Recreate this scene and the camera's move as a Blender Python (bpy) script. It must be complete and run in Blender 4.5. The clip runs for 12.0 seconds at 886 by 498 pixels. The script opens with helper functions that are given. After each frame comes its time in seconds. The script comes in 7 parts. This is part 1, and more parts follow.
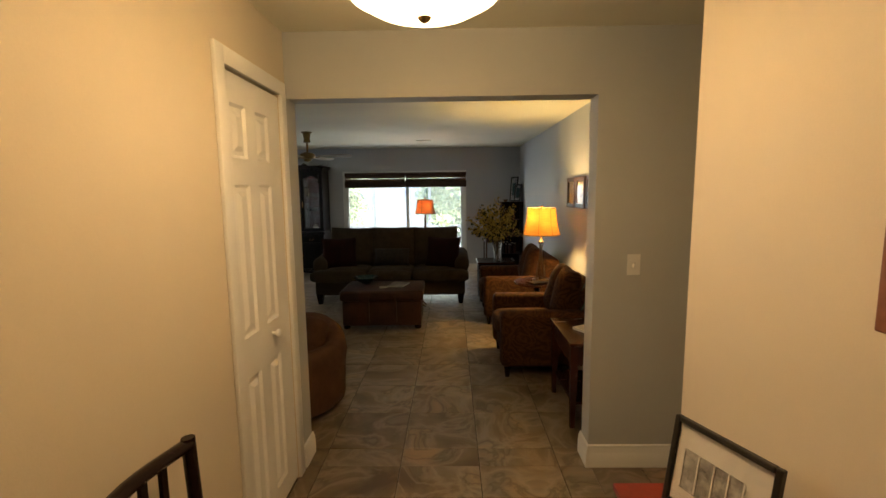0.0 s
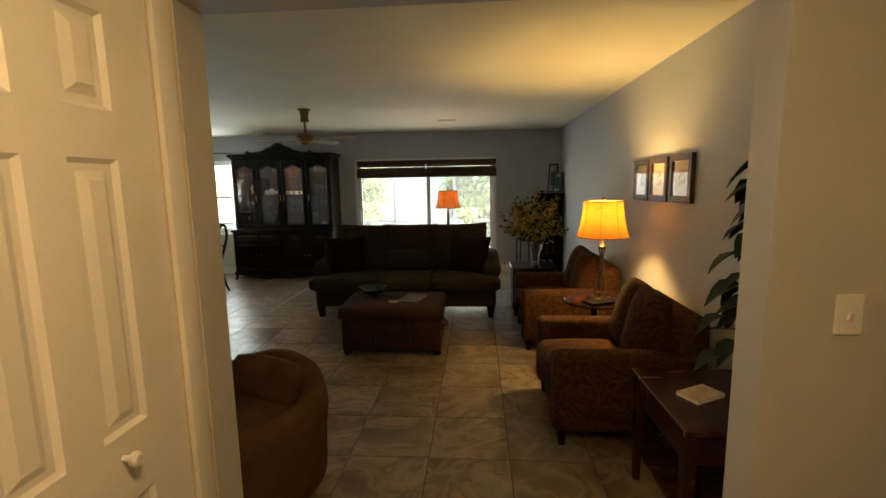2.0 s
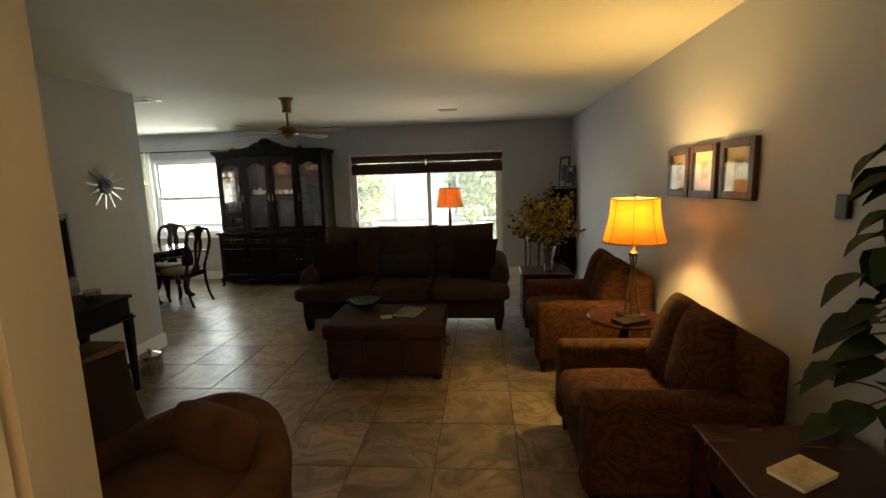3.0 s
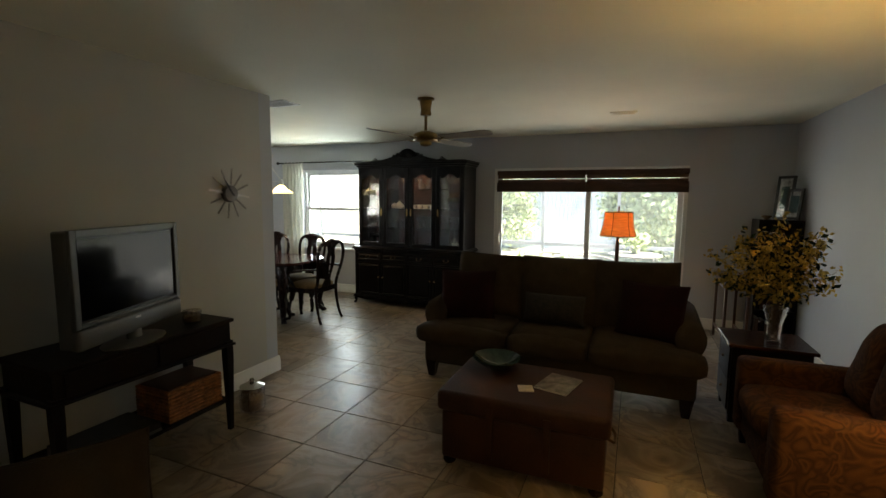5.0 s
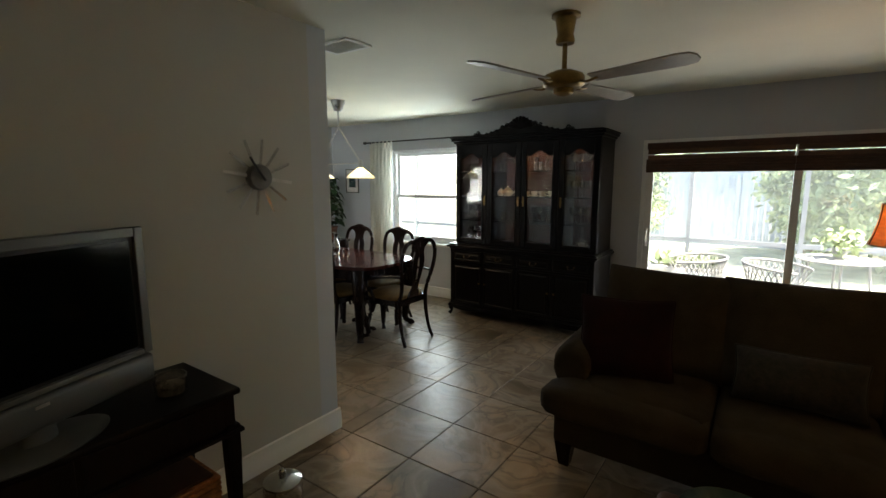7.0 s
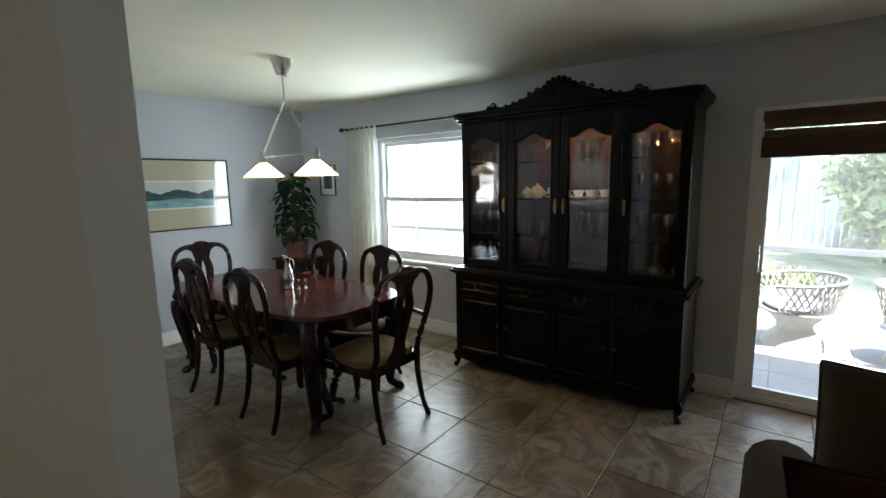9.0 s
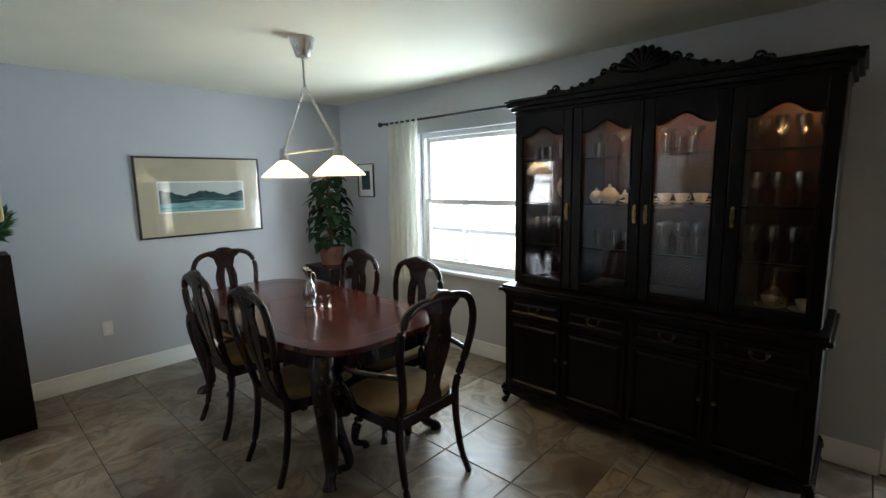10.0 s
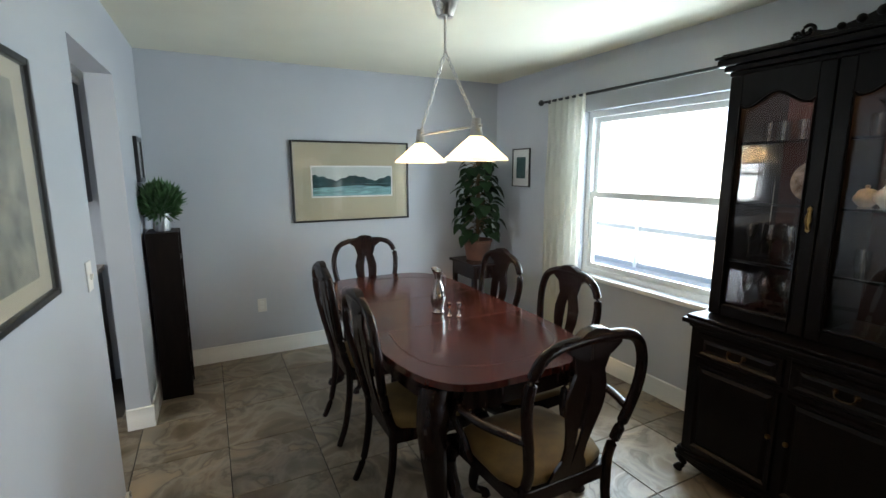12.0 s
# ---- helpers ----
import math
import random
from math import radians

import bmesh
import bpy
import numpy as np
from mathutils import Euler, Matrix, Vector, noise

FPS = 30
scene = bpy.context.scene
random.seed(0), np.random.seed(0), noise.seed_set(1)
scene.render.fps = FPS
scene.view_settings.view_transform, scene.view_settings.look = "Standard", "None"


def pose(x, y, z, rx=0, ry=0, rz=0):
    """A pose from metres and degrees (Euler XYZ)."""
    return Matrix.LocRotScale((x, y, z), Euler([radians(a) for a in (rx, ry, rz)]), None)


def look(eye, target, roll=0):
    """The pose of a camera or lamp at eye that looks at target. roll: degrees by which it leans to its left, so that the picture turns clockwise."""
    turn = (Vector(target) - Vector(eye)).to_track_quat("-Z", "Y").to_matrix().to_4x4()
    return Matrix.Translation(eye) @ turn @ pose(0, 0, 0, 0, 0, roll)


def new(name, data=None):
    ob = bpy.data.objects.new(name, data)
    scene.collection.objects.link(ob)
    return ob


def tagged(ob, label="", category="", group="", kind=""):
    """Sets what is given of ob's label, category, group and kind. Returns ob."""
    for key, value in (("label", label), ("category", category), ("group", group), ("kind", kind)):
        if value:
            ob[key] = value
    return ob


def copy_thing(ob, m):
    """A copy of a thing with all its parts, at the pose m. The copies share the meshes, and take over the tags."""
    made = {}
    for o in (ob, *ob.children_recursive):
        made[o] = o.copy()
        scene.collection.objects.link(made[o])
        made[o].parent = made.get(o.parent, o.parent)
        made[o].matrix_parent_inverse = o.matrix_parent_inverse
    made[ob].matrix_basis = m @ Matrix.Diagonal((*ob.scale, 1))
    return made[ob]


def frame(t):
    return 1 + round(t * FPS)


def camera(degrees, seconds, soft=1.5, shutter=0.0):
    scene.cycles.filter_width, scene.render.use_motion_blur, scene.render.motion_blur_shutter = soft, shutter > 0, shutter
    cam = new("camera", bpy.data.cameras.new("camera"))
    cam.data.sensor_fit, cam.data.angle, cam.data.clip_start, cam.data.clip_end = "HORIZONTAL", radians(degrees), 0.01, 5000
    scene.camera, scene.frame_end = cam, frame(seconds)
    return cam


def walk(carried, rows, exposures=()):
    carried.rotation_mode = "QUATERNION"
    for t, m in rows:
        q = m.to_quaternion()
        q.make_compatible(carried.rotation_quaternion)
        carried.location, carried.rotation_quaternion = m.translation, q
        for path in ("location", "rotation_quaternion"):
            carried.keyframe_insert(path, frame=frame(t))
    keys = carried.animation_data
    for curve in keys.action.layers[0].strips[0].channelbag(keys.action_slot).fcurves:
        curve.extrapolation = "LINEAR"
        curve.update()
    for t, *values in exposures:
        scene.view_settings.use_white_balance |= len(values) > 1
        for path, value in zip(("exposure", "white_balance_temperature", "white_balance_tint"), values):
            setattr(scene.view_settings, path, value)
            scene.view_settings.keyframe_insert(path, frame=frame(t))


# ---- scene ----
cam = camera(88.2, 12.0)
PATH = [
    (0, (0.4, 0.116, 1.607), (0.362, 2.099, 1.353), -0.7),
    (0.5, (0.374, 0.392, 1.6), (0.339, 2.379, 1.371), -1.2),
    (1, (0.401, 0.707, 1.589), (0.29, 2.69, 1.354), -1.8),
    (1.5, (0.417, 1.012, 1.581), (0.24, 2.986, 1.316), -1.6),
    (2, (0.375, 1.309, 1.571), (0.224, 3.283, 1.285), -1.0),
    (2.5, (0.365, 1.607, 1.563), (0.225, 3.579, 1.261), -1.2),
    (2.7, (0.38, 1.733, 1.565), (0.23, 3.703, 1.258), -1.5),
    (4.3, (0.235, 2.564, 1.581), (-0.213, 4.499, 1.347), -0.1),
    (4.5, (0.219, 2.66, 1.574), (-0.316, 4.573, 1.344), -0.1),
    (5, (0.117, 2.91, 1.579), (-0.651, 4.743, 1.358), 0.5),
    (5.5, (-0.043, 3.196, 1.571), (-0.966, 4.954, 1.331), 0.6),
    (6, (-0.23, 3.509, 1.581), (-1.241, 5.217, 1.325), 0.1),
    (6.5, (-0.426, 3.858, 1.587), (-1.53, 5.503, 1.312), -0.1),
    (7, (-0.682, 4.187, 1.573), (-1.821, 5.806, 1.286), 0.0),
    (7.2, (-0.727, 4.365, 1.566), (-1.92, 5.946, 1.288), -0.5),
    (8.8, (-1.473, 5.445, 1.574), (-2.632, 7.047, 1.274), -1.3),
    (9, (-1.588, 5.586, 1.568), (-2.758, 7.181, 1.273), -1.1),
    (9.5, (-1.774, 5.851, 1.574), (-3.006, 7.399, 1.282), -1.0),
    (10, (-1.934, 6.091, 1.575), (-3.274, 7.546, 1.282), -1.1),
    (10.5, (-2.044, 6.265, 1.583), (-3.525, 7.58, 1.3), -1.2),
    (11, (-2.13, 6.379, 1.581), (-3.736, 7.529, 1.27), -0.7),
    (11.5, (-2.204, 6.453, 1.565), (-3.9, 7.463, 1.238), -0.1),
    (12, (-2.325, 6.538, 1.572), (-4.08, 7.436, 1.235), -0.1),
]
EXPOSURES = [(0.0, 2.65, 6500, 10), (1.0, 2.5, 6750, 10), (2.6, 2.6, 7500, 10), (4.4, 2.45, 7100, 10), (5.5, 2.35, 7000, 9), (7.2, 2.3, 6800, 10), (8.8, 2.45, 6400, 11), (12.0, 2.7, 6300, 12)]
walk(cam, [(t, look(eye, target, roll)) for t, eye, target, roll in PATH], EXPOSURES)

# ---- light ----
world = bpy.data.worlds.new("sky")
scene.world = world
world.use_nodes = True
_sky = world.node_tree.nodes.new("ShaderNodeTexSky")
_sky.sky_type, _sky.sun_disc = "NISHITA", False
_sky.sun_elevation, _sky.sun_rotation = radians(61), radians(108)
world.node_tree.links.new(_sky.outputs[0], world.node_tree.nodes["Background"].inputs[0])
world.node_tree.nodes["Background"].inputs[1].default_value = 0.15


def lamp(name, kind, m, energy, colour, **more):
    data = bpy.data.lights.new(name, kind)
    data.energy, data.color = energy, colour
    if "size" in more:
        data.shape, data.size, data.size_y = "RECTANGLE", more["size"], more["size_y"]
    if "radius" in more:
        data.shadow_soft_size = more["radius"]
    if "angle" in more:
        data.angle = more["angle"]
    ob = new(name, data)
    ob.matrix_world = m
    return ob


lamp("sun", "SUN", look((9.0, 7.0, 17.0), (0, 10, 0)), 5.0, (1.0, 0.95, 0.86), angle=radians(0.5))
# daylight through the sliding door and the dining window
lamp("door_daylight", "AREA", look((-0.5, 9.42, 0.95), (-0.5, 0, 0.4)), 3, (0.92, 0.97, 0.94), size=2.2, size_y=1.5)
lamp("window_daylight", "AREA", look((-4.45, 9.42, 1.4), (-4.45, 0, 2.3)), 11, (0.77, 0.92, 1.0), size=1.3, size_y=1.2)
# added lamp behind the invented south kitchen window; it brightens the opening's jamb
lamp("jamb_fill_light", "AREA", look((-3.75, 2.4, 1.5), (-4.9, 6, 1.0)), 13, (0.9, 0.96, 1.0), size=1.0, size_y=0.95)
lamp("sink_daylight", "AREA", look((-6.55, 3.75, 1.5), (0, 3.75, 1.2)), 5, (0.9, 0.96, 1.0), size=0.95, size_y=0.85)
# lamps of the house
WARM, AMBER, YELLOW = (1.0, 0.62, 0.30), (1.0, 0.52, 0.20), (1.0, 0.66, 0.24)
lamp("hall_bulb", "POINT", pose(0.33, 1.47, 2.17), 1.15, WARM, radius=0.06)
lamp("hall_bowl_light", "AREA", look((0.33, 1.47, 2.135), (0.33, 1.471, 0)), 1.3, WARM, size=0.3, size_y=0.3)
lamp("table_lamp_bulb", "POINT", pose(1.345, 4.93, 1.31), 9.5, YELLOW, radius=0.05)
lamp("floor_lamp_bulb", "POINT", pose(-0.03, 7.64, 1.345), 1.0, AMBER, radius=0.04)
lamp("pendant_bulb", "POINT", pose(-4.812, 7.665, 1.65), 0.8, WARM, radius=0.03)
lamp("pendant_bulb", "POINT", pose(-4.188, 7.665, 1.65), 0.8, WARM, radius=0.03)
for x in (-3.49, -3.07, -2.63, -2.21):
    lamp("cabinet_bulb", "POINT", pose(x, 8.93, 1.945), 0.5, AMBER, radius=0.012)

# ---- materials ----
def material(name, base, rough=0.5, metal=0.0, vary=0.12, scale=6.0, fine=60.0, bump=0.05, spec=0.5, stretch=(1, 1, 1), second=None, coat=0.0):
    m = bpy.data.materials.new(name)
    m.use_nodes = True
    nodes, links = m.node_tree.nodes, m.node_tree.links
    bsdf = nodes["Principled BSDF"]
    bsdf.inputs["Roughness"].default_value, bsdf.inputs["Metallic"].default_value = rough, metal
    bsdf.inputs["Specular IOR Level"].default_value, bsdf.inputs["Coat Weight"].default_value = spec, coat
    place, map_ = nodes.new("ShaderNodeTexCoord"), nodes.new("ShaderNodeMapping")
    map_.inputs["Scale"].default_value = stretch
    links.new(place.outputs["Object"], map_.inputs[0])
    big, small = nodes.new("ShaderNodeTexNoise"), nodes.new("ShaderNodeTexNoise")
    big.inputs["Scale"].default_value, big.inputs["Detail"].default_value = scale, 5
    small.inputs["Scale"].default_value, small.inputs["Detail"].default_value = fine, 3
    for n in (big, small):
        links.new(map_.outputs[0], n.inputs["Vector"])
    add = nodes.new("ShaderNodeMath")
    add.operation, add.inputs[1].default_value = "MULTIPLY_ADD", 0.35
    links.new(small.outputs[0], add.inputs[0]), links.new(big.outputs[0], add.inputs[2])
    ramp = nodes.new("ShaderNodeValToRGB")
    other = second or tuple(c * (1 + 2 * vary) for c in base)
    ramp.color_ramp.elements[0].position, ramp.color_ramp.elements[1].position = 0.42, 0.92
    ramp.color_ramp.elements[0].color = (*[c * (1 - vary) for c in base], 1)
    ramp.color_ramp.elements[1].color = (*other, 1)
    links.new(add.outputs[0], ramp.inputs[0]), links.new(ramp.outputs[0], bsdf.inputs["Base Color"])
    if bump:
        b = nodes.new("ShaderNodeBump")
        b.inputs["Strength"].default_value, b.inputs["Distance"].default_value = bump, 0.01
        links.new(small.outputs[0], b.inputs["Height"]), links.new(b.outputs[0], bsdf.inputs["Normal"])
    r = nodes.new("ShaderNodeMapRange")
    r.inputs["To Min"].default_value, r.inputs["To Max"].default_value = max(0, rough - 0.06), min(1, rough + 0.08)
    links.new(big.outputs[0], r.inputs[0]), links.new(r.outputs[0], bsdf.inputs["Roughness"])
    return m


def glow(name, colour, strength, base=(0.8, 0.75, 0.65)):
    m = material(name, base, 0.5, vary=0.05)
    bsdf = m.node_tree.nodes["Principled BSDF"]
    bsdf.inputs["Emission Color"].default_value, bsdf.inputs["Emission Strength"].default_value = (*colour, 1), strength
    return m


def glass(name, tint=(1, 1, 1), rough=0.0, thin=True):
    m = bpy.data.materials.new(name)
    m.use_nodes = True
    nodes, links = m.node_tree.nodes, m.node_tree.links
    nodes.remove(nodes["Principled BSDF"])
    clear, gloss, mix = nodes.new("ShaderNodeBsdfTransparent"), nodes.new("ShaderNodeBsdfGlossy"), nodes.new("ShaderNodeMixShader")
    face, power, fres = nodes.new("ShaderNodeLayerWeight"), nodes.new("ShaderNodeMath"), nodes.new("ShaderNodeMath")
    face.inputs[0].default_value = 0.5
    power.operation, power.inputs[1].default_value = "POWER", 5.0
    fres.operation, fres.inputs[1].default_value, fres.inputs[2].default_value = "MULTIPLY_ADD", 0.7, 0.045
    links.new(face.outputs["Facing"], power.inputs[0]), links.new(power.outputs[0], fres.inputs[0])
    clear.inputs[0].default_value, gloss.inputs["Roughness"].default_value = (*tint, 1), rough + 0.01
    links.new(fres.outputs[0], mix.inputs[0]), links.new(clear.outputs[0], mix.inputs[1]), links.new(gloss.outputs[0], mix.inputs[2])
    links.new(mix.outputs[0], nodes["Material Output"].inputs[0])
    return m


PAINT_GREY = material("grey_blue_paint", (0.465, 0.485, 0.522), 0.62, vary=0.03, scale=1.5, fine=180, bump=0.06)
# the one grey paint, its colour slightly warmed to carry lamplight
PAINT_LAMP_HINT = material("grey_paint_lamp_hint", (0.485, 0.485, 0.465), 0.62, vary=0.03, scale=1.5, fine=180, bump=0.06)
# the same grey paint again, with more lamplight put into its colour
PAINT_LAMP_TINT = material("grey_paint_lamp_tint", (0.46, 0.455, 0.415), 0.62, vary=0.03, scale=1.5, fine=180, bump=0.06)
PAINT_CREAM = material("cream_paint", (0.66, 0.58, 0.45), 0.6, vary=0.03, scale=1.5, fine=180, bump=0.06)
CEILING = material("ceiling_paint", (0.76, 0.735, 0.60), 0.8, vary=0.03, scale=2, fine=120, bump=0.15)
WHITE = material("white_trim_paint", (0.78, 0.77, 0.73), 0.35, vary=0.03, scale=3, fine=90, bump=0.02)
GROUT = material("dark_grout", (0.045, 0.036, 0.028), 0.9, vary=0.2, scale=8, fine=120, bump=0.1)
DARKWOOD = material("dark_mahogany", (0.011, 0.005, 0.004), 0.24, vary=0.2, scale=5, fine=40, bump=0.02, stretch=(6, 6, 1), spec=0.24)
HUTCHWOOD = material("ebonised_wood", (0.0045, 0.003, 0.0025), 0.30, vary=0.25, scale=5, fine=40, bump=0.02, stretch=(6, 6, 1), spec=0.14)
TABLETOP = material("red_mahogany_top", (0.042, 0.008, 0.006), 0.17, vary=0.3, scale=3, fine=26, bump=0.01, stretch=(1, 9, 1), second=(0.075, 0.017, 0.011), coat=0.15)
SEAM = material("dark_inlay", (0.03, 0.01, 0.007), 0.4, vary=0.2)
GOLDCLOTH = material("gold_seat_fabric", (0.125, 0.074, 0.02), 0.85, vary=0.2, scale=14, fine=220, bump=0.2)
SOFACLOTH = material("brown_sofa_chenille", (0.038, 0.028, 0.018), 0.95, vary=0.22, scale=9, fine=160, bump=0.35, spec=0.15)
TANCLOTH = material("tan_brown_suede", (0.088, 0.044, 0.023), 0.95, vary=0.18, scale=7, fine=140, bump=0.25, spec=0.15)
REDCLOTH = material("dark_red_fabric", (0.013, 0.0018, 0.0018), 0.9, vary=0.25, scale=12, fine=180, bump=0.3, spec=0.2)
LUMBAR = material("dark_dotted_fabric", (0.008, 0.0075, 0.007), 0.85, vary=0.6, scale=34, fine=60, bump=0.3, second=(0.026, 0.021, 0.016))
LEATHER = material("brown_trunk_leather", (0.034, 0.011, 0.0055), 0.52, vary=0.35, scale=6, fine=70, bump=0.18, second=(0.064, 0.023, 0.010), spec=0.35)
REDWOOD = material("cherry_wood", (0.07, 0.024, 0.012), 0.28, vary=0.3, scale=4, fine=30, bump=0.02, stretch=(1, 7, 1), coat=0.3)
WALNUT = material("walnut_wood", (0.055, 0.023, 0.013), 0.38, vary=0.35, scale=4, fine=34, bump=0.04, stretch=(1, 7, 1))
ESPRESSO = material("espresso_wood", (0.007, 0.0042, 0.0034), 0.5, vary=0.3, scale=5, fine=40, bump=0.03, stretch=(6, 6, 1), spec=0.14)
BRASS = material("antique_brass", (0.40, 0.26, 0.09), 0.3, 1.0, vary=0.15, scale=20, fine=90, bump=0.02)
AGEDBRASS = material("aged_fan_brass", (0.22, 0.145, 0.055), 0.32, 1.0, vary=0.2, scale=20, fine=90, bump=0.03)
DARKCHERRY = material("dark_cherry_wood", (0.032, 0.011, 0.007), 0.24, vary=0.3, scale=4, fine=30, bump=0.02, stretch=(1, 7, 1), spec=0.3)
BRONZE = material("dark_bronze", (0.10, 0.065, 0.035), 0.4, 0.9, vary=0.25, scale=18, fine=90, bump=0.05)
STEEL = material("brushed_nickel", (0.55, 0.53, 0.50), 0.28, 1.0, vary=0.1, scale=18, fine=120, bump=0.02)
PEWTER = material("polished_pewter", (0.50, 0.49, 0.47), 0.16, 1.0, vary=0.1, scale=10, fine=60, bump=0.01)
SILVERPLASTIC = material("silver_plastic", (0.115, 0.12, 0.12), 0.42, 0.35, vary=0.05, scale=5, fine=200, bump=0.01)
BLACKPLASTIC = material("black_plastic", (0.012, 0.012, 0.013), 0.35, vary=0.2, scale=9, fine=120, bump=0.02)
SCREEN = material("dark_lcd_screen", (0.003, 0.004, 0.004), 0.10, vary=0.05, scale=3, fine=40, bump=0.0, spec=0.16)
BLACKFRAME = material("black_frame_lacquer", (0.012, 0.011, 0.010), 0.3, vary=0.2)
BROWNFRAME = material("brown_frame_wood", (0.055, 0.026, 0.014), 0.4, vary=0.3, scale=8, fine=50, bump=0.04)
REDFRAME = material("reddish_frame_wood", (0.20, 0.075, 0.03), 0.35, vary=0.3, scale=8, fine=50, bump=0.04)
MATBOARD = material("cream_mat_board", (0.62, 0.55, 0.40), 0.8, vary=0.03, scale=4, fine=200, bump=0.02)
OLIVEMAT = material("sage_mat_board", (0.46, 0.41, 0.29), 0.8, vary=0.03, scale=4, fine=200, bump=0.02)
PAPER = material("white_paper", (0.74, 0.73, 0.70), 0.7, vary=0.03, scale=6, fine=150, bump=0.02)
CREAMPLASTIC = material("yellowed_cream_plastic", (0.52, 0.42, 0.20), 0.5, vary=0.06, scale=6, fine=100, bump=0.02)
WHITEPLASTIC = material("white_plastic", (0.72, 0.70, 0.66), 0.4, vary=0.03, scale=6, fine=100, bump=0.01)
LEAF = material("dark_green_leaf", (0.009, 0.020, 0.008), 0.55, vary=0.4, scale=8, fine=50, bump=0.1, second=(0.020, 0.044, 0.015), spec=0.12)
GRASSLEAF = material("fresh_green_leaf", (0.045, 0.105, 0.035), 0.5, vary=0.35, scale=20, fine=80, bump=0.1)
YELLOWFLOWER = material("dusty_yellow_petal", (0.36, 0.25, 0.05), 0.7, vary=0.35, scale=20, fine=80, bump=0.1)
TWIG = material("brown_twig", (0.09, 0.06, 0.03), 0.8, vary=0.3, scale=20, fine=80, bump=0.2)
TERRACOTTA = material("dark_terracotta", (0.12, 0.05, 0.03), 0.6, vary=0.25, scale=12, fine=80, bump=0.15)
TIN = material("galvanised_tin", (0.50, 0.51, 0.51), 0.4, 1.0, vary=0.2, scale=26, fine=80, bump=0.05)
TEAL = material("dark_teal_glaze", (0.016, 0.045, 0.045), 0.16, vary=0.5, scale=16, fine=60, bump=0.03, second=(0.03, 0.06, 0.056))
BAMBOO = material("dark_bamboo", (0.048, 0.019, 0.009), 0.6, vary=0.45, scale=20, fine=120, bump=0.3, stretch=(1, 1, 8))
BAMBOOLIGHT = material("tan_bamboo", (0.085, 0.040, 0.018), 0.6, vary=0.4, scale=20, fine=120, bump=0.3, stretch=(1, 1, 8))
WICKER = material("woven_orange_wicker", (0.27, 0.11, 0.038), 0.6, vary=0.5, scale=30, fine=90, bump=0.5)
BLADE = material("whitewashed_fan_blade", (0.33, 0.29, 0.24), 0.4, vary=0.12, scale=8, fine=40, bump=0.03)
HUTCHBACK = material("dark_red_cabinet_lining", (0.030, 0.006, 0.0045), 0.6, vary=0.2, scale=5, fine=60, bump=0.05)
CHINA = material("cream_china", (0.72, 0.66, 0.54), 0.18, vary=0.1, scale=30, fine=90, bump=0.0)
CANDY = material("jar_contents", (0.20, 0.10, 0.05), 0.6, vary=0.6, scale=40, fine=90, bump=0.5, second=(0.5, 0.38, 0.25))
GRANITE = material("speckled_counter", (0.34, 0.27, 0.22), 0.2, vary=0.4, scale=60, fine=180, bump=0.01)
CABINETDARK = material("dark_kitchen_cabinet", (0.035, 0.032, 0.036), 0.4, vary=0.15, scale=5, fine=40, bump=0.02)
PATIO = material("pale_patio_concrete", (0.40, 0.40, 0.385), 0.7, vary=0.08, scale=3, fine=80, bump=0.1)
SAND = material("dry_lawn", (0.40, 0.40, 0.28), 0.95, vary=0.3, scale=2, fine=50, bump=0.3)
FENCE = material("weathered_blue_grey_board", (0.28, 0.34, 0.42), 0.85, vary=0.2, scale=4, fine=60, bump=0.2, stretch=(6, 1, 1))
ALUMINIUM = material("white_aluminium", (0.72, 0.73, 0.72), 0.35, 0.1, vary=0.04, scale=5, fine=90, bump=0.01)
GREYALU = material("grey_screen_frame", (0.30, 0.32, 0.34), 0.4, 0.3, vary=0.06, scale=5, fine=90, bump=0.01)
WHITEWICKER = material("white_painted_wicker", (0.33, 0.325, 0.305), 0.6, vary=0.1, scale=30, fine=90, bump=0.2)
TREELEAF = material("sunlit_leaf", (0.30, 0.36, 0.20), 0.5, vary=0.4, scale=3, fine=30, bump=0.1)
BARK = material("grey_bark", (0.14, 0.11, 0.08), 0.9, vary=0.3, scale=12, fine=60, bump=0.5)
PANE = glass("window_glass")


def crystal():
    """Clear blown or cut glass: mostly see-through, with bright glints."""
    m = glass("thin_crystal", (0.95, 0.93, 0.90), 0.05)
    nodes, links = m.node_tree.nodes, m.node_tree.links
    glint, mix, out = nodes.new("ShaderNodeBsdfGlossy"), nodes.new("ShaderNodeMixShader"), nodes["Material Output"]
    glint.inputs["Roughness"].default_value = 0.1
    speck = nodes.new("ShaderNodeTexNoise")
    speck.inputs["Scale"].default_value = 60
    half = nodes.new("ShaderNodeMath")
    half.operation, half.inputs[1].default_value = "MULTIPLY", 0.5
    links.new(speck.outputs[0], half.inputs[0]), links.new(half.outputs[0], mix.inputs[0])
    first = out.inputs[0].links[0].from_socket
    links.new(first, mix.inputs[1]), links.new(glint.outputs[0], mix.inputs[2]), links.new(mix.outputs[0], out.inputs[0])
    return m


CRYSTAL = crystal()
PICTUREGLASS = glass("picture_glass")


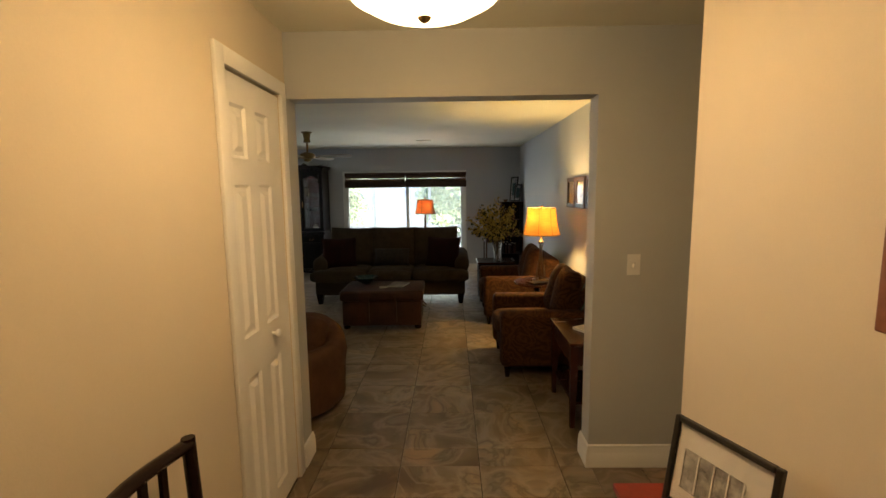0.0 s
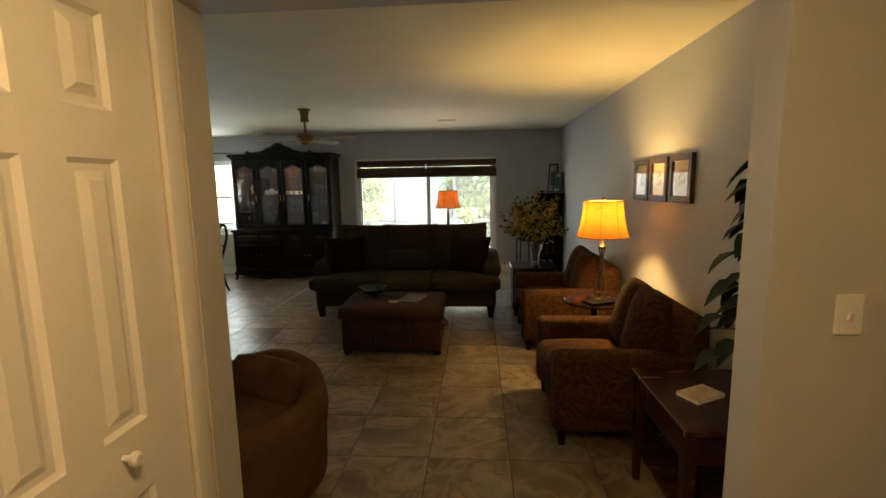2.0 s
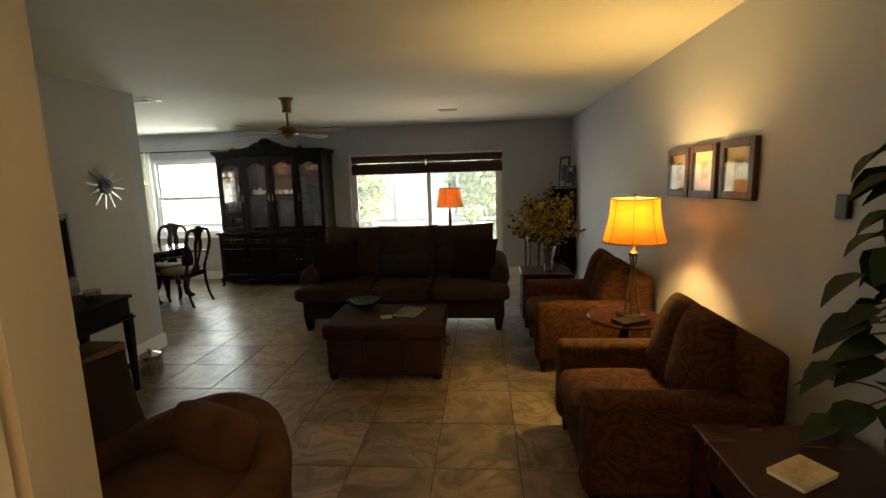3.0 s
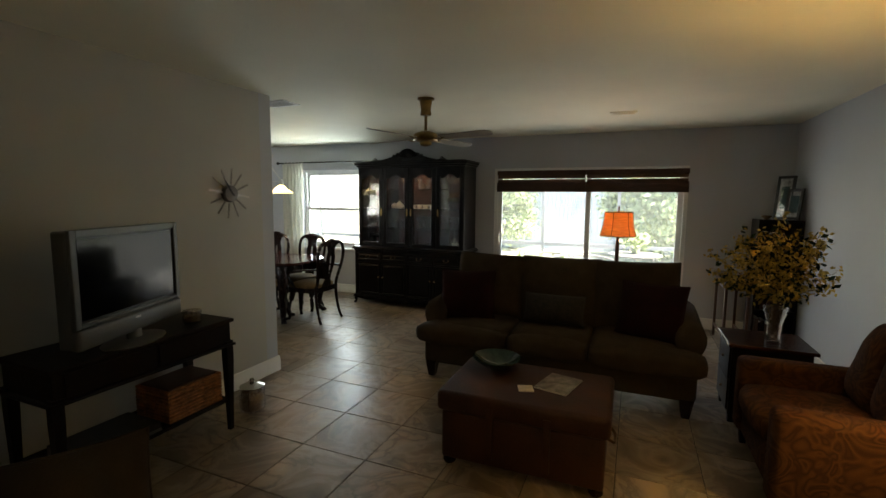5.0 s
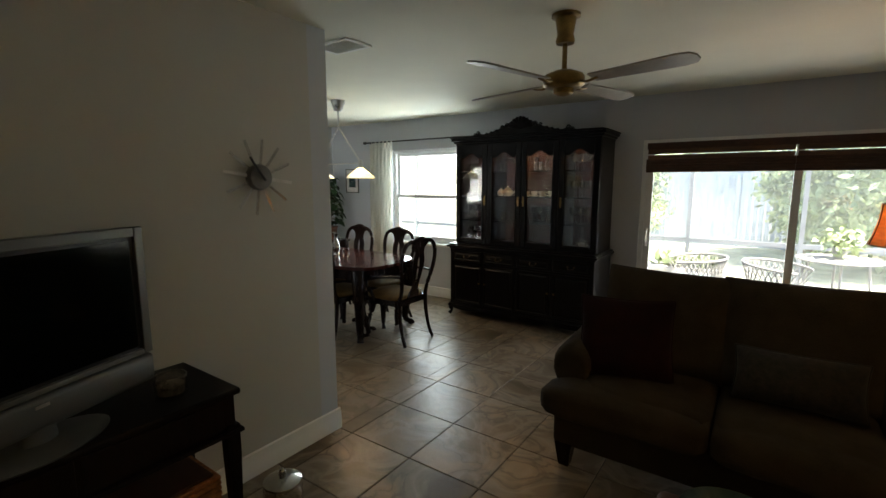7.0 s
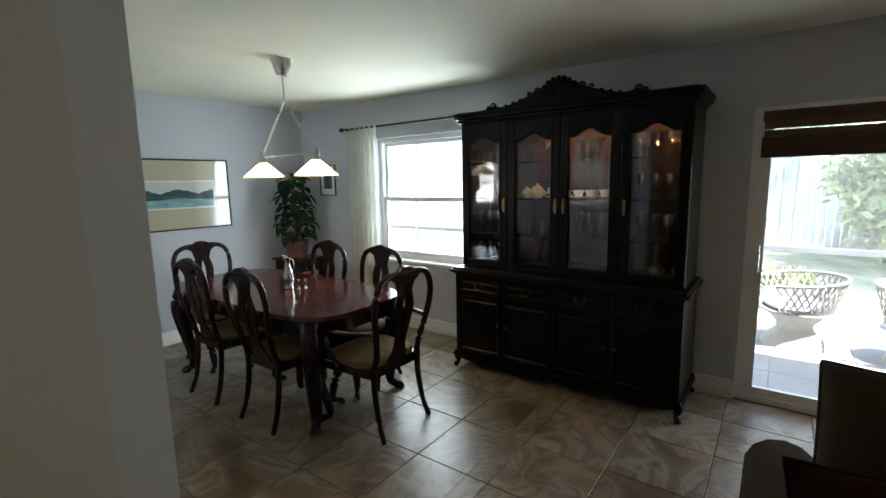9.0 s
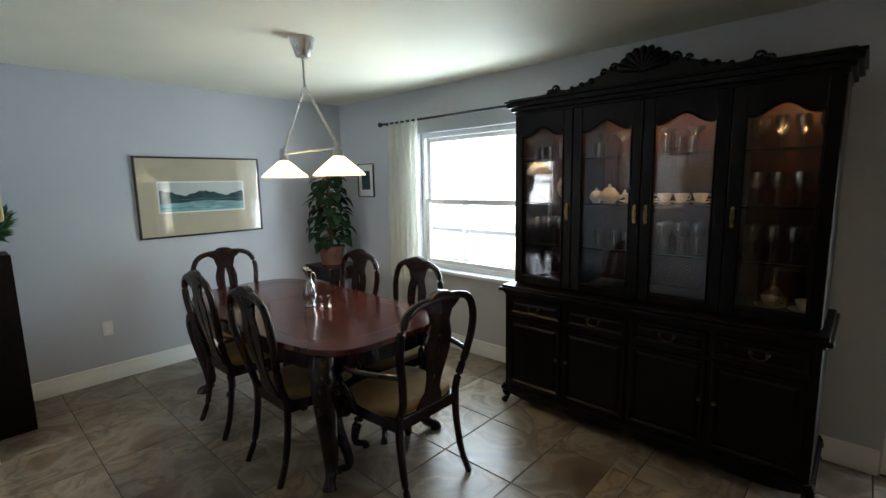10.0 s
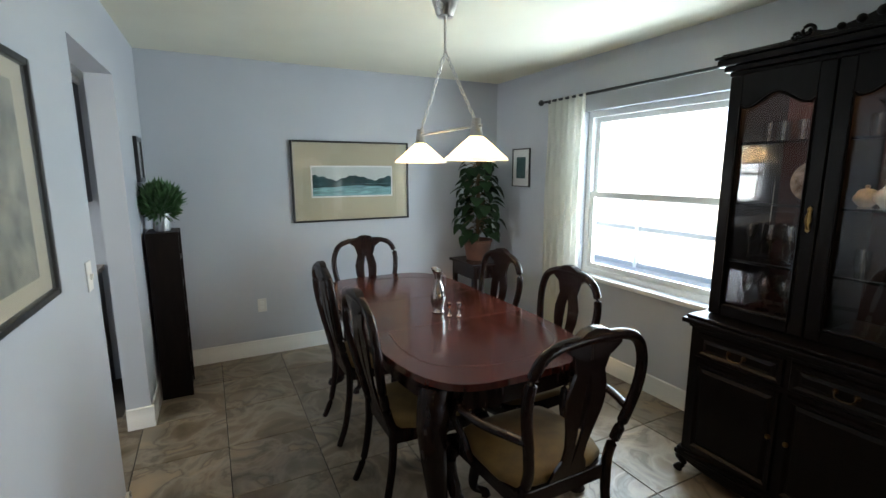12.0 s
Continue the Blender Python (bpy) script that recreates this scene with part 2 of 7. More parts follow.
def swirl(name, base, second, scale, turn=5.0):
    """A scrolled two-colour cloth."""
    m = material(name, base, 0.9, vary=0.2, scale=scale, fine=160, bump=0.25, spec=0.2)
    nodes, links = m.node_tree.nodes, m.node_tree.links
    place, warp = nodes.new("ShaderNodeTexCoord"), nodes.new("ShaderNodeTexNoise")
    warp.inputs["Scale"].default_value, warp.inputs["Detail"].default_value, warp.inputs["Distortion"].default_value = scale, 1.0, turn
    wave, ramp = nodes.new("ShaderNodeMath"), nodes.new("ShaderNodeValToRGB")
    links.new(place.outputs["Object"], warp.inputs["Vector"])
    wave.operation, wave.inputs[1].default_value = "MULTIPLY", 4.6
    links.new(warp.outputs[0], wave.inputs[0])
    fold = nodes.new("ShaderNodeMath")
    fold.operation, fold.inputs[1].default_value = "PINGPONG", 0.5
    links.new(wave.outputs[0], fold.inputs[0]), links.new(fold.outputs[0], ramp.inputs[0])
    ramp.color_ramp.elements[0].position, ramp.color_ramp.elements[1].position = 0.05, 0.48
    ramp.color_ramp.elements[0].color, ramp.color_ramp.elements[1].color = (*base, 1), (*second, 1)
    links.new(ramp.outputs[0], nodes["Principled BSDF"].inputs["Base Color"])
    return m


PAISLEY = swirl("rust_paisley_chenille", (0.034, 0.0125, 0.0055), (0.074, 0.030, 0.0098), 6.2, 1.8)


def tile_stone():
    """Slate-look porcelain: brown and grey clouds with pale veins, each piece a little different."""
    m = bpy.data.materials.new("slate_look_porcelain")
    m.use_nodes = True
    nodes, links = m.node_tree.nodes, m.node_tree.links
    bsdf = nodes["Principled BSDF"]
    place, info, shift = nodes.new("ShaderNodeTexCoord"), nodes.new("ShaderNodeObjectInfo"), nodes.new("ShaderNodeVectorMath")
    grow = nodes.new("ShaderNodeMath")
    grow.operation, grow.inputs[1].default_value = "MULTIPLY", 37.0
    links.new(info.outputs["Random"], grow.inputs[0])
    links.new(place.outputs["Object"], shift.inputs[0]), links.new(grow.outputs[0], shift.inputs[1])
    cloud, vein, grain = (nodes.new("ShaderNodeTexNoise") for _ in range(3))
    for n, s, d, w in ((cloud, 2.6, 7, 0.9), (vein, 2.6, 6, 1.4), (grain, 70, 4, 0)):
        n.inputs["Scale"].default_value, n.inputs["Detail"].default_value, n.inputs["Distortion"].default_value = s, d, w
        links.new(shift.outputs[0], n.inputs["Vector"])
    ramp = nodes.new("ShaderNodeValToRGB")
    for _ in range(2):
        ramp.color_ramp.elements.new(0.5)
    for e, (p, c) in zip(ramp.color_ramp.elements, ((0.30, (0.092, 0.060, 0.034)), (0.44, (0.175, 0.127, 0.079)), (0.55, (0.205, 0.168, 0.122)), (0.70, (0.34, 0.245, 0.152)))):
        e.position, e.color = p, (*c, 1)
    links.new(cloud.outputs[0], ramp.inputs[0])
    thin = nodes.new("ShaderNodeValToRGB")
    thin.color_ramp.elements.new(0.5)
    for e, (p, c) in zip(thin.color_ramp.elements, ((0.44, 0.0), (0.50, 1.0), (0.55, 0.0))):
        e.position, e.color = p, (c, c, c, 1)
    links.new(vein.outputs[0], thin.inputs[0])
    mix = nodes.new("ShaderNodeMix")
    mix.data_type = "RGBA"
    mix.inputs["B"].default_value = (0.42, 0.35, 0.27, 1)
    half = nodes.new("ShaderNodeMath")
    half.operation, half.inputs[1].default_value = "MULTIPLY", 0.34
    links.new(thin.outputs[0], half.inputs[0]), links.new(half.outputs[0], mix.inputs["Factor"])
    links.new(ramp.outputs[0], mix.inputs["A"])
    tone = nodes.new("ShaderNodeHueSaturation")
    val = nodes.new("ShaderNodeMapRange")
    val.inputs["To Min"].default_value, val.inputs["To Max"].default_value = 0.82, 1.14
    links.new(info.outputs["Random"], val.inputs[0]), links.new(val.outputs[0], tone.inputs["Value"])
    dark, dim = nodes.new("ShaderNodeValToRGB"), nodes.new("ShaderNodeMix")
    dark.color_ramp.elements.new(0.5)
    for e, (p, c) in zip(dark.color_ramp.elements, ((0.565, 0.0), (0.59, 0.55), (0.63, 0.0))):
        e.position, e.color = p, (c, c, c, 1)
    dim.data_type = "RGBA"
    dim.inputs["B"].default_value = (0.055, 0.036, 0.022, 1)
    links.new(vein.outputs[0], dark.inputs[0]), links.new(dark.outputs[0], dim.inputs["Factor"]), links.new(mix.outputs["Result"], dim.inputs["A"])
    links.new(dim.outputs["Result"], tone.inputs["Color"]), links.new(tone.outputs[0], bsdf.inputs["Base Color"])
    rough = nodes.new("ShaderNodeMapRange")
    rough.inputs["To Min"].default_value, rough.inputs["To Max"].default_value = 0.24, 0.42
    links.new(cloud.outputs[0], rough.inputs[0]), links.new(rough.outputs[0], bsdf.inputs["Roughness"])
    bump = nodes.new("ShaderNodeBump")
    bump.inputs["Strength"].default_value, bump.inputs["Distance"].default_value = 0.16, 0.01
    both = nodes.new("ShaderNodeMath")
    both.operation, both.inputs[1].default_value = "MULTIPLY_ADD", 0.15
    links.new(grain.outputs[0], both.inputs[0]), links.new(vein.outputs[0], both.inputs[2])
    links.new(both.outputs[0], bump.inputs["Height"]), links.new(bump.outputs[0], bsdf.inputs["Normal"])
    return m


TILE = tile_stone()
DOME = glow("lit_alabaster_glass", (1.0, 0.76, 0.42), 0.75)


def lampshade(name, colour, inner, streak=(1, 1, 1)):
    """Thin cloth, mica or opal glass that lets the bulb's light through."""
    m = bpy.data.materials.new(name)
    m.use_nodes = True
    nodes, links = m.node_tree.nodes, m.node_tree.links
    nodes.remove(nodes["Principled BSDF"])
    thin, face, add = nodes.new("ShaderNodeBsdfTranslucent"), nodes.new("ShaderNodeBsdfDiffuse"), nodes.new("ShaderNodeAddShader")
    place, map_, cloud, ramp = nodes.new("ShaderNodeTexCoord"), nodes.new("ShaderNodeMapping"), nodes.new("ShaderNodeTexNoise"), nodes.new("ShaderNodeValToRGB")
    map_.inputs["Scale"].default_value = streak
    cloud.inputs["Scale"].default_value, cloud.inputs["Detail"].default_value = 14, 5
    links.new(place.outputs["Object"], map_.inputs[0]), links.new(map_.outputs[0], cloud.inputs["Vector"]), links.new(cloud.outputs[0], ramp.inputs[0])
    ramp.color_ramp.elements[0].position, ramp.color_ramp.elements[1].position = 0.3, 0.7
    ramp.color_ramp.elements[0].color, ramp.color_ramp.elements[1].color = (*[c * 0.75 for c in colour], 1), (*[c * 1.2 for c in colour], 1)
    links.new(ramp.outputs[0], thin.inputs[0])
    face.inputs[0].default_value = (*inner, 1)
    links.new(thin.outputs[0], add.inputs[0]), links.new(face.outputs[0], add.inputs[1])
    links.new(add.outputs[0], nodes["Material Output"].inputs[0])
    return m


SHADE = lampshade("mica_lamp_shade", (0.26, 0.168, 0.066), (0.32, 0.20, 0.08), (1, 1, 5))
SHADE2 = lampshade("rust_lamp_shade", (0.42, 0.255, 0.15), (0.24, 0.13, 0.07), (1, 1, 5))
SHADEGLASS = lampshade("opal_glass_shade", (0.52, 0.50, 0.45), (0.62, 0.61, 0.58))
FLAME = glow("lit_bulb", (1.0, 0.75, 0.4), 5.0)


def sheer():
    m = bpy.data.materials.new("sheer_cream_curtain")
    m.use_nodes = True
    nodes, links = m.node_tree.nodes, m.node_tree.links
    nodes.remove(nodes["Principled BSDF"])
    thin, through_, face, mix, mix2 = (nodes.new(k) for k in ("ShaderNodeBsdfTranslucent", "ShaderNodeBsdfTransparent", "ShaderNodeBsdfDiffuse", "ShaderNodeMixShader", "ShaderNodeMixShader"))
    weave = nodes.new("ShaderNodeTexNoise")
    weave.inputs["Scale"].default_value = 40
    thin.inputs[0].default_value, face.inputs[0].default_value = (0.93, 0.92, 0.80, 1), (0.88, 0.87, 0.78, 1)
    mix.inputs[0].default_value, mix2.inputs[0].default_value = 0.45, 0.38
    links.new(weave.outputs[0], mix.inputs[0])
    links.new(thin.outputs[0], mix.inputs[1]), links.new(face.outputs[0], mix.inputs[2])
    links.new(mix.outputs[0], mix2.inputs[1]), links.new(through_.outputs[0], mix2.inputs[2])
    links.new(mix2.outputs[0], nodes["Material Output"].inputs[0])
    return m


SHEER = sheer()


def insect_mesh():
    """Fine insect screening, mostly open; its grey-white colour stands in for glare outdoors."""
    m = bpy.data.materials.new("hazed_insect_screening")
    m.use_nodes = True
    nodes, links = m.node_tree.nodes, m.node_tree.links
    nodes.remove(nodes["Principled BSDF"])
    open_, thread, back, both, mix = (nodes.new("ShaderNode" + k) for k in ("BsdfTransparent", "BsdfDiffuse", "BsdfTranslucent", "MixShader", "MixShader"))
    thread.inputs[0].default_value, back.inputs[0].default_value = (0.74, 0.77, 0.76, 1), (0.74, 0.77, 0.76, 1)
    weave, amount = nodes.new("ShaderNodeTexNoise"), nodes.new("ShaderNodeMapRange")
    weave.inputs["Scale"].default_value = 3.0
    amount.inputs["To Min"].default_value, amount.inputs["To Max"].default_value = 0.08, 0.13
    links.new(weave.outputs[0], amount.inputs[0]), links.new(amount.outputs[0], mix.inputs[0])
    links.new(thread.outputs[0], both.inputs[1]), links.new(back.outputs[0], both.inputs[2])
    links.new(open_.outputs[0], mix.inputs[1]), links.new(both.outputs[0], mix.inputs[2])
    links.new(mix.outputs[0], nodes["Material Output"].inputs[0])
    return m


SCREENING = insect_mesh()

# ---- shapes ----
def box(bm, x0, x1, y0, y1, z0, z1, bevel=0.0, seg=2, m=None):
    r = bmesh.ops.create_cube(bm, size=1.0)
    vs = r["verts"]
    for v in vs:
        v.co = Vector(((x0 + x1) / 2 + v.co.x * (x1 - x0), (y0 + y1) / 2 + v.co.y * (y1 - y0), (z0 + z1) / 2 + v.co.z * (z1 - z0)))
    if bevel:
        edges = list({e for v in vs for e in v.link_edges})
        r = bmesh.ops.bevel(bm, geom=edges, offset=bevel, segments=seg, profile=0.5, affect="EDGES")
        vs = list({v for f in r["faces"] for v in f.verts} | {v for v in vs if v.is_valid})
    if m is not None:
        bmesh.ops.transform(bm, matrix=m, verts=vs)
    return vs


def boxed(*a, **k):
    bm = bmesh.new()
    box(bm, *a, **k)
    return bm


def lathe(bm, profile, seg=24, m=None, close=True):
    """A turned body from (radius, height) pairs."""
    rings = []
    for r, z in profile:
        rings.append([bm.verts.new((r * math.cos(2 * math.pi * i / seg), r * math.sin(2 * math.pi * i / seg), z)) for i in range(seg)])
    for a, b in zip(rings, rings[1:]):
        for i in range(seg):
            bm.faces.new((a[i], a[(i + 1) % seg], b[(i + 1) % seg], b[i]))
    if close:
        bm.faces.new(list(reversed(rings[0]))), bm.faces.new(rings[-1])
    vs = [v for r in rings for v in r]
    if m is not None:
        bmesh.ops.transform(bm, matrix=m, verts=vs)
    return vs


def tube(bm, pts, radii, seg=8, flat=1.0, up=(0, 0, 1), closed=False):
    """A bar swept along points; radii one number or one a point; flat squeezes it across."""
    pts = [Vector(p) for p in pts]
    n = len(pts)
    if isinstance(radii, (int, float)):
        radii = [radii] * n
    rings = []
    for i, p in enumerate(pts):
        a, b = (pts[i - 1], pts[(i + 1) % n]) if closed else (pts[max(0, i - 1)], pts[min(n - 1, i + 1)])
        d = (b - a).normalized()
        u = Vector(up)
        if abs(d.dot(u)) > 0.95:
            u = Vector((1, 0, 0)) if abs(d.x) < 0.9 else Vector((0, 1, 0))
        s = d.cross(u).normalized()
        w = s.cross(d)
        rings.append([bm.verts.new(p + (s * math.cos(2 * math.pi * k / seg) + w * flat * math.sin(2 * math.pi * k / seg)) * radii[i]) for k in range(seg)])
    pairs = list(zip(rings, rings[1:])) + ([(rings[-1], rings[0])] if closed else [])
    for a, b in pairs:
        for k in range(seg):
            bm.faces.new((a[k], a[(k + 1) % seg], b[(k + 1) % seg], b[k]))
    if not closed:
        bm.faces.new(list(reversed(rings[0]))), bm.faces.new(rings[-1])
    return [v for r in rings for v in r]


def curve(pts, n=8):
    """A smooth line (Catmull-Rom) through points."""
    p = [Vector(q) for q in pts]
    p = [p[0] * 2 - p[1]] + p + [p[-1] * 2 - p[-2]]
    out = []
    for i in range(1, len(p) - 2):
        for k in range(n):
            t = k / n
            out.append(0.5 * (2 * p[i] + (p[i + 1] - p[i - 1]) * t + (2 * p[i - 1] - 5 * p[i] + 4 * p[i + 1] - p[i + 2]) * t * t + (3 * p[i] - p[i - 1] - 3 * p[i + 1] + p[i + 2]) * t ** 3))
    return out + [p[-2]]


def slab(bm, outline, z0, z1, m=None, bevel=0.0):
    """An outline of (x, y) pairs, lifted from z0 to z1."""
    low = [bm.verts.new((x, y, z0)) for x, y in outline]
    high = [bm.verts.new((x, y, z1)) for x, y in outline]
    n = len(outline)
    bm.faces.new(list(reversed(low)))
    top = bm.faces.new(high)
    for i in range(n):
        bm.faces.new((low[i], low[(i + 1) % n], high[(i + 1) % n], high[i]))
    vs = low + high
    if bevel:
        r = bmesh.ops.bevel(bm, geom=list(top.edges), offset=bevel, segments=2, profile=0.5, affect="EDGES")
        vs = list({v for f in r["faces"] for v in f.verts} | {v for v in vs if v.is_valid})
    if m is not None:
        bmesh.ops.transform(bm, matrix=m, verts=vs)
    return vs


def pillow(bm, sx, sy, sz, m=None, n=14, power=3.2, crown=0.35, sag=0.0):
    """A stuffed cushion: a soft rounded block, fuller in the middle."""
    r = bmesh.ops.create_uvsphere(bm, u_segments=2 * n, v_segments=n, radius=1.0)
    vs = r["verts"]
    for v in vs:
        c = v.co.copy()
        e = 2 / power
        k = max(abs(c.x), abs(c.y), abs(c.z), 1e-6)
        q = Vector([math.copysign(abs(t) ** 1.0, t) for t in c])
        norm = (abs(q.x) ** power + abs(q.y) ** power + abs(q.z) ** power) ** (1 / power)
        q /= max(norm, 1e-6)
        edge = max(abs(q.x), abs(q.y))
        q.z *= 1 - crown * edge ** 3
        q.z += 0.05 * noise.noise(q * 2.3 + Vector((sx * 9, sy * 7, 0)))
        v.co = Vector((q.x * sx / 2, q.y * sy / 2, q.z * sz / 2 - sag * (1 - q.x * q.x) * (1 - q.y * q.y)))
    if m is not None:
        bmesh.ops.transform(bm, matrix=m, verts=vs)
    return vs


def part(name, bm, mat, parent=None, label="", smooth=None, m=None):
    """One mesh object under a thing or a part (or on its own)."""
    bmesh.ops.recalc_face_normals(bm, faces=bm.faces)
    data = bpy.data.meshes.new(name)
    bm.to_mesh(data)
    bm.free()
    data.materials.append(mat)
    if smooth is not None:
        data.polygons.foreach_set("use_smooth", [True] * len(data.polygons))
        data.set_sharp_from_angle(angle=radians(smooth))
    ob = new(name, data)
    if parent is not None:
        ob.parent = parent
    if m is not None:
        ob.matrix_basis = m
    if label:
        ob["label"] = label
    return ob


def thing(name, label, category, m=None, group="", kind=""):
    ob = new(name)
    ob.empty_display_size = 0.1
    if m is not None:
        ob.matrix_basis = m
    return tagged(ob, label, category, group, kind)


def setting(name, bm, mat, label, category, smooth=None):
    return tagged(part(name, bm, mat, smooth=smooth), label, category, "", "structure")

# ---- the rooms ----
H = 2.44
FAR, EAST, WEST, DIN, TVX, SOUTH = 9.25, 1.755, -6.40, 6.065, -2.835, 2.76
SKEW = 1.2  # degrees by which the wall between dining room and kitchen runs off square


def din(x):
    """The dining-room face of that wall at x."""
    return DIN + (TVX - x) * math.tan(radians(SKEW))


def on_din(x, z, out=0.0):
    """Hung on that wall, facing into the dining room."""
    return pose(x, din(x) + out, z, 0, 0, 180 - SKEW)


def wall_x(bm, x0, x1, y0, y1, holes=()):
    """A wall along x with openings (from, to, sill, head)."""
    at = x0
    for a, b, sill, head in sorted(holes):
        box(bm, at, a, y0, y1, 0, H)
        if sill > 0:
            box(bm, a, b, y0, y1, 0, sill)
        if head < H:
            box(bm, a, b, y0, y1, head, H)
        at = b
    box(bm, at, x1, y0, y1, 0, H)


bm = bmesh.new()
wall_x(bm, WEST - 0.15, EAST + 0.15, FAR, FAR + 0.18, [(-5.15, -3.75, 0.74, 2.03), (-1.75, 0.70, 0.0, 2.0)])
setting("wall_north", bm, PAINT_GREY, "pale blue-grey painted wall with a window and a sliding door", "wall")
setting("wall_east", boxed(EAST, EAST + 0.15, SOUTH, FAR, 0, H), PAINT_GREY, "pale blue-grey painted living room wall", "wall")
bm = bmesh.new()
box(bm, WEST - 0.15, WEST, 4.25, FAR, 0, H), box(bm, WEST - 0.15, WEST, 2.5, 3.25, 0, H), box(bm, WEST - 0.15, WEST, 3.25, 4.25, 0, 1.08), box(bm, WEST - 0.15, WEST, 3.25, 4.25, 1.98, H)
setting("wall_west", bm, PAINT_GREY, "pale blue-grey painted dining room wall", "wall")
bm = bmesh.new()
wall_x(bm, WEST - TVX, 0.0, -0.13, 0.0, [(-5.51 - TVX, -4.64 - TVX, 0.0, 2.10)])
bmesh.ops.transform(bm, matrix=pose(TVX, DIN, 0, 0, 0, -SKEW), verts=bm.verts)
setting("wall_dining", bm, PAINT_GREY, "pale blue-grey wall with an opening to the kitchen", "wall")
setting("wall_tv", boxed(TVX - 0.12, TVX, SOUTH, DIN - 0.13, 0, H), PAINT_LAMP_TINT, "pale grey painted wall behind the television", "wall")
bm = bmesh.new()
wall_x(bm, TVX - 0.12, 3.4, SOUTH - 0.14, SOUTH, [(-0.476, 1.182, 0.0, 2.10)])
setting("wall_opening", bm, PAINT_LAMP_HINT, "grey painted wall with a wide opening to the living room", "wall")
bm = bmesh.new()
box(bm, -0.6, -0.48, -1.7, 1.93, 0, H), box(bm, -0.6, -0.48, 1.93, 2.51, 2.10, H), box(bm, -0.6, -0.48, 2.51, 2.62, 0, H)
setting("wall_hall_west", bm, PAINT_CREAM, "cream painted hall wall with a closet door", "wall")
setting("wall_hall_east", boxed(1.2, 3.4, -1.7, 1.65, 0, H), PAINT_CREAM, "cream painted hall wall", "wall")
setting("wall_hall_south", boxed(-0.6, 1.2, -1.82, -1.7, 0, H), PAINT_CREAM, "cream painted hall end wall", "wall")
setting("wall_corridor_end", boxed(3.4, 3.5, -1.7, 2.76, 0, H), PAINT_LAMP_HINT, "grey painted corridor end wall", "wall")
bm = bmesh.new()
wall_x(bm, WEST, TVX - 0.12, 2.5, 2.62, [(-4.3, -3.2, 1.0, 2.05)])
setting("wall_kitchen", bm, PAINT_GREY, "pale painted kitchen wall", "wall")
setting("ceiling", boxed(WEST - 0.15, 3.5, -1.82, FAR + 0.18, H, H + 0.12), CEILING, "off-white lightly textured ceiling", "ceiling")
floor = setting("floor", boxed(WEST - 0.15, 3.5, -1.82, FAR + 0.18, -0.12, -0.004), GROUT, "floor of large brown-grey slate-look tiles", "floor")

# ---- trim, doors, windows ----
def skirting(bm, p, q, n):
    """Moulded baseboard from p to q along a wall, n: the way it faces."""
    p, q, n = Vector((*p, 0)), Vector((*q, 0)), Vector((*n, 0))
    prof = ((0.0, 0.0), (0.017, 0.0), (0.017, 0.085), (0.013, 0.092), (0.015, 0.104), (0.008, 0.118), (0.010, 0.128), (0.0, 0.135))
    a = [bm.verts.new(p + n * d + Vector((0, 0, h))) for d, h in prof]
    b = [bm.verts.new(q + n * d + Vector((0, 0, h))) for d, h in prof]
    for i in range(len(prof) - 1):
        bm.faces.new((a[i], b[i], b[i + 1], a[i + 1]))
    bm.faces.new(a), bm.faces.new(list(reversed(b)))


bm = bmesh.new()
for p, q, n in (((WEST, FAR), (-1.76, FAR), (0, -1)), ((0.73, FAR), (EAST, FAR), (0, -1)), ((EAST, SOUTH), (EAST, FAR), (-1, 0)),
                ((WEST, DIN), (WEST, FAR), (1, 0)), ((WEST, din(WEST)), (-5.51, din(-5.51)), (0, 1)), ((-4.64, din(-4.64)), (TVX, DIN), (0, 1)),
                ((-5.51, din(-5.51) - 0.13), (-5.51, din(-5.51) + 0.017), (1, 0)), ((-4.64, din(-4.64) - 0.13), (-4.64, din(-4.64) + 0.017), (-1, 0)),
                ((TVX, SOUTH), (TVX, DIN + 0.017), (1, 0)), ((TVX, SOUTH), (-0.476, SOUTH), (0, 1)), ((1.182, SOUTH), (EAST, SOUTH), (0, 1)),
                ((-0.476, 2.62 - 0.017), (-0.476, SOUTH + 0.017), (1, 0)), ((1.182, 2.62 - 0.017), (1.182, SOUTH + 0.017), (-1, 0)), ((1.182, 2.62), (3.4, 2.62), (0, -1)),
                ((-0.48, -1.7), (-0.48, 1.855), (1, 0)), ((1.2, -1.7), (1.2, 1.667), (-1, 0)), ((1.2, 1.65), (3.4, 1.65), (0, 1))):
    skirting(bm, p, q, n)
setting("baseboard", bm, WHITE, "white moulded baseboard along the walls", "baseboard", 40)

# casing round the closet door
bm = bmesh.new()
for y0, y1, z0, z1 in ((1.858, 1.928, 0, 2.17), (2.512, 2.582, 0, 2.17), (1.928, 2.512, 2.10, 2.17)):
    box(bm, -0.48, -0.462, y0, y1, z0, z1, 0.004)
setting("trim_closet", bm, WHITE, "white painted casing round the closet door", "door casing", 40)
# unseen closet walls, added to block stray light so the door gap stays dark
setting("closet_side_blocker", boxed(-1.2, -0.6, 1.75, 1.8, 0, H), PAINT_CREAM, "unseen closet side wall that blocks stray light", "wall")
setting("closet_back_blocker", boxed(-1.25, -1.2, 1.7, 2.6, 0, H), PAINT_CREAM, "unseen closet back wall that blocks stray light", "wall")


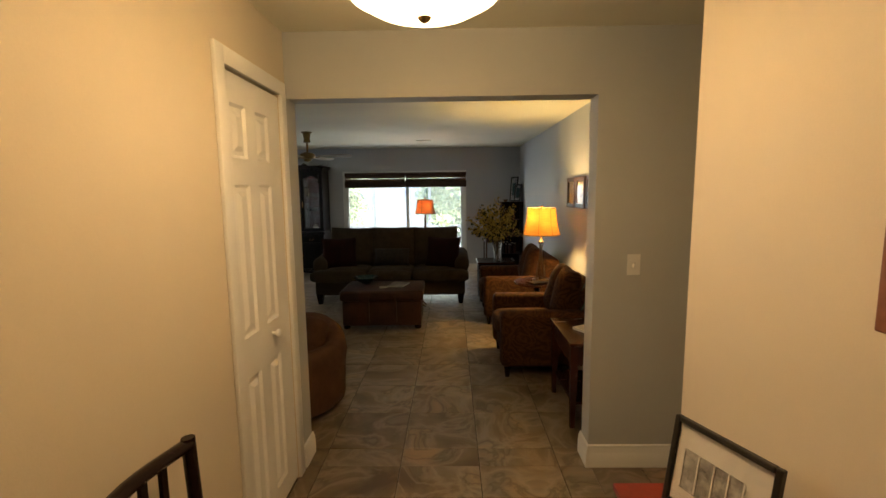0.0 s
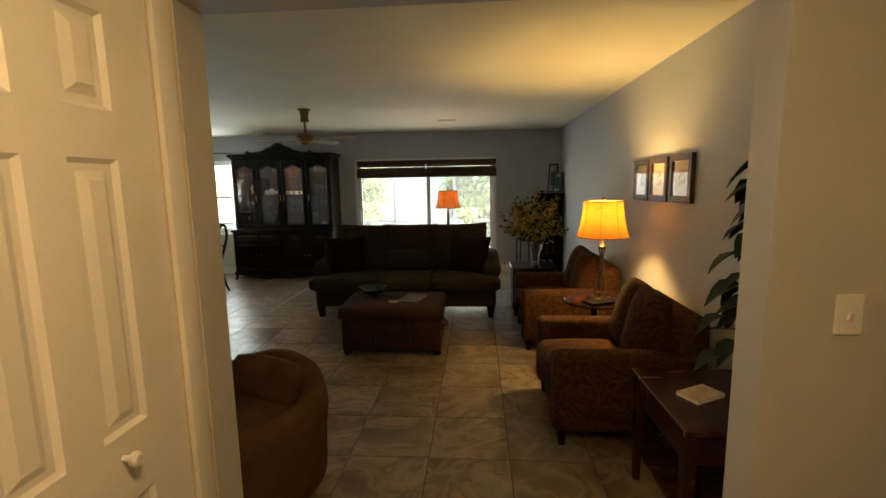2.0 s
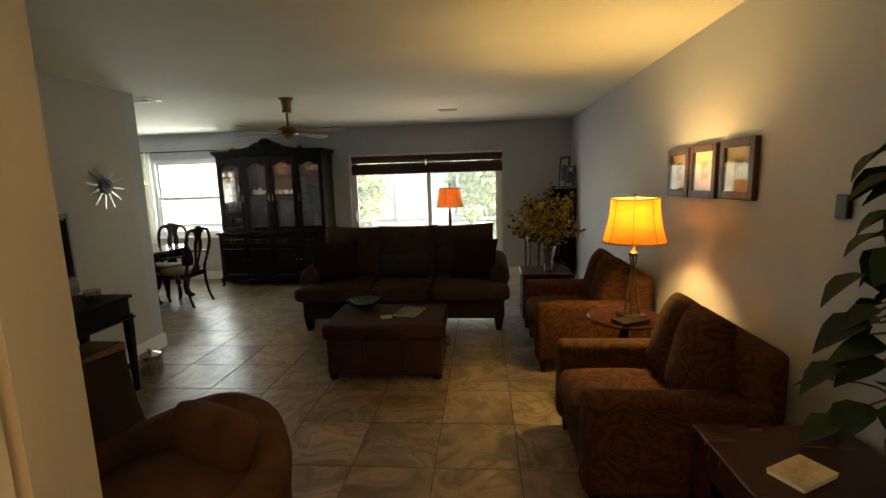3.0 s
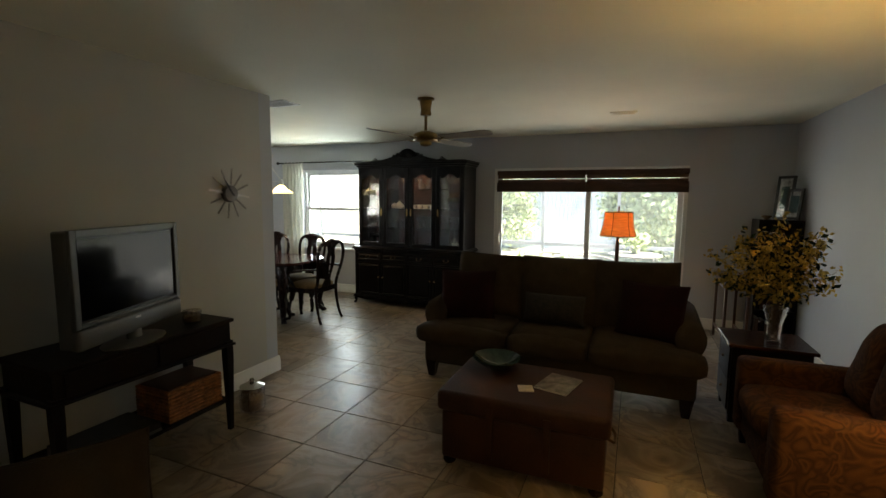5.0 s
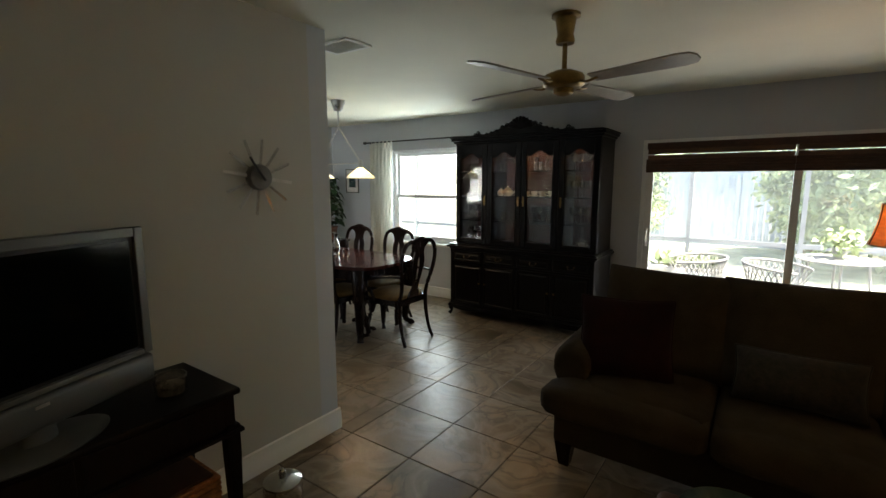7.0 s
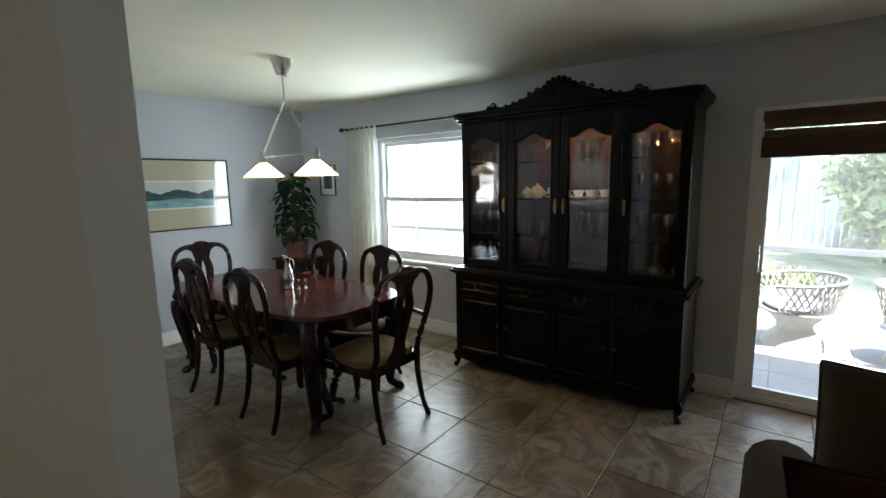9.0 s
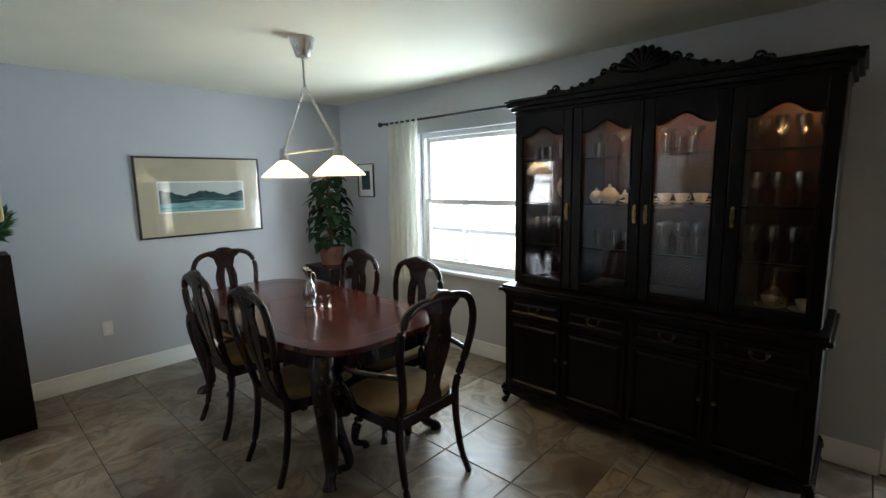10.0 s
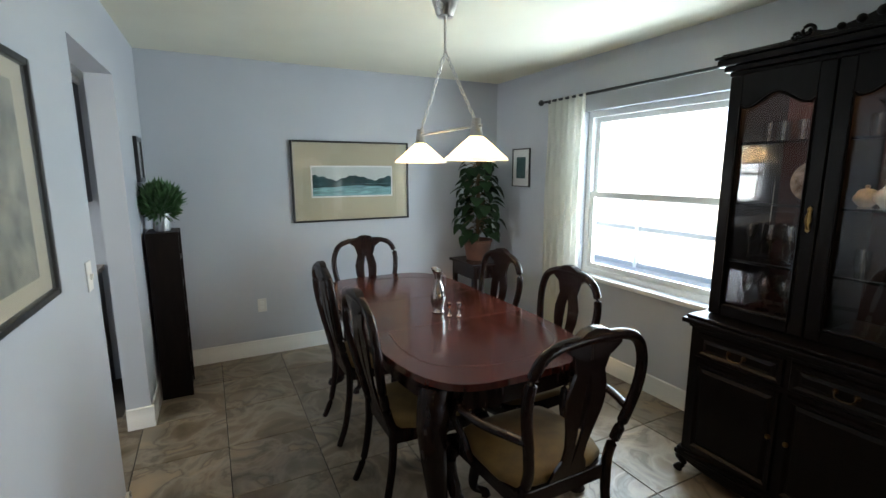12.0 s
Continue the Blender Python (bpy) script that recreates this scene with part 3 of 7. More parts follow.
def panel(bm, y0, y1, z0, z1, x):
    """A raised and fielded door panel, facing +x."""
    rings = []
    for inset, dx in ((0, 0.0), (0.012, -0.011), (0.028, -0.011), (0.05, 0.001)):
        rings.append([bm.verts.new((x + dx, y, z)) for y, z in ((y0 + inset, z0 + inset), (y1 - inset, z0 + inset), (y1 - inset, z1 - inset), (y0 + inset, z1 - inset))])
    for a, b in zip(rings, rings[1:]):
        for i in range(4):
            bm.faces.new((a[i], a[(i + 1) % 4], b[(i + 1) % 4], b[i]))
    bm.faces.new(rings[-1])


door = thing("door_1", "white six-panel closet door, closed", "door", pose(-0.482, 0, 0), kind="structure")
bm = bmesh.new()
cols = ((1.934, 1.984), (2.124, 2.222), (2.362, 2.506))
for y0, y1 in cols:
    box(bm, -0.03, 0, y0, y1, 0.015, 2.088)
for y0, y1 in ((1.984, 2.124), (2.222, 2.362)):
    for z0, z1 in ((0.015, 0.13), (0.80, 0.985), (1.64, 1.75), (1.97, 2.088)):
        box(bm, -0.03, 0, y0, y1, z0, z1)
    for z0, z1 in ((0.13, 0.80), (0.985, 1.64), (1.75, 1.97)):
        panel(bm, y0, y1, z0, z1, 0)
part("leaf", bm, WHITE, door)
bm = bmesh.new()
lathe(bm, ((0.008, 0), (0.008, 0.018), (0.018, 0.026), (0.019, 0.036), (0.012, 0.043)), 16, pose(0, 2.27, 0.925, 0, 90, 0))
part("knob", bm, WHITE, door, "small round white knob", 40)


def window_bars(bm, x0, x1, z0, z1, y0, y1, w):
    box(bm, x0, x0 + w, y0, y1, z0, z1), box(bm, x1 - w, x1, y0, y1, z0, z1)
    box(bm, x0 + w, x1 - w, y0, y1, z0, z0 + w), box(bm, x0 + w, x1 - w, y0, y1, z1 - w, z1)


def pane(name, x0, x1, z0, z1, y, parent):
    ob = part(name, boxed(x0, x1, y, y + 0.005, z0, z1), PANE, parent)
    ob.visible_shadow = False
    return ob


# dining window
win = thing("window_1", "white single-hung window, full of daylight", "window", kind="structure")
bm = bmesh.new()
window_bars(bm, -5.15, -3.75, 0.74, 2.03, FAR + 0.05, FAR + 0.13, 0.045)
part("window_frame", bm, ALUMINIUM, win)
for z0, z1, y in ((0.785, 1.405, 0.06), (1.355, 1.985, 0.095)):
    bm = bmesh.new()
    window_bars(bm, -5.105, -3.795, z0, z1, FAR + y, FAR + y + 0.03, 0.04)
    sash = part("sash", bm, ALUMINIUM, win)
    pane("pane", -5.065, -3.835, z0 + 0.04, z1 - 0.04, FAR + y + 0.012, sash)
part("window_sill", boxed(-5.20, -3.70, FAR - 0.035, FAR + 0.05, 0.705, 0.738, 0.006), WHITE, win, "white painted sill")

# sliding glass door
slide = thing("door_2", "white aluminium sliding glass door to the patio", "sliding door", kind="structure")
bm = bmesh.new()
window_bars(bm, -1.75, 0.70, 0.0, 2.0, FAR + 0.02, FAR + 0.15, 0.045)
part("door_frame", bm, ALUMINIUM, slide)
for x0, x1, y in ((-1.705, -0.44, 0.03), (-0.50, 0.655, 0.09)):
    bm = bmesh.new()
    window_bars(bm, x0, x1, 0.045, 1.955, FAR + y, FAR + y + 0.035, 0.06)
    leaf = part("sliding_panel", bm, ALUMINIUM, slide)
    pane("pane", x0 + 0.06, x1 - 0.06, 0.105, 1.895, FAR + y + 0.015, leaf)
bm = bmesh.new()
tube(bm, curve([(-1.67, FAR + 0.03, 0.92), (-1.67, FAR - 0.02, 0.95), (-1.67, FAR - 0.02, 1.07), (-1.67, FAR + 0.03, 1.10)], 5), 0.008, 8)
part("handle", bm, STEEL, slide, "slim metal pull handle", 40)

# bamboo shades over the sliding door
for x0, x1 in ((-1.70, -0.5005), (-0.4995, 0.70)):
    shade = thing("bamboo_shade", "dark woven bamboo roman shade, drawn up over the door", "window shade", group="bamboo shades")
    part("head_rail", boxed(x0, x1, FAR - 0.045, FAR - 0.005, 1.90, 1.965, 0.004), BAMBOO, shade)
    for i in range(9):
        z = 1.90 - i * 0.011
        if i != 4:
            part("slat", boxed(x0 + 0.01, x1 - 0.01, FAR - 0.040 - 0.001 * (i % 2), FAR - 0.012, z - 0.0115, z), BAMBOOLIGHT, shade)
    bm = bmesh.new()
    for i in range(5):
        box(bm, x0, x1, FAR - 0.055 - 0.006 * (i % 3), FAR - 0.012, 1.675 + i * 0.0258, 1.7025 + i * 0.0258, 0.004)
    part("folds", bm, BAMBOO, shade)

# curtain rod and sheers at the dining window
rod = thing("curtain_rod", "black curtain rod with ball ends", "curtain rod")
bm = bmesh.new()
tube(bm, [(-5.58, FAR - 0.07, 2.15), (-3.35, FAR - 0.07, 2.15)], 0.011, 10)
part("bar", bm, BLACKPLASTIC, rod, smooth=60)
for x, s in ((-5.58, -1), (-3.35, 1)):
    bm = bmesh.new()
    lathe(bm, ((0.011, 0), (0.016, 0.008), (0.024, 0.02), (0.026, 0.032), (0.018, 0.05), (0.004, 0.056)), 14, pose(x, FAR - 0.07, 2.15, 0, 90 * s, 0))
    part("finial", bm, BLACKPLASTIC, rod, smooth=60)
for x in (-5.50, -3.42):
    part("bracket", boxed(x - 0.012, x + 0.012, FAR - 0.075, FAR - 0.001, 2.13, 2.152, 0.003), BLACKPLASTIC, rod)


def sheer_panel(x0, x1):
    ob = thing("sheer_curtain", "sheer cream curtain hanging in soft folds", "curtain", group="sheer curtains")
    n, rows, bm = 60, 14, bmesh.new()
    grid = []
    for j in range(rows + 1):
        z = 2.16 - (2.16 - 0.03) * j / rows
        amp = 0.018 + 0.014 * j / rows
        grid.append([bm.verts.new((x0 + (x1 - x0) * i / n + 0.006 * math.sin(i * 1.3 + j), FAR - 0.068 + amp * math.sin(i * 0.62 + 0.25 * math.sin(j * 0.7)), z)) for i in range(n + 1)])
    for a, b in zip(grid, grid[1:]):
        for i in range(n):
            bm.faces.new((a[i], a[i + 1], b[i + 1], b[i]))
    part("cloth", bm, SHEER, ob, smooth=180)


sheer_panel(-5.52, -5.07)
sheer_panel(-3.93, -3.68)

# kitchen windows: the south one is unseen, added to light the opening's jamb
win = thing("window_2", "white south kitchen window, unseen, added to light the opening", "window", kind="structure")
bm = bmesh.new()
window_bars(bm, -4.3, -3.2, 1.0, 2.05, 2.52, 2.58, 0.045)
box(bm, -4.255, -3.245, 2.53, 2.57, 1.50, 1.54)
part("window_frame", bm, ALUMINIUM, win)
pane("pane", -4.255, -3.245, 1.045, 2.005, 2.55, win)
win = thing("window_3", "white kitchen window with raised blinds", "window", kind="structure")
bm = bmesh.new()
for y0, y1, z0, z1 in ((3.25, 3.29, 1.08, 1.98), (4.21, 4.25, 1.08, 1.98), (3.29, 4.21, 1.08, 1.12), (3.29, 4.21, 1.94, 1.98), (3.29, 4.21, 1.50, 1.54)):
    box(bm, WEST - 0.11, WEST - 0.06, y0, y1, z0, z1)
part("window_frame", bm, ALUMINIUM, win)
for k in range(14):
    part("blind_slat", boxed(WEST - 0.055, WEST - 0.03, 3.27, 4.23, 1.93 - k * 0.022, 1.933 - k * 0.022), WHITE, win)

# ---- outdoors ----
setting("ground", boxed(-400, 400, -400, 600, -0.30, -0.16), SAND, "dry sunlit lawn", "lawn")
setting("patio", boxed(-9, 5, FAR + 0.18, 13.0, -0.15, -0.045), PATIO, "pale patio slab laid in large tiles", "patio")
setting("eave", boxed(WEST - 0.6, 3.5, FAR + 0.18, FAR + 0.75, 2.5, 2.62), WHITE, "white roof eave", "eave")
setting("lanai_roof", boxed(-9, -2.3, FAR + 0.75, 12.9, 2.52, 2.60), WHITE, "white insulated patio roof", "patio roof")

cage = thing("patio_screen", "grey aluminium frame of the patio screen enclosure", "screen enclosure")
for x in (-9.0, -7.6, -6.0, -4.6, -3.0, -1.72, -0.2, 1.3, 2.8, 4.3):
    part("post", boxed(x - 0.03, x + 0.03, 12.87, 12.95, -0.045, 2.6), GREYALU if x > -2.5 else ALUMINIUM, cage)
part("rail", boxed(-9, 4.95, 12.875, 12.945, 0.58, 0.65), GREYALU, cage)
part("top_beam", boxed(-9, 4.95, 12.86, 12.96, 2.42, 2.52), ALUMINIUM, cage)
part("kick_rail", boxed(-9, 4.95, 12.88, 12.94, -0.045, 0.03), GREYALU, cage)

# screening whose pale colour veils the garden in place of glare
part("screen_mesh", boxed(-9, 4.95, 12.905, 12.907, 0.03, 2.42), SCREENING, cage, "fine insect screening, paled to haze the garden like glare")

fence = thing("garden_fence", "tall weathered blue-grey board fence", "fence")
rng = random.Random(4)
x = -4.6
while x < 9.0:
    w = 0.14
    part("board", boxed(x, x + w - 0.008, 19.0 + rng.uniform(-0.01, 0.01), 19.03, -0.16, 1.95 + rng.uniform(-0.03, 0.03)), FENCE, fence)
    x += w


def leaf_cloud(name, centres, size, mat, parent, seed, up=0.3, long=1.7, label=""):
    """Many small folded leaves round the points given."""
    g = np.random.default_rng(seed)
    n = len(centres)
    d = g.normal(size=(n, 3))
    d[:, 2] -= up
    d /= np.linalg.norm(d, axis=1)[:, None]
    s = np.cross(d, g.normal(size=(n, 3)))
    s /= np.linalg.norm(s, axis=1)[:, None] + 1e-9
    nrm = np.cross(d, s)
    k = size * g.uniform(0.6, 1.3, size=(n, 1))
    c = np.asarray(centres)
    v = np.stack([c, c + d * k * long * 0.45 + s * k * 0.5, c + d * k * long, c + d * k * long * 0.45 - s * k * 0.5, c + d * k * long * 0.5 - nrm * k * 0.12], 1).reshape(-1, 3)
    i = np.arange(n)[:, None] * 5
    f = np.concatenate([i + np.array([0, 1, 4]), i + np.array([1, 2, 4]), i + np.array([2, 3, 4]), i + np.array([3, 0, 4])])
    data = bpy.data.meshes.new(name)
    data.from_pydata(v.tolist(), [], f.tolist())
    data.materials.append(mat)
    ob = new(name, data)
    ob.parent = parent
    if label:
        ob["label"] = label
    return ob


def tree(x, y, height, spread, seed, leaves=11000, low=0.25):
    g = random.Random(seed)
    ob = thing("garden_tree", "leafy sunlit garden tree behind the patio", "tree", pose(x, y, -0.16), group="garden trees")
    bm = bmesh.new()
    tips = []
    tube(bm, curve([(0, 0, 0), (0.1, 0.05, height * 0.3), (0.0, 0.1, height * 0.6), (0.1, 0, height * 0.9)], 5), [0.13 * (1 - 0.05 * i) for i in range(16)], 8)
    for i in range(16):
        z = height * (low + 0.6 * i / 16)
        a, r = g.uniform(0, 6.28), spread * g.uniform(0.5, 1.0)
        end = Vector((r * math.cos(a), r * math.sin(a), z + g.uniform(0, 0.25) * height))
        tube(bm, curve([(0.05, 0.05, z), Vector((0.05, 0.05, z)).lerp(end, 0.5) + Vector((0, 0, 0.12)), end], 4), [0.05 - 0.005 * k for k in range(9)], 6)
        tips += [end, Vector((0, 0, z)).lerp(end, 0.65)]
    part("trunk", bm, BARK, ob, smooth=60)
    q = np.random.default_rng(seed)
    which = q.integers(0, len(tips), leaves)
    pts = np.array([tuple(t) for t in tips])[which] + q.normal(size=(leaves, 3)) * spread * 0.17
    pts[:, 2] = np.clip(pts[:, 2], 0.15, None)
    leaf_cloud("crown", pts, 0.105, TREELEAF, ob, seed, 0.5)


tree(1.6, 15.6, 4.2, 1.7, 11, low=0.1)
tree(3.4, 16.5, 4.6, 2.0, 12, low=0.1)
tree(0.2, 17.6, 3.0, 1.1, 13, 6000, low=0.1)
tree(-4.2, 18.0, 3.4, 1.3, 14, 6000, 0.15)
tree(-7.5, 20.5, 5.5, 2.2, 15)
tree(-1.5, 21.5, 6.0, 2.4, 16)
tree(5.5, 20.0, 6.0, 2.4, 17)


def wicker_chair(m):
    ob = thing("patio_chair", "white wicker tub chair with a grey seat pad, on a pedestal", "chair", m, group="patio chairs")
    bm = bmesh.new()
    rail = []
    for k in range(28):
        a0 = -2.35 + 4.7 * k / 27
        for sgn in (1, -1):
            pts = []
            for j in range(5):
                t, a = j / 4, a0 + sgn * 0.42 * (j / 4)
                r = 0.30 + 0.10 * t
                if -2.5 < a < 2.5:
                    pts.append((-r * math.cos(a), r * math.sin(a), 0.40 + (0.26 + 0.12 * math.cos(a / 2)) * t))
            if len(pts) > 1:
                tube(bm, pts, 0.008, 5)
    part("lattice", bm, WHITEWICKER, ob)
    bm = bmesh.new()
    tube(bm, [(-0.40 * math.cos(a), 0.40 * math.sin(a), 0.66 + 0.12 * math.cos(a / 2)) for a in [-2.4 + 4.8 * i / 30 for i in range(31)]], 0.018, 8)
    tube(bm, [(0.30 * math.cos(a), 0.30 * math.sin(a), 0.40) for a in [6.283 * i / 30 for i in range(30)]], 0.02, 8, closed=True)
    part("rim", bm, WHITEWICKER, ob, smooth=60)
    bm = bmesh.new()
    lathe(bm, ((0.30, 0.0), (0.28, 0.05), (0.17, 0.18), (0.16, 0.24), (0.27, 0.38), (0.29, 0.40)), 28)
    part("pedestal", bm, WHITEWICKER, ob, smooth=50)
    bm = bmesh.new()
    pillow(bm, 0.54, 0.54, 0.09, pose(0, 0, 0.45), 10)
    part("seat_pad", bm, GREYALU, ob, "grey seat pad", 60)


wicker_chair(pose(-1.38, 10.95, -0.045, 0, 0, 200) @ Matrix.Diagonal((0.9, 0.9, 0.86, 1.0)))
wicker_chair(pose(-0.50, 10.85, -0.045, 0, 0, -20) @ Matrix.Diagonal((0.9, 0.9, 0.86, 1.0)))
planter = thing("patio_planter", "white wicker planter of spiky succulents", "planter", pose(-1.6, 12.3, -0.045))
part("trough", boxed(-0.6, 0.5, -0.14, 0.14, 0.0, 0.30, 0.02), WHITEWICKER, planter)
q = np.random.default_rng(5)
leaf_cloud("foliage", np.stack([q.uniform(-0.5, 0.42, 160), q.uniform(-0.1, 0.1, 160), q.uniform(0.28, 0.38, 160)], 1), 0.08, TREELEAF, planter, 5, -1.5, 2.4)
patio_table = thing("patio_table", "low glass-topped patio table with a potted plant", "table", pose(0.15, 11.9, -0.045))
bm = bmesh.new()
lathe(bm, ((0.02, 0.0), (0.45, 0.0), (0.46, 0.012), (0.45, 0.025), (0.02, 0.025)), 30, pose(0, 0, 0.62))
part("tabletop", bm, WHITEWICKER, patio_table, smooth=40)
for a in (0, 90, 180, 270):
    bm = bmesh.new()
    tube(bm, [(0.30, 0, 0.62), (0.36, 0, 0.0)], 0.015, 8)
    part("leg", bm, WHITEWICKER, patio_table, m=pose(0, 0, 0, 0, 0, a))
pot = thing("potted_plant", "small leafy plant in a pale pot on the patio table", "plant", pose(0.15, 11.9, 0.60))
bm = bmesh.new()
lathe(bm, ((0.06, 0), (0.09, 0.14), (0.095, 0.15), (0.02, 0.15)), 18)
part("pot", bm, PATIO, pot, smooth=40)
leaf_cloud("foliage", q.normal(size=(160, 3)) * (0.10, 0.10, 0.07) + (0, 0, 0.24), 0.07, TREELEAF, pot, 6)

# ---- hall ----
dome = thing("ceiling_light", "hanging alabaster glass bowl light, switched on", "ceiling light", pose(0.33, 1.47, H))
bm = bmesh.new()
lathe(bm, ((0.06, 0), (0.065, -0.02), (0.02, -0.035), (0.012, -0.05), (0.012, -0.30), (0.03, -0.31), (0.004, -0.32)), 24)
part("canopy", bm, BRASS, dome, smooth=40)
bm = bmesh.new()
lathe(bm, ((0.252, -0.215), (0.255, -0.222), (0.245, -0.255), (0.21, -0.295), (0.15, -0.328), (0.08, -0.347), (0.02, -0.352), (0.02, -0.346), (0.08, -0.341), (0.15, -0.322), (0.205, -0.290), (0.24, -0.25), (0.248, -0.218)), 48, None, False)
ob = part("bowl", bm, DOME, dome, "glowing alabaster bowl", 60)
ob.visible_shadow = False
bm = bmesh.new()
lathe(bm, ((0.02, -0.352), (0.014, -0.36), (0.005, -0.366)), 12)
part("finial", bm, BRASS, dome, smooth=40)


def plate(name, label, m, toggle=True):
    """A cover plate that faces -y."""
    ob = thing(name, label, "switch" if toggle else "socket", m)
    part("cover", boxed(-0.036, 0.036, -0.006, 0, -0.058, 0.058, 0.003), WHITEPLASTIC, ob)
    if toggle:
        part("rocker", boxed(-0.006, 0.006, -0.016, -0.005, -0.012, 0.012, 0.002, m=pose(0, 0, 0, 12)), WHITEPLASTIC, ob)
    else:
        for z in (-0.021, 0.021):
            part("outlet", boxed(-0.017, 0.017, -0.009, -0.005, z - 0.014, z + 0.014, 0.003), WHITE, ob)
    return ob


plate("light_switch", "single white light switch on the grey wall", pose(1.40, 2.62, 1.19))
plate("wall_socket", "white wall socket above the dining baseboard", pose(WEST, 6.88, 0.44, 0, 0, 90), False)
plate("light_switch", "white light switch beside the kitchen opening", on_din(-4.50, 1.17))

chime = thing("door_chime", "cream plastic door chime box high on the wall", "door chime", pose(1.815, 2.62, 2.06))
part("cover", boxed(-0.09, 0.09, -0.05, 0, -0.06, 0.06, 0.008), CREAMPLASTIC, chime)
part("backing", boxed(-0.095, 0.095, -0.006, -0.001, -0.065, 0.065), WHITEPLASTIC, chime)


def framed(name, label, m, w, h, bar, frame_mat, mat_mat, inner, art, depth=0.022, glassy=True, group=""):
    """A picture in its frame; it hangs in the local xz plane and faces -y. inner: the art's half sizes and middle."""
    ob = thing(name, label, "picture", m, group)
    bm = bmesh.new()
    for x0, x1, z0, z1 in ((-w / 2, -w / 2 + bar, -h / 2, h / 2), (w / 2 - bar, w / 2, -h / 2, h / 2), (-w / 2 + bar, w / 2 - bar, -h / 2, -h / 2 + bar), (-w / 2 + bar, w / 2 - bar, h / 2 - bar, h / 2)):
        box(bm, x0, x1, -depth, -0.001, z0, z1, min(0.004, bar / 4))
    part("frame", bm, frame_mat, ob)
    part("mat_board", boxed(-w / 2 + bar, w / 2 - bar, -0.011, -0.002, -h / 2 + bar, h / 2 - bar), mat_mat, ob)
    aw, ah, ax, az = inner
    art(ob, aw, ah, ax, az)
    if glassy:
        g = part("glazing", boxed(-w / 2 + bar, w / 2 - bar, -depth + 0.005, -depth + 0.007, -h / 2 + bar, h / 2 - bar), PICTUREGLASS, ob)
        g.visible_shadow = False
    return ob


def strip(ob, x0, x1, z0, z1, mat, y=-0.013):
    part("print", boxed(x0, x1, y, y + 0.002, z0, z1), mat, ob)


INKGREEN = material("dark_green_ink", (0.02, 0.05, 0.05), 0.8, vary=0.5, scale=9, fine=60, bump=0.0)
INKTEAL = material("pale_teal_ink", (0.16, 0.30, 0.31), 0.8, vary=0.5, scale=6, fine=40, bump=0.0, stretch=(1, 1, 8))
INKSKY = material("pale_grey_ink", (0.52, 0.55, 0.52), 0.8, vary=0.06, scale=3, fine=60, bump=0.0)
INKGREY = material("grey_photo", (0.20, 0.20, 0.20), 0.8, vary=0.7, scale=26, fine=90, bump=0.0, second=(0.55, 0.55, 0.54))
INKFOLIAGE = material("faded_botanical_ink", (0.24, 0.26, 0.20), 0.8, vary=0.5, scale=9, fine=40, bump=0.0, second=(0.5, 0.45, 0.34))
INKRUST = material("faded_sepia_ink", (0.36, 0.30, 0.24), 0.8, vary=0.5, scale=40, fine=90, bump=0.0)


def hill(ob, x0, x1, z0, rise, mat, flip=1, y=-0.0145):
    """A low ridge, as printed."""
    bm = bmesh.new()
    n = 14
    pts = [(x0 + (x1 - x0) * i / n, z0 + flip * rise * (0.35 + 0.65 * abs(math.cos(math.pi * 0.9 * i / n))) * (1 + 0.12 * math.sin(i * 2.1))) for i in range(n + 1)]
    v0 = [bm.verts.new((x, y, z0)) for x, _ in pts]
    v1 = [bm.verts.new((x, y, z)) for x, z in pts]
    for i in range(n):
        bm.faces.new((v0[i], v0[i + 1], v1[i + 1], v1[i]))
    part("print", bm, mat, ob)


def plain(mat):
    return lambda ob, aw, ah, ax, az: strip(ob, ax - aw, ax + aw, az - ah, az + ah, mat)


framed("framed_picture", "reddish wood frame with a cream mat on the hall wall", pose(1.2, 0.66, 1.62, 0, 0, -90), 0.58, 0.56, 0.035, REDFRAME, MATBOARD, (0.16, 0.16, 0, 0), plain(INKFOLIAGE))

hall_table = thing("hall_table", "small red-brown side table against the hall wall", "table", pose(1.035, 1.13, 0) @ Matrix.Diagonal((1.0, 1.0, 0.965, 1.0)))
part("tabletop", boxed(-0.155, 0.145, -0.32, 0.28, 0.725, 0.75, 0.006), material("red_lacquer", (0.16, 0.022, 0.014), 0.35, vary=0.2), hall_table)
for sx, sy in ((-1, -1), (-1, 1), (1, -1), (1, 1)):
    part("leg", boxed(sx * 0.12 - 0.018, sx * 0.12 + 0.018, sy * 0.26 - 0.038, sy * 0.26 - 0.002, 0, 0.725, 0.003), REDWOOD, hall_table)
stand = framed("photo_frame", "black photo frame with white mat leaning on the hall table", pose(1.085, 1.217, 0.724 + 0.122, -9, 0, -68), 0.29, 0.25, 0.016, BLACKFRAME, PAPER, (0.085, 0.055, -0.02, -0.01), plain(INKGREY))
for dx in (-0.105, -0.06, -0.015, 0.025, 0.065):
    strip(stand, dx, dx + 0.004, -0.06, 0.045, PAPER, -0.0155)
part("easel", boxed(-0.02, 0.02, 0.0, 0.06, -0.12, -0.02), BLACKFRAME, stand)

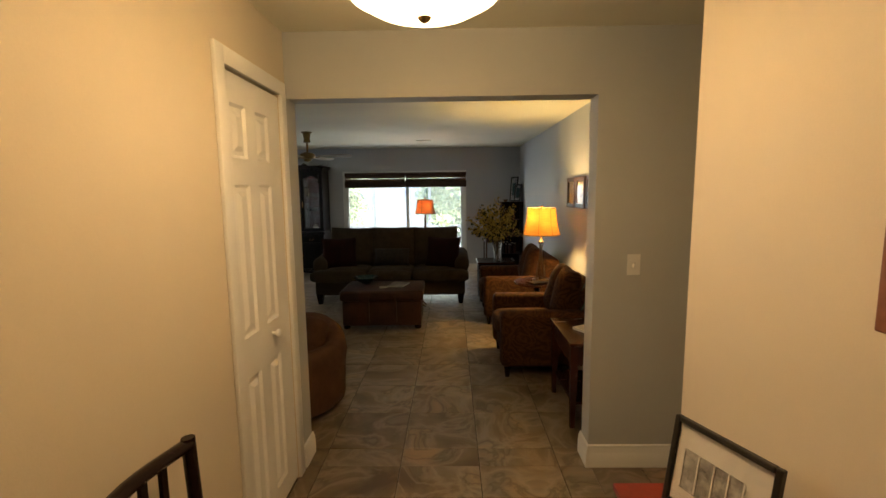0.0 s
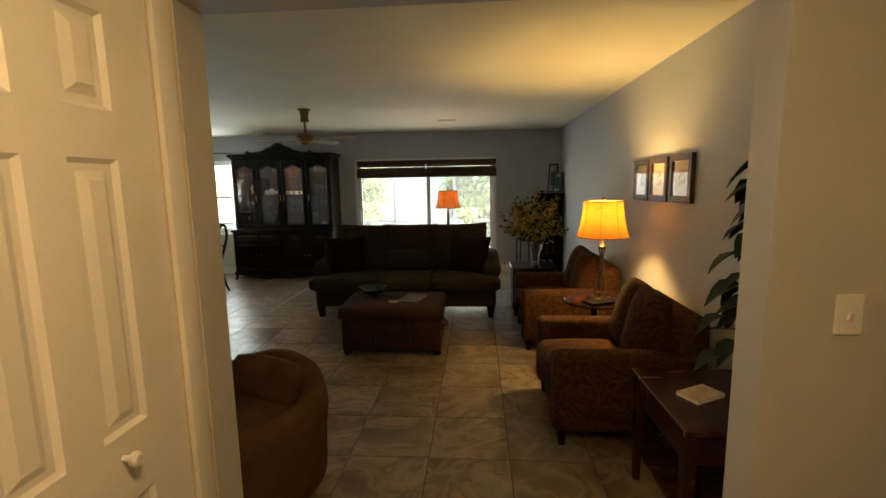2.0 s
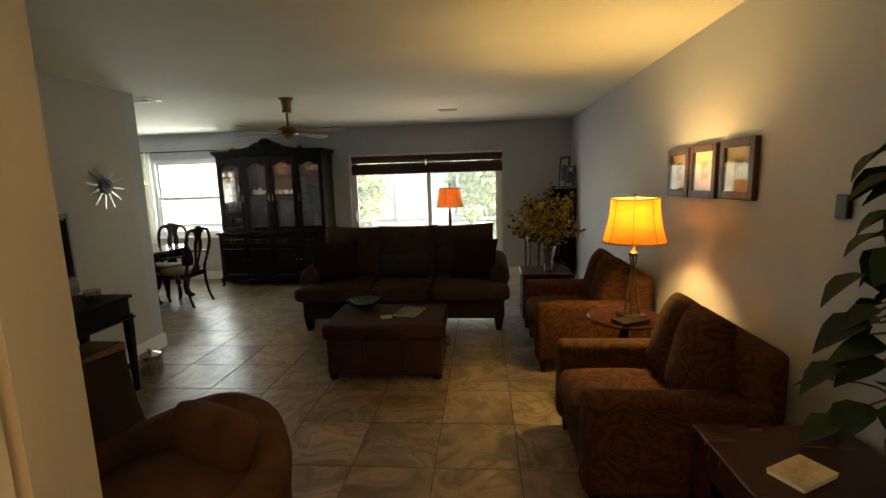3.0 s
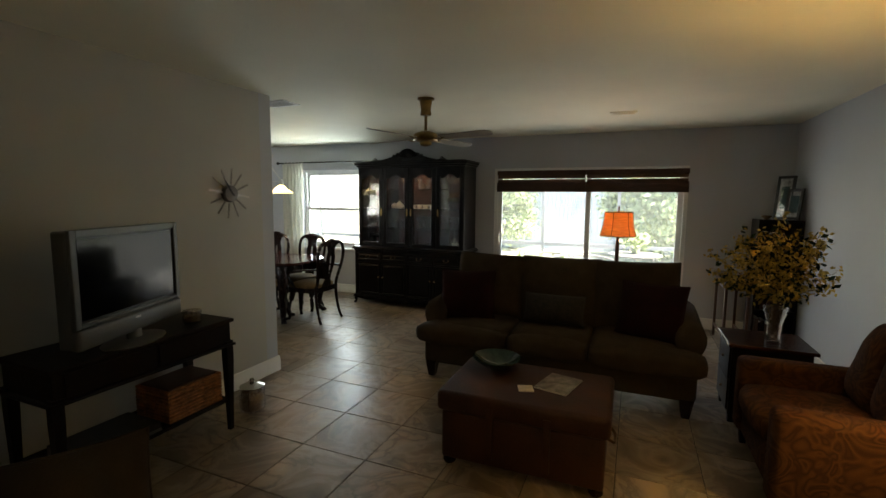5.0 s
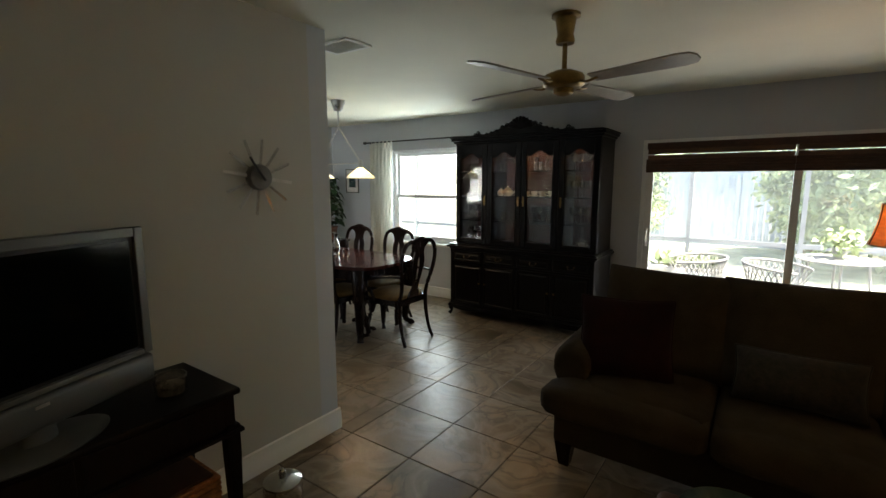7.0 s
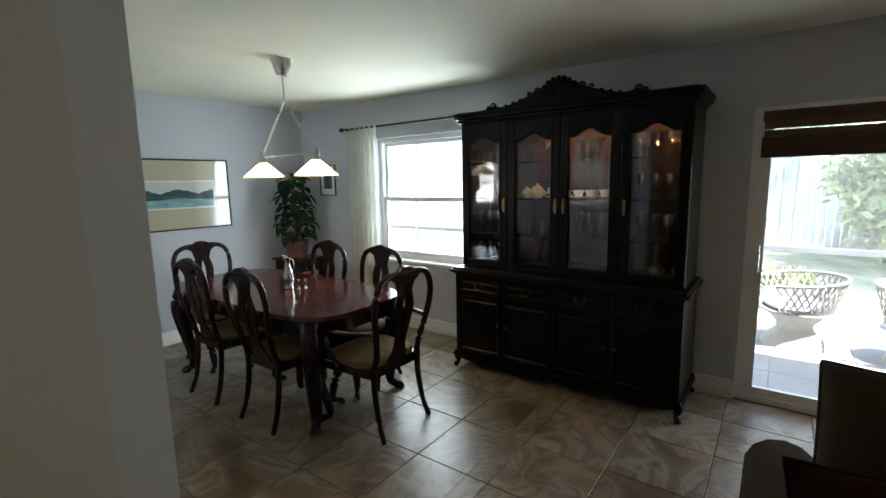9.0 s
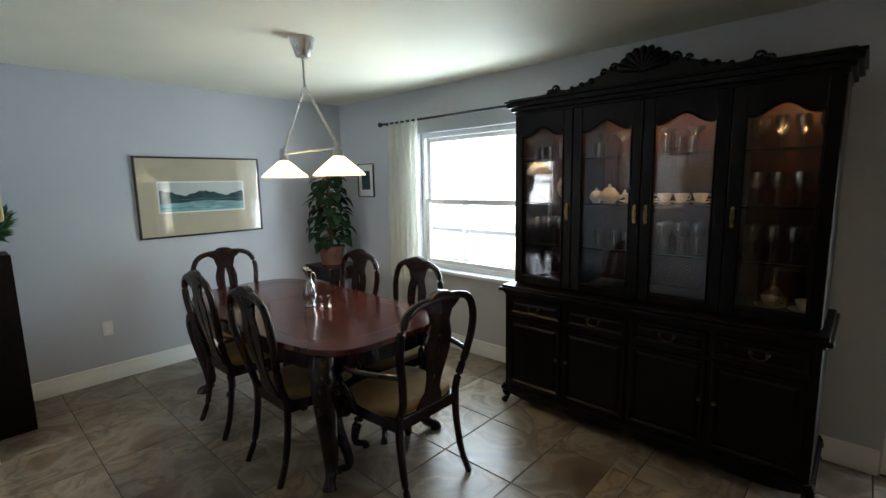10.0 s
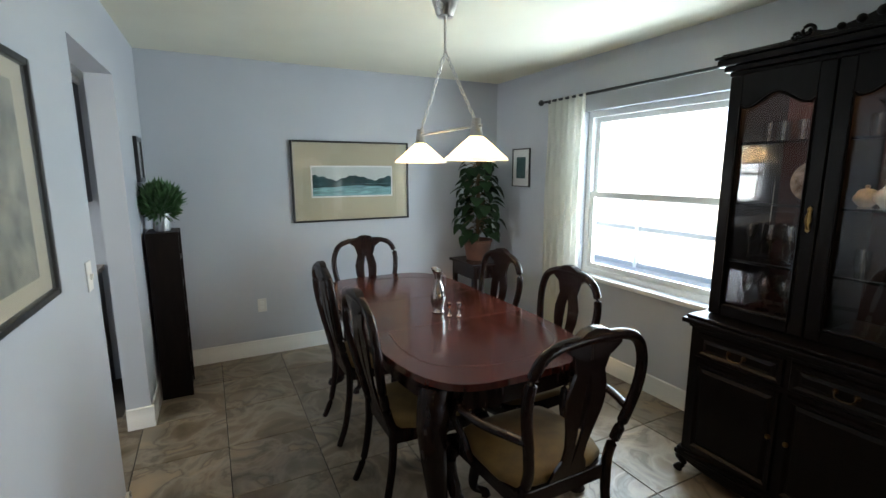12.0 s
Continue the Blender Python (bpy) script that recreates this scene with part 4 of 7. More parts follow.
# dark armchair against the hall wall, seen from above
hall_chair = thing("hall_armchair", "dark wooden armchair with an open back", "chair", pose(-0.375, 1.13, 0, 0, 0, -90) @ Matrix.Diagonal((1.0, 1.0, 0.98, 1.0)))
for sx in (-1, 1):
    bm = bmesh.new()
    tube(bm, curve([(sx * 0.22, 0.02, 0), (sx * 0.22, 0.02, 0.45), (sx * 0.225, 0.0, 0.92)], 5), 0.02, 8)
    part("post", bm, DARKWOOD, hall_chair, smooth=60)
    bm = bmesh.new()
    tube(bm, [(sx * 0.24, 0.36, 0), (sx * 0.24, 0.36, 0.64)], 0.02, 8)
    part("leg", bm, DARKWOOD, hall_chair, smooth=60)
    bm = bmesh.new()
    tube(bm, curve([(sx * 0.225, 0.01, 0.66), (sx * 0.26, 0.2, 0.665), (sx * 0.25, 0.40, 0.65)], 5), 0.022, 8, flat=0.7)
    part("armrest", bm, DARKWOOD, hall_chair, smooth=60)
for z in (0.90, 0.56):
    bm = bmesh.new()
    tube(bm, curve([(-0.225, 0.0, z), (0, -0.02, z + 0.015), (0.225, 0.0, z)], 5), 0.024, 8, flat=0.7)
    part("rail", bm, DARKWOOD, hall_chair, smooth=60)
for x in (-0.12, -0.04, 0.04, 0.12):
    part("slat", boxed(x - 0.014, x + 0.014, -0.018, -0.006, 0.56, 0.90, 0.003), DARKWOOD, hall_chair)
bm = bmesh.new()
pillow(bm, 0.46, 0.44, 0.09, pose(0, 0.2, 0.46), 10)
part("seat", bm, GOLDCLOTH, hall_chair, "padded seat", 60)
bm = bmesh.new()
box(bm, -0.23, 0.23, 0.0, 0.40, 0.38, 0.43, 0.005)
part("seat_frame", bm, DARKWOOD, hall_chair)

# ---- living room ----
def soft(bm, x0, x1, y0, y1, z0, z1, power=5.0, crown=0.12, m=None):
    t = Matrix.Translation(((x0 + x1) / 2, (y0 + y1) / 2, (z0 + z1) / 2))
    return pillow(bm, x1 - x0, y1 - y0, z1 - z0, t if m is None else m @ t, 12, power, crown)


def knife(bm, w, h, thick, m=None, n=14, full=0.42, pinch=0.06):
    """A knife-edge cushion: square, with pointed corners and slightly drawn-in sides."""
    grid = {}
    for side in (1, -1):
        for i in range(n + 1):
            for j in range(n + 1):
                u, v = math.sin(math.pi * (i / n - 0.5)), math.sin(math.pi * (j / n - 0.5))
                rim = i in (0, n) or j in (0, n)
                if rim and side == -1:
                    grid[side, i, j] = grid[1, i, j]
                    continue
                x, y = w / 2 * u * (1 - pinch * (1 - v * v) * u * u), h / 2 * v * (1 - pinch * (1 - u * u) * v * v)
                z = side * thick / 2 * max(0.0, (1 - u * u) * (1 - v * v)) ** full
                if not rim:
                    z += 0.012 * noise.noise(Vector((x * 7 + w * 31, y * 7, side * 3.0)))
                grid[side, i, j] = bm.verts.new((x, y, z) if m is None else m @ Vector((x, y, z)))
        for i in range(n):
            for j in range(n):
                bm.faces.new((grid[side, i, j], grid[side, i + 1, j], grid[side, i + 1, j + 1], grid[side, i, j + 1]))
    ring = [grid[1, i, 0].co for i in range(n)] + [grid[1, n, j].co for j in range(n)] + [grid[1, n - i, n].co for i in range(n)] + [grid[1, 0, n - j].co for j in range(n)]
    return [p.copy() for p in ring]


# three-seat sofa: faces -y
sofa = thing("sofa", "brown chenille three-seat sofa with rolled arms", "sofa", pose(-0.485, 6.44, 0) @ Matrix.Diagonal((1.025, 1.0, 1.0, 1.0)))
bm = bmesh.new()
box(bm, -1.045, 1.045, 0.05, 0.90, 0.13, 0.345, 0.03, 3)
part("base", bm, SOFACLOTH, sofa, smooth=50)
bm = bmesh.new()
box(bm, -0.92, 0.92, 0.70, 0.95, 0.30, 0.88, 0.06, 3)
part("back_frame", bm, SOFACLOTH, sofa, smooth=50)
for sx in (-1, 1):
    bm = bmesh.new()
    # rolled arm: a fat scroll over an upright side, set back behind the seat front
    prof = [(0.87, 0.14), (1.05, 0.14), (1.05, 0.40)] + [(1.005 + 0.105 * math.cos(a), 0.55 + 0.115 * math.sin(a)) for a in [radians(-35 + 25 * k) for k in range(11)]] + [(0.90, 0.44), (0.87, 0.40)]
    rings = []
    for y, grow, lift in ((0.17, 0.80, -0.02), (0.185, 0.93, -0.008), (0.22, 1.0, 0.0), (0.55, 1.0, 0.02), (0.90, 1.0, 0.05), (0.93, 0.9, 0.045)):
        rings.append([bm.verts.new((sx * (0.97 + (px - 0.97) * grow), y, max(0.14, 0.40 + (pz - 0.40) * grow + lift * (pz > 0.3)))) for px, pz in prof])
    n = len(prof)
    bm.faces.new(rings[0]), bm.faces.new(list(reversed(rings[-1])))
    for a, b in zip(rings, rings[1:]):
        for i in range(n):
            bm.faces.new((a[i], a[(i + 1) % n], b[(i + 1) % n], b[i]))
    part("arm", bm, SOFACLOTH, sofa, smooth=70)
for i in range(3):
    x0 = -0.93 + i * 0.62
    bm = bmesh.new()
    soft(bm, x0 - (0.165 if i == 0 else -0.004), x0 + 0.62 + (0.165 if i == 2 else -0.004), -0.07, 0.20, 0.325, 0.50, 6.0, 0.16)
    soft(bm, x0 + 0.004, x0 + 0.616, 0.0, 0.66, 0.34, 0.51, 7.0, 0.1)
    part("seat_cushion", bm, SOFACLOTH, sofa, smooth=80)
    bm = bmesh.new()
    rim = knife(bm, 0.675, 0.60, 0.30, pose(x0 + 0.31, 0.66, 0.755, 78 + (i - 1) * 2, (1 - i) * 1.5, 0), 16, 0.24, 0.03)
    tube(bm, rim, 0.006, 6, closed=True)
    part("back_cushion", bm, SOFACLOTH, sofa, smooth=80)
for x, y in ((-0.985, 0.10), (0.985, 0.10), (-0.985, 0.86), (0.985, 0.86)):
    bm = bmesh.new()
    lathe(bm, ((0.036, 0), (0.042, 0.02), (0.066, 0.14), (0.066, 0.15)), 4, pose(x, y, 0, 0, 0, 45))
    part("foot", bm, DARKWOOD, sofa, "dark tapered wooden foot")


def throw_pillow(name, label, m, w, h, mat):
    ob = thing(name, label, "pillow", m, "sofa pillows")
    bm = bmesh.new()
    rim = knife(bm, w, h, 0.19)
    part("cover", bm, mat, ob, smooth=80)
    bm = bmesh.new()
    tube(bm, rim, 0.006, 6, closed=True)
    part("piping", bm, mat, ob, smooth=80)


throw_pillow("throw_pillow", "dark red square pillow leaning in the sofa corner", pose(-1.27, 6.82, 0.70, 68, 0, 14), 0.50, 0.46, REDCLOTH)
throw_pillow("throw_pillow", "dark red square pillow leaning in the sofa corner", pose(0.27, 6.82, 0.70, 68, 0, -16), 0.50, 0.46, REDCLOTH)
throw_pillow("lumbar_pillow", "dark dotted lumbar pillow in the middle of the sofa", pose(-0.49, 6.84, 0.635, 66, 0, 0), 0.52, 0.26, LUMBAR)

# trunk table
trunk = thing("trunk_table", "brown leather-covered storage trunk used as a coffee table", "coffee table", pose(-0.43, 5.605, 0, 0, 0, 1.0))
part("body", boxed(-0.46, 0.46, -0.30, 0.30, 0.04, 0.335, 0.02, 3), LEATHER, trunk, smooth=40)
part("lid", boxed(-0.485, 0.485, -0.325, 0.325, 0.337, 0.46, 0.03, 3), LEATHER, trunk, smooth=40)
for x in (-0.42, 0.42):
    for y in (-0.26, 0.26):
        bm = bmesh.new()
        lathe(bm, ((0.03, 0), (0.04, 0.015), (0.036, 0.045)), 14, pose(x, y, 0))
        part("foot", bm, DARKWOOD, trunk, smooth=40)
for s in (-1, 1):
    bm = bmesh.new()
    tube(bm, curve([(s * 0.465, -0.09, 0.24), (s * 0.50, -0.06, 0.21), (s * 0.505, 0, 0.20), (s * 0.50, 0.06, 0.21), (s * 0.465, 0.09, 0.24)], 5), 0.009, 8)
    part("handle", bm, BRONZE, trunk, "dark metal side handle", 60)
for x in (-0.16, 0.16):
    part("strap", boxed(x - 0.018, x + 0.018, -0.331, -0.298, 0.09, 0.40, 0.003), LEATHER, trunk)
bowl = thing("ceramic_bowl", "wide dark teal glazed bowl on the trunk", "bowl", pose(-0.68, 5.75, 0.46))
bm = bmesh.new()
lathe(bm, ((0.045, 0), (0.05, 0.008), (0.09, 0.025), (0.135, 0.058), (0.158, 0.078), (0.157, 0.083), (0.13, 0.064), (0.085, 0.034), (0.03, 0.018)), 40)
part("basin", bm, TEAL, bowl, smooth=60)
magazine = thing("magazine", "glossy magazine lying on the trunk", "magazine", pose(-0.26, 5.645, 0.46, 0, 0, -14))
part("pages", boxed(-0.10, 0.10, -0.135, 0.135, 0, 0.008, 0.002), PAPER, magazine)
part("cover", boxed(-0.10, 0.10, -0.135, 0.135, 0.0085, 0.0095), material("magazine_print", (0.10, 0.11, 0.10), 0.3, vary=0.8, scale=16, fine=40, bump=0.0, second=(0.38, 0.35, 0.31)), magazine, "printed cover in greens and greys")
coaster = thing("coaster", "small pale coaster on the trunk", "coaster", pose(-0.43, 5.50, 0.46, 0, 0, 20))
part("disc", boxed(-0.045, 0.045, -0.045, 0.045, 0, 0.006, 0.002), CHINA, coaster)


# paisley armchairs: local front is -x
def armchair(m, deep, wide, label):
    ob = thing("armchair", label, "armchair", m, "paisley armchairs")
    w = wide / 2
    bm = bmesh.new()
    box(bm, 0.03, deep - 0.05, -w + 0.05, w - 0.05, 0.10, 0.33, 0.02, 2)
    part("base", bm, PAISLEY, ob, smooth=50)
    for s in (-1, 1):
        bm = bmesh.new()
        y0, y1 = sorted((s * (w - 0.16), s * w))
        box(bm, 0.0, deep - 0.06, y0, y1, 0.10, 0.58, 0.045, 4)
        part("arm", bm, PAISLEY, ob, smooth=60)
    bm = bmesh.new()
    soft(bm, -0.03, deep - 0.26, -w + 0.165, w - 0.165, 0.31, 0.475, 5, 0.12)
    part("seat_cushion", bm, PAISLEY, ob, smooth=80)
    bm = bmesh.new()
    box(bm, deep - 0.20, deep, -w + 0.03, w - 0.03, 0.12, 0.79, 0.05, 4)
    part("back", bm, PAISLEY, ob, smooth=60)
    for s in (-1, 1):
        bm = bmesh.new()
        q = (w - 0.15)
        knife(bm, 0.47, q + 0.03, 0.24, pose(deep - 0.27, s * q / 2, 0.665, s * 4, 103 + s * 2, 0), 14, 0.30, 0.03)
        part("back_pillow", bm, PAISLEY, ob, smooth=80)
    for x in (0.06, deep - 0.08):
        for s in (-1, 1):
            bm = bmesh.new()
            lathe(bm, ((0.024, 0), (0.038, 0.10), (0.038, 0.11)), 4, pose(x, s * (w - 0.07), 0, 0, 0, 45))
            part("foot", bm, DARKWOOD, ob, "dark tapered wooden foot")


armchair(pose(0.81, 4.275, 0, 0, 0, 0), 0.88, 0.85, "rust paisley chenille armchair beside the end table")
armchair(pose(0.78, 5.90, 0, 0, 0, 0), 0.90, 0.96, "rust paisley chenille armchair beside the flower stand")

# round lamp table
round_table = thing("round_side_table", "round red-brown pedestal table between the armchairs", "side table", pose(1.31, 4.955, 0.03))
bm = bmesh.new()
lathe(bm, ((0.02, 0.572), (0.225, 0.572), (0.242, 0.58), (0.242, 0.592), (0.232, 0.602), (0.222, 0.598), (0.02, 0.598)), 44)
part("tabletop", bm, DARKCHERRY, round_table, smooth=40)
bm = bmesh.new()
lathe(bm, ((0.05, 0.10), (0.055, 0.16), (0.03, 0.22), (0.026, 0.30), (0.045, 0.40), (0.03, 0.47), (0.035, 0.54), (0.09, 0.572)), 24)
part("column", bm, DARKWOOD, round_table, smooth=60)
for a in (90, 210, 330):
    bm = bmesh.new()
    tube(bm, curve([(0.03, 0, 0.14), (0.12, 0, 0.13), (0.18, 0, 0.03), (0.225, 0, -0.017)], 5), [0.024 - 0.0008 * i for i in range(16)], 8)
    part("leg", bm, DARKWOOD, round_table, m=pose(0, 0, 0, 0, 0, a), smooth=60)


def shade_skin(bm, r0, z0, r1, z1, seg=40, flare=0.012):
    prof = []
    for i in range(9):
        t = i / 8
        prof.append((r0 + (r1 - r0) * t - flare * math.sin(math.pi * t), z0 + (z1 - z0) * t))
    lathe(bm, prof + [(r - 0.002, z) for r, z in reversed(prof)], seg, close=False)


lamp_1 = thing("table_lamp", "bronze cage table lamp with a glowing mica drum shade", "table lamp", pose(1.345, 4.93, 0.632, 0, 0, 8) @ Matrix.Diagonal((0.92, 0.92, 0.955, 1.0)))
bm = bmesh.new()
box(bm, -0.078, 0.078, -0.078, 0.078, 0, 0.028, 0.005)
lathe(bm, ((0.062, 0.028), (0.06, 0.034), (0.03, 0.04), (0.015, 0.05)), 24)
part("foot", bm, BRONZE, lamp_1, smooth=50)
for a in range(0, 360, 60):
    bm = bmesh.new()
    tube(bm, curve([(0.055, 0, 0.02), (0.045, 0, 0.12), (0.022, 0, 0.26), (0.015, 0, 0.36), (0.028, 0, 0.44)], 5), 0.005, 6)
    part("rod", bm, BRONZE, lamp_1, m=pose(0, 0, 0, 0, 0, a), smooth=60)
bm = bmesh.new()
lathe(bm, ((0.03, 0.43), (0.035, 0.45), (0.012, 0.47), (0.010, 0.82), (0.014, 0.826), (0.012, 0.84), (0.004, 0.848)), 14)
part("stem", bm, BRONZE, lamp_1, smooth=50)
bm = bmesh.new()
shade_skin(bm, 0.212, 0.525, 0.158, 0.818)
ob = part("shade", bm, SHADE, lamp_1, "glowing amber mica shade", 60)
bm = bmesh.new()
for r, z in ((0.213, 0.527), (0.159, 0.816)):
    tube(bm, [(r * math.cos(a), r * math.sin(a), z) for a in [6.2832 * i / 44 for i in range(44)]], 0.004, 6, closed=True)
for k in range(8):
    a = math.pi * 2 * k / 8 + 0.3
    tube(bm, [((0.214 - 0.055 * t - 0.012 * math.sin(math.pi * t)) * math.cos(a), (0.214 - 0.055 * t - 0.012 * math.sin(math.pi * t)) * math.sin(a), 0.527 + 0.289 * t) for t in [i / 8 for i in range(9)]], 0.0016, 5)
part("shade_ribs", bm, BRONZE, lamp_1, "dark lacing of the shade", 60)
table_book = thing("book", "closed book lying beside the lamp", "book", pose(1.30, 4.81, 0.632, 0, 0, 25))
part("cover", boxed(-0.10, 0.10, -0.065, 0.065, 0, 0.022, 0.002), ESPRESSO, table_book)

# end table at the opening
end_table = thing("end_table", "dark cherry end table with tapered legs near the opening", "end table", pose(1.44, 3.335, 0))
part("tabletop", boxed(-0.27, 0.27, -0.31, 0.31, 0.575, 0.60, 0.006), DARKCHERRY, end_table)
part("apron", boxed(-0.245, 0.245, -0.285, 0.285, 0.44, 0.575, 0.003), DARKCHERRY, end_table)
part("drawer", boxed(-0.252, -0.240, -0.23, 0.23, 0.455, 0.56, 0.003), DARKCHERRY, end_table)
for sx in (-1, 1):
    for sy in (-1, 1):
        bm = bmesh.new()
        lathe(bm, ((0.022, 0), (0.034, 0.44), (0.034, 0.575)), 4, pose(sx * 0.235, sy * 0.275, 0, 0, 0, 45))
        part("leg", bm, DARKCHERRY, end_table)
part("shelf", boxed(-0.235, 0.235, -0.275, 0.275, 0.16, 0.18, 0.003), DARKCHERRY, end_table)
end_book = thing("book", "pale paperback lying on the end table", "book", pose(1.37, 3.33, 0.60, 0, 0, 28))
part("pages", boxed(-0.085, 0.085, -0.055, 0.055, 0.002, 0.016), PAPER, end_book)
part("cover", boxed(-0.087, 0.087, -0.057, 0.057, 0.0165, 0.019), material("pale_book_cover", (0.48, 0.42, 0.30), 0.5, vary=0.3, scale=14), end_book, "pale printed cover")


def heart_leaf(bm, base, tip_dir, size, normal):
    """A broad heart-shaped leaf, slightly folded and drooping."""
    d = Vector(tip_dir).normalized()
    s = d.cross(Vector(normal)).normalized()
    n = s.cross(d)
    rows = ((0.0, 0.05, 0), (0.10, 0.34, 0.02), (0.32, 0.46, 0.04), (0.58, 0.36, 0.0), (0.82, 0.17, -0.07), (1.0, 0.02, -0.14))
    prev = None
    for t, w, h in rows:
        c = Vector(base) + d * size * t + n * size * h
        cur = [bm.verts.new(c - s * size * w + n * size * w * 0.25), bm.verts.new(c), bm.verts.new(c + s * size * w + n * size * w * 0.25)]
        if prev:
            for k in (0, 1):
                bm.faces.new((prev[k], prev[k + 1], cur[k + 1], cur[k]))
        prev = cur


def pole_plant(name, label, m, height, reach, leaves, size, pot_r, pot_h, seed, lean=(0, 0)):
    ob = thing(name, label, "plant", m)
    g = random.Random(seed)
    bm = bmesh.new()
    lathe(bm, ((pot_r * 0.72, 0), (pot_r * 0.78, 0.01), (pot_r, pot_h), (pot_r * 1.06, pot_h + 0.004), (pot_r * 1.06, pot_h + 0.025), (pot_r * 0.9, pot_h + 0.02), (0.02, pot_h)), 24)
    part("pot", bm, TERRACOTTA, ob, smooth=50)
    bm = bmesh.new()
    tube(bm, curve([(0, 0, pot_h), (lean[0] * 0.4, lean[1] * 0.4, pot_h + height * 0.5), (lean[0], lean[1], pot_h + height)], 6), 0.017, 8)
    stems, blades = bm, bmesh.new()
    for i in range(leaves):
        t = (i + 0.5) / leaves
        z = pot_h + height * (0.06 + 0.94 * t)
        a = i * 2.4 + g.uniform(-0.4, 0.4)
        r = reach * g.uniform(0.35, 1.0) * (1.05 - 0.55 * t)
        p0 = Vector((lean[0] * t, lean[1] * t, z))
        p1 = p0 + Vector((r * math.cos(a), r * math.sin(a), g.uniform(0.0, 0.06)))
        tube(stems, curve([p0, p0.lerp(p1, 0.5) + Vector((0, 0, 0.04)), p1], 3), 0.0035, 5)
        out = Vector((math.cos(a + g.uniform(-0.5, 0.5)), math.sin(a + g.uniform(-0.5, 0.5)), g.uniform(-1.1, -0.25)))
        heart_leaf(blades, p1, out, size * g.uniform(0.75, 1.25), Vector((math.cos(a), math.sin(a), 0.9)))
    part("stem", stems, TWIG, ob, smooth=60)
    part("foliage", blades, LEAF, ob, smooth=60)
    return ob


pole_plant("climbing_houseplant", "dark green heart-leaved climbing plant on a pole, on the end table", pose(1.615, 3.21, 0.60), 0.88, 0.25, 96, 0.135, 0.085, 0.14, 21, (0.0, 0.02))

# three small pictures on the east wall
for y, z in ((5.26, 1.565), (4.90, 1.57), (4.52, 1.575)):
    p = framed("framed_print", "small sepia print in a wide dark brown frame", pose(EAST, y, z, 0, 0, -90), 0.335, 0.325, 0.045, BROWNFRAME, MATBOARD, (0.042, 0.055, 0, 0.005), plain(INKRUST), 0.03, group="prints over the armchairs")
box_switch = thing("thermostat", "small dark wall control near the opening", "thermostat", pose(EAST, 3.78, 1.42, 0, 0, -90))
part("cover", boxed(-0.03, 0.03, -0.02, 0, -0.045, 0.045, 0.004), BLACKPLASTIC, box_switch)

# flower stand, vase and yellow branches
flower_table = thing("flower_stand", "dark wood chest table holding a glass vase", "side table", pose(1.03, 6.80, 0))
part("tabletop", boxed(-0.26, 0.26, -0.24, 0.24, 0.555, 0.58, 0.006), DARKCHERRY, flower_table)
part("body", boxed(-0.235, 0.235, -0.215, 0.215, 0.06, 0.555, 0.004), ESPRESSO, flower_table)
for z0, z1 in ((0.085, 0.305), (0.315, 0.54)):
    d = part("drawer", boxed(-0.247, -0.233, -0.195, 0.195, z0, z1, 0.004), ESPRESSO, flower_table)
    bm = bmesh.new()
    lathe(bm, ((0.010, 0), (0.012, 0.008), (0.005, 0.018)), 12, pose(-0.245, 0, (z0 + z1) / 2, 0, -90, 0))
    part("knob", bm, BRONZE, d, smooth=50)
for sx in (-1, 1):
    for sy in (-1, 1):
        part("foot", boxed(sx * 0.205 - 0.025, sx * 0.205 + 0.025, sy * 0.185 - 0.025, sy * 0.185 + 0.025, 0, 0.06, 0.003), ESPRESSO, flower_table)
vase = thing("glass_vase", "tall flared clear glass vase", "vase", pose(1.06, 6.72, 0.58))
bm = bmesh.new()
lathe(bm, ((0.045, 0), (0.05, 0.01), (0.04, 0.05), (0.045, 0.14), (0.07, 0.24), (0.075, 0.26), (0.070, 0.258), (0.040, 0.14), (0.034, 0.05), (0.01, 0.03)), 22)
part("body", bm, CRYSTAL, vase, smooth=60)
flowers = thing("flower_branches", "spray of dusty yellow blossom branches in the vase", "flowers", pose(1.06, 6.72, 0.64))
g, bm, buds = random.Random(9), bmesh.new(), []
for i in range(34):
    a, r, h = g.uniform(0, 6.28), g.uniform(0.05, 0.36), g.uniform(0.42, 0.84)
    if i % 6 == 0:
        r, h = 0.42, g.uniform(0.45, 0.68)
    end = Vector((r * math.cos(a), r * math.sin(a), h - r * 0.25))
    line = curve([(0, 0, 0.0), (0.02 * math.cos(a), 0.02 * math.sin(a), 0.22), end * 0.62 + Vector((0, 0, 0.10)), end], 6)
    tube(bm, line, [0.004 - 0.00015 * k for k in range(len(line))], 5)
    for p in line[8:]:
        for _ in range(7):
            buds.append(tuple(p + Vector((g.gauss(0, 0.022), g.gauss(0, 0.022), g.gauss(0, 0.022)))))
part("stem", bm, TWIG, flowers)
leaf_cloud("blossom", buds, 0.022, YELLOWFLOWER, flowers, 3)
leaf_cloud("foliage", buds[::4], 0.030, LEAF, flowers, 4)

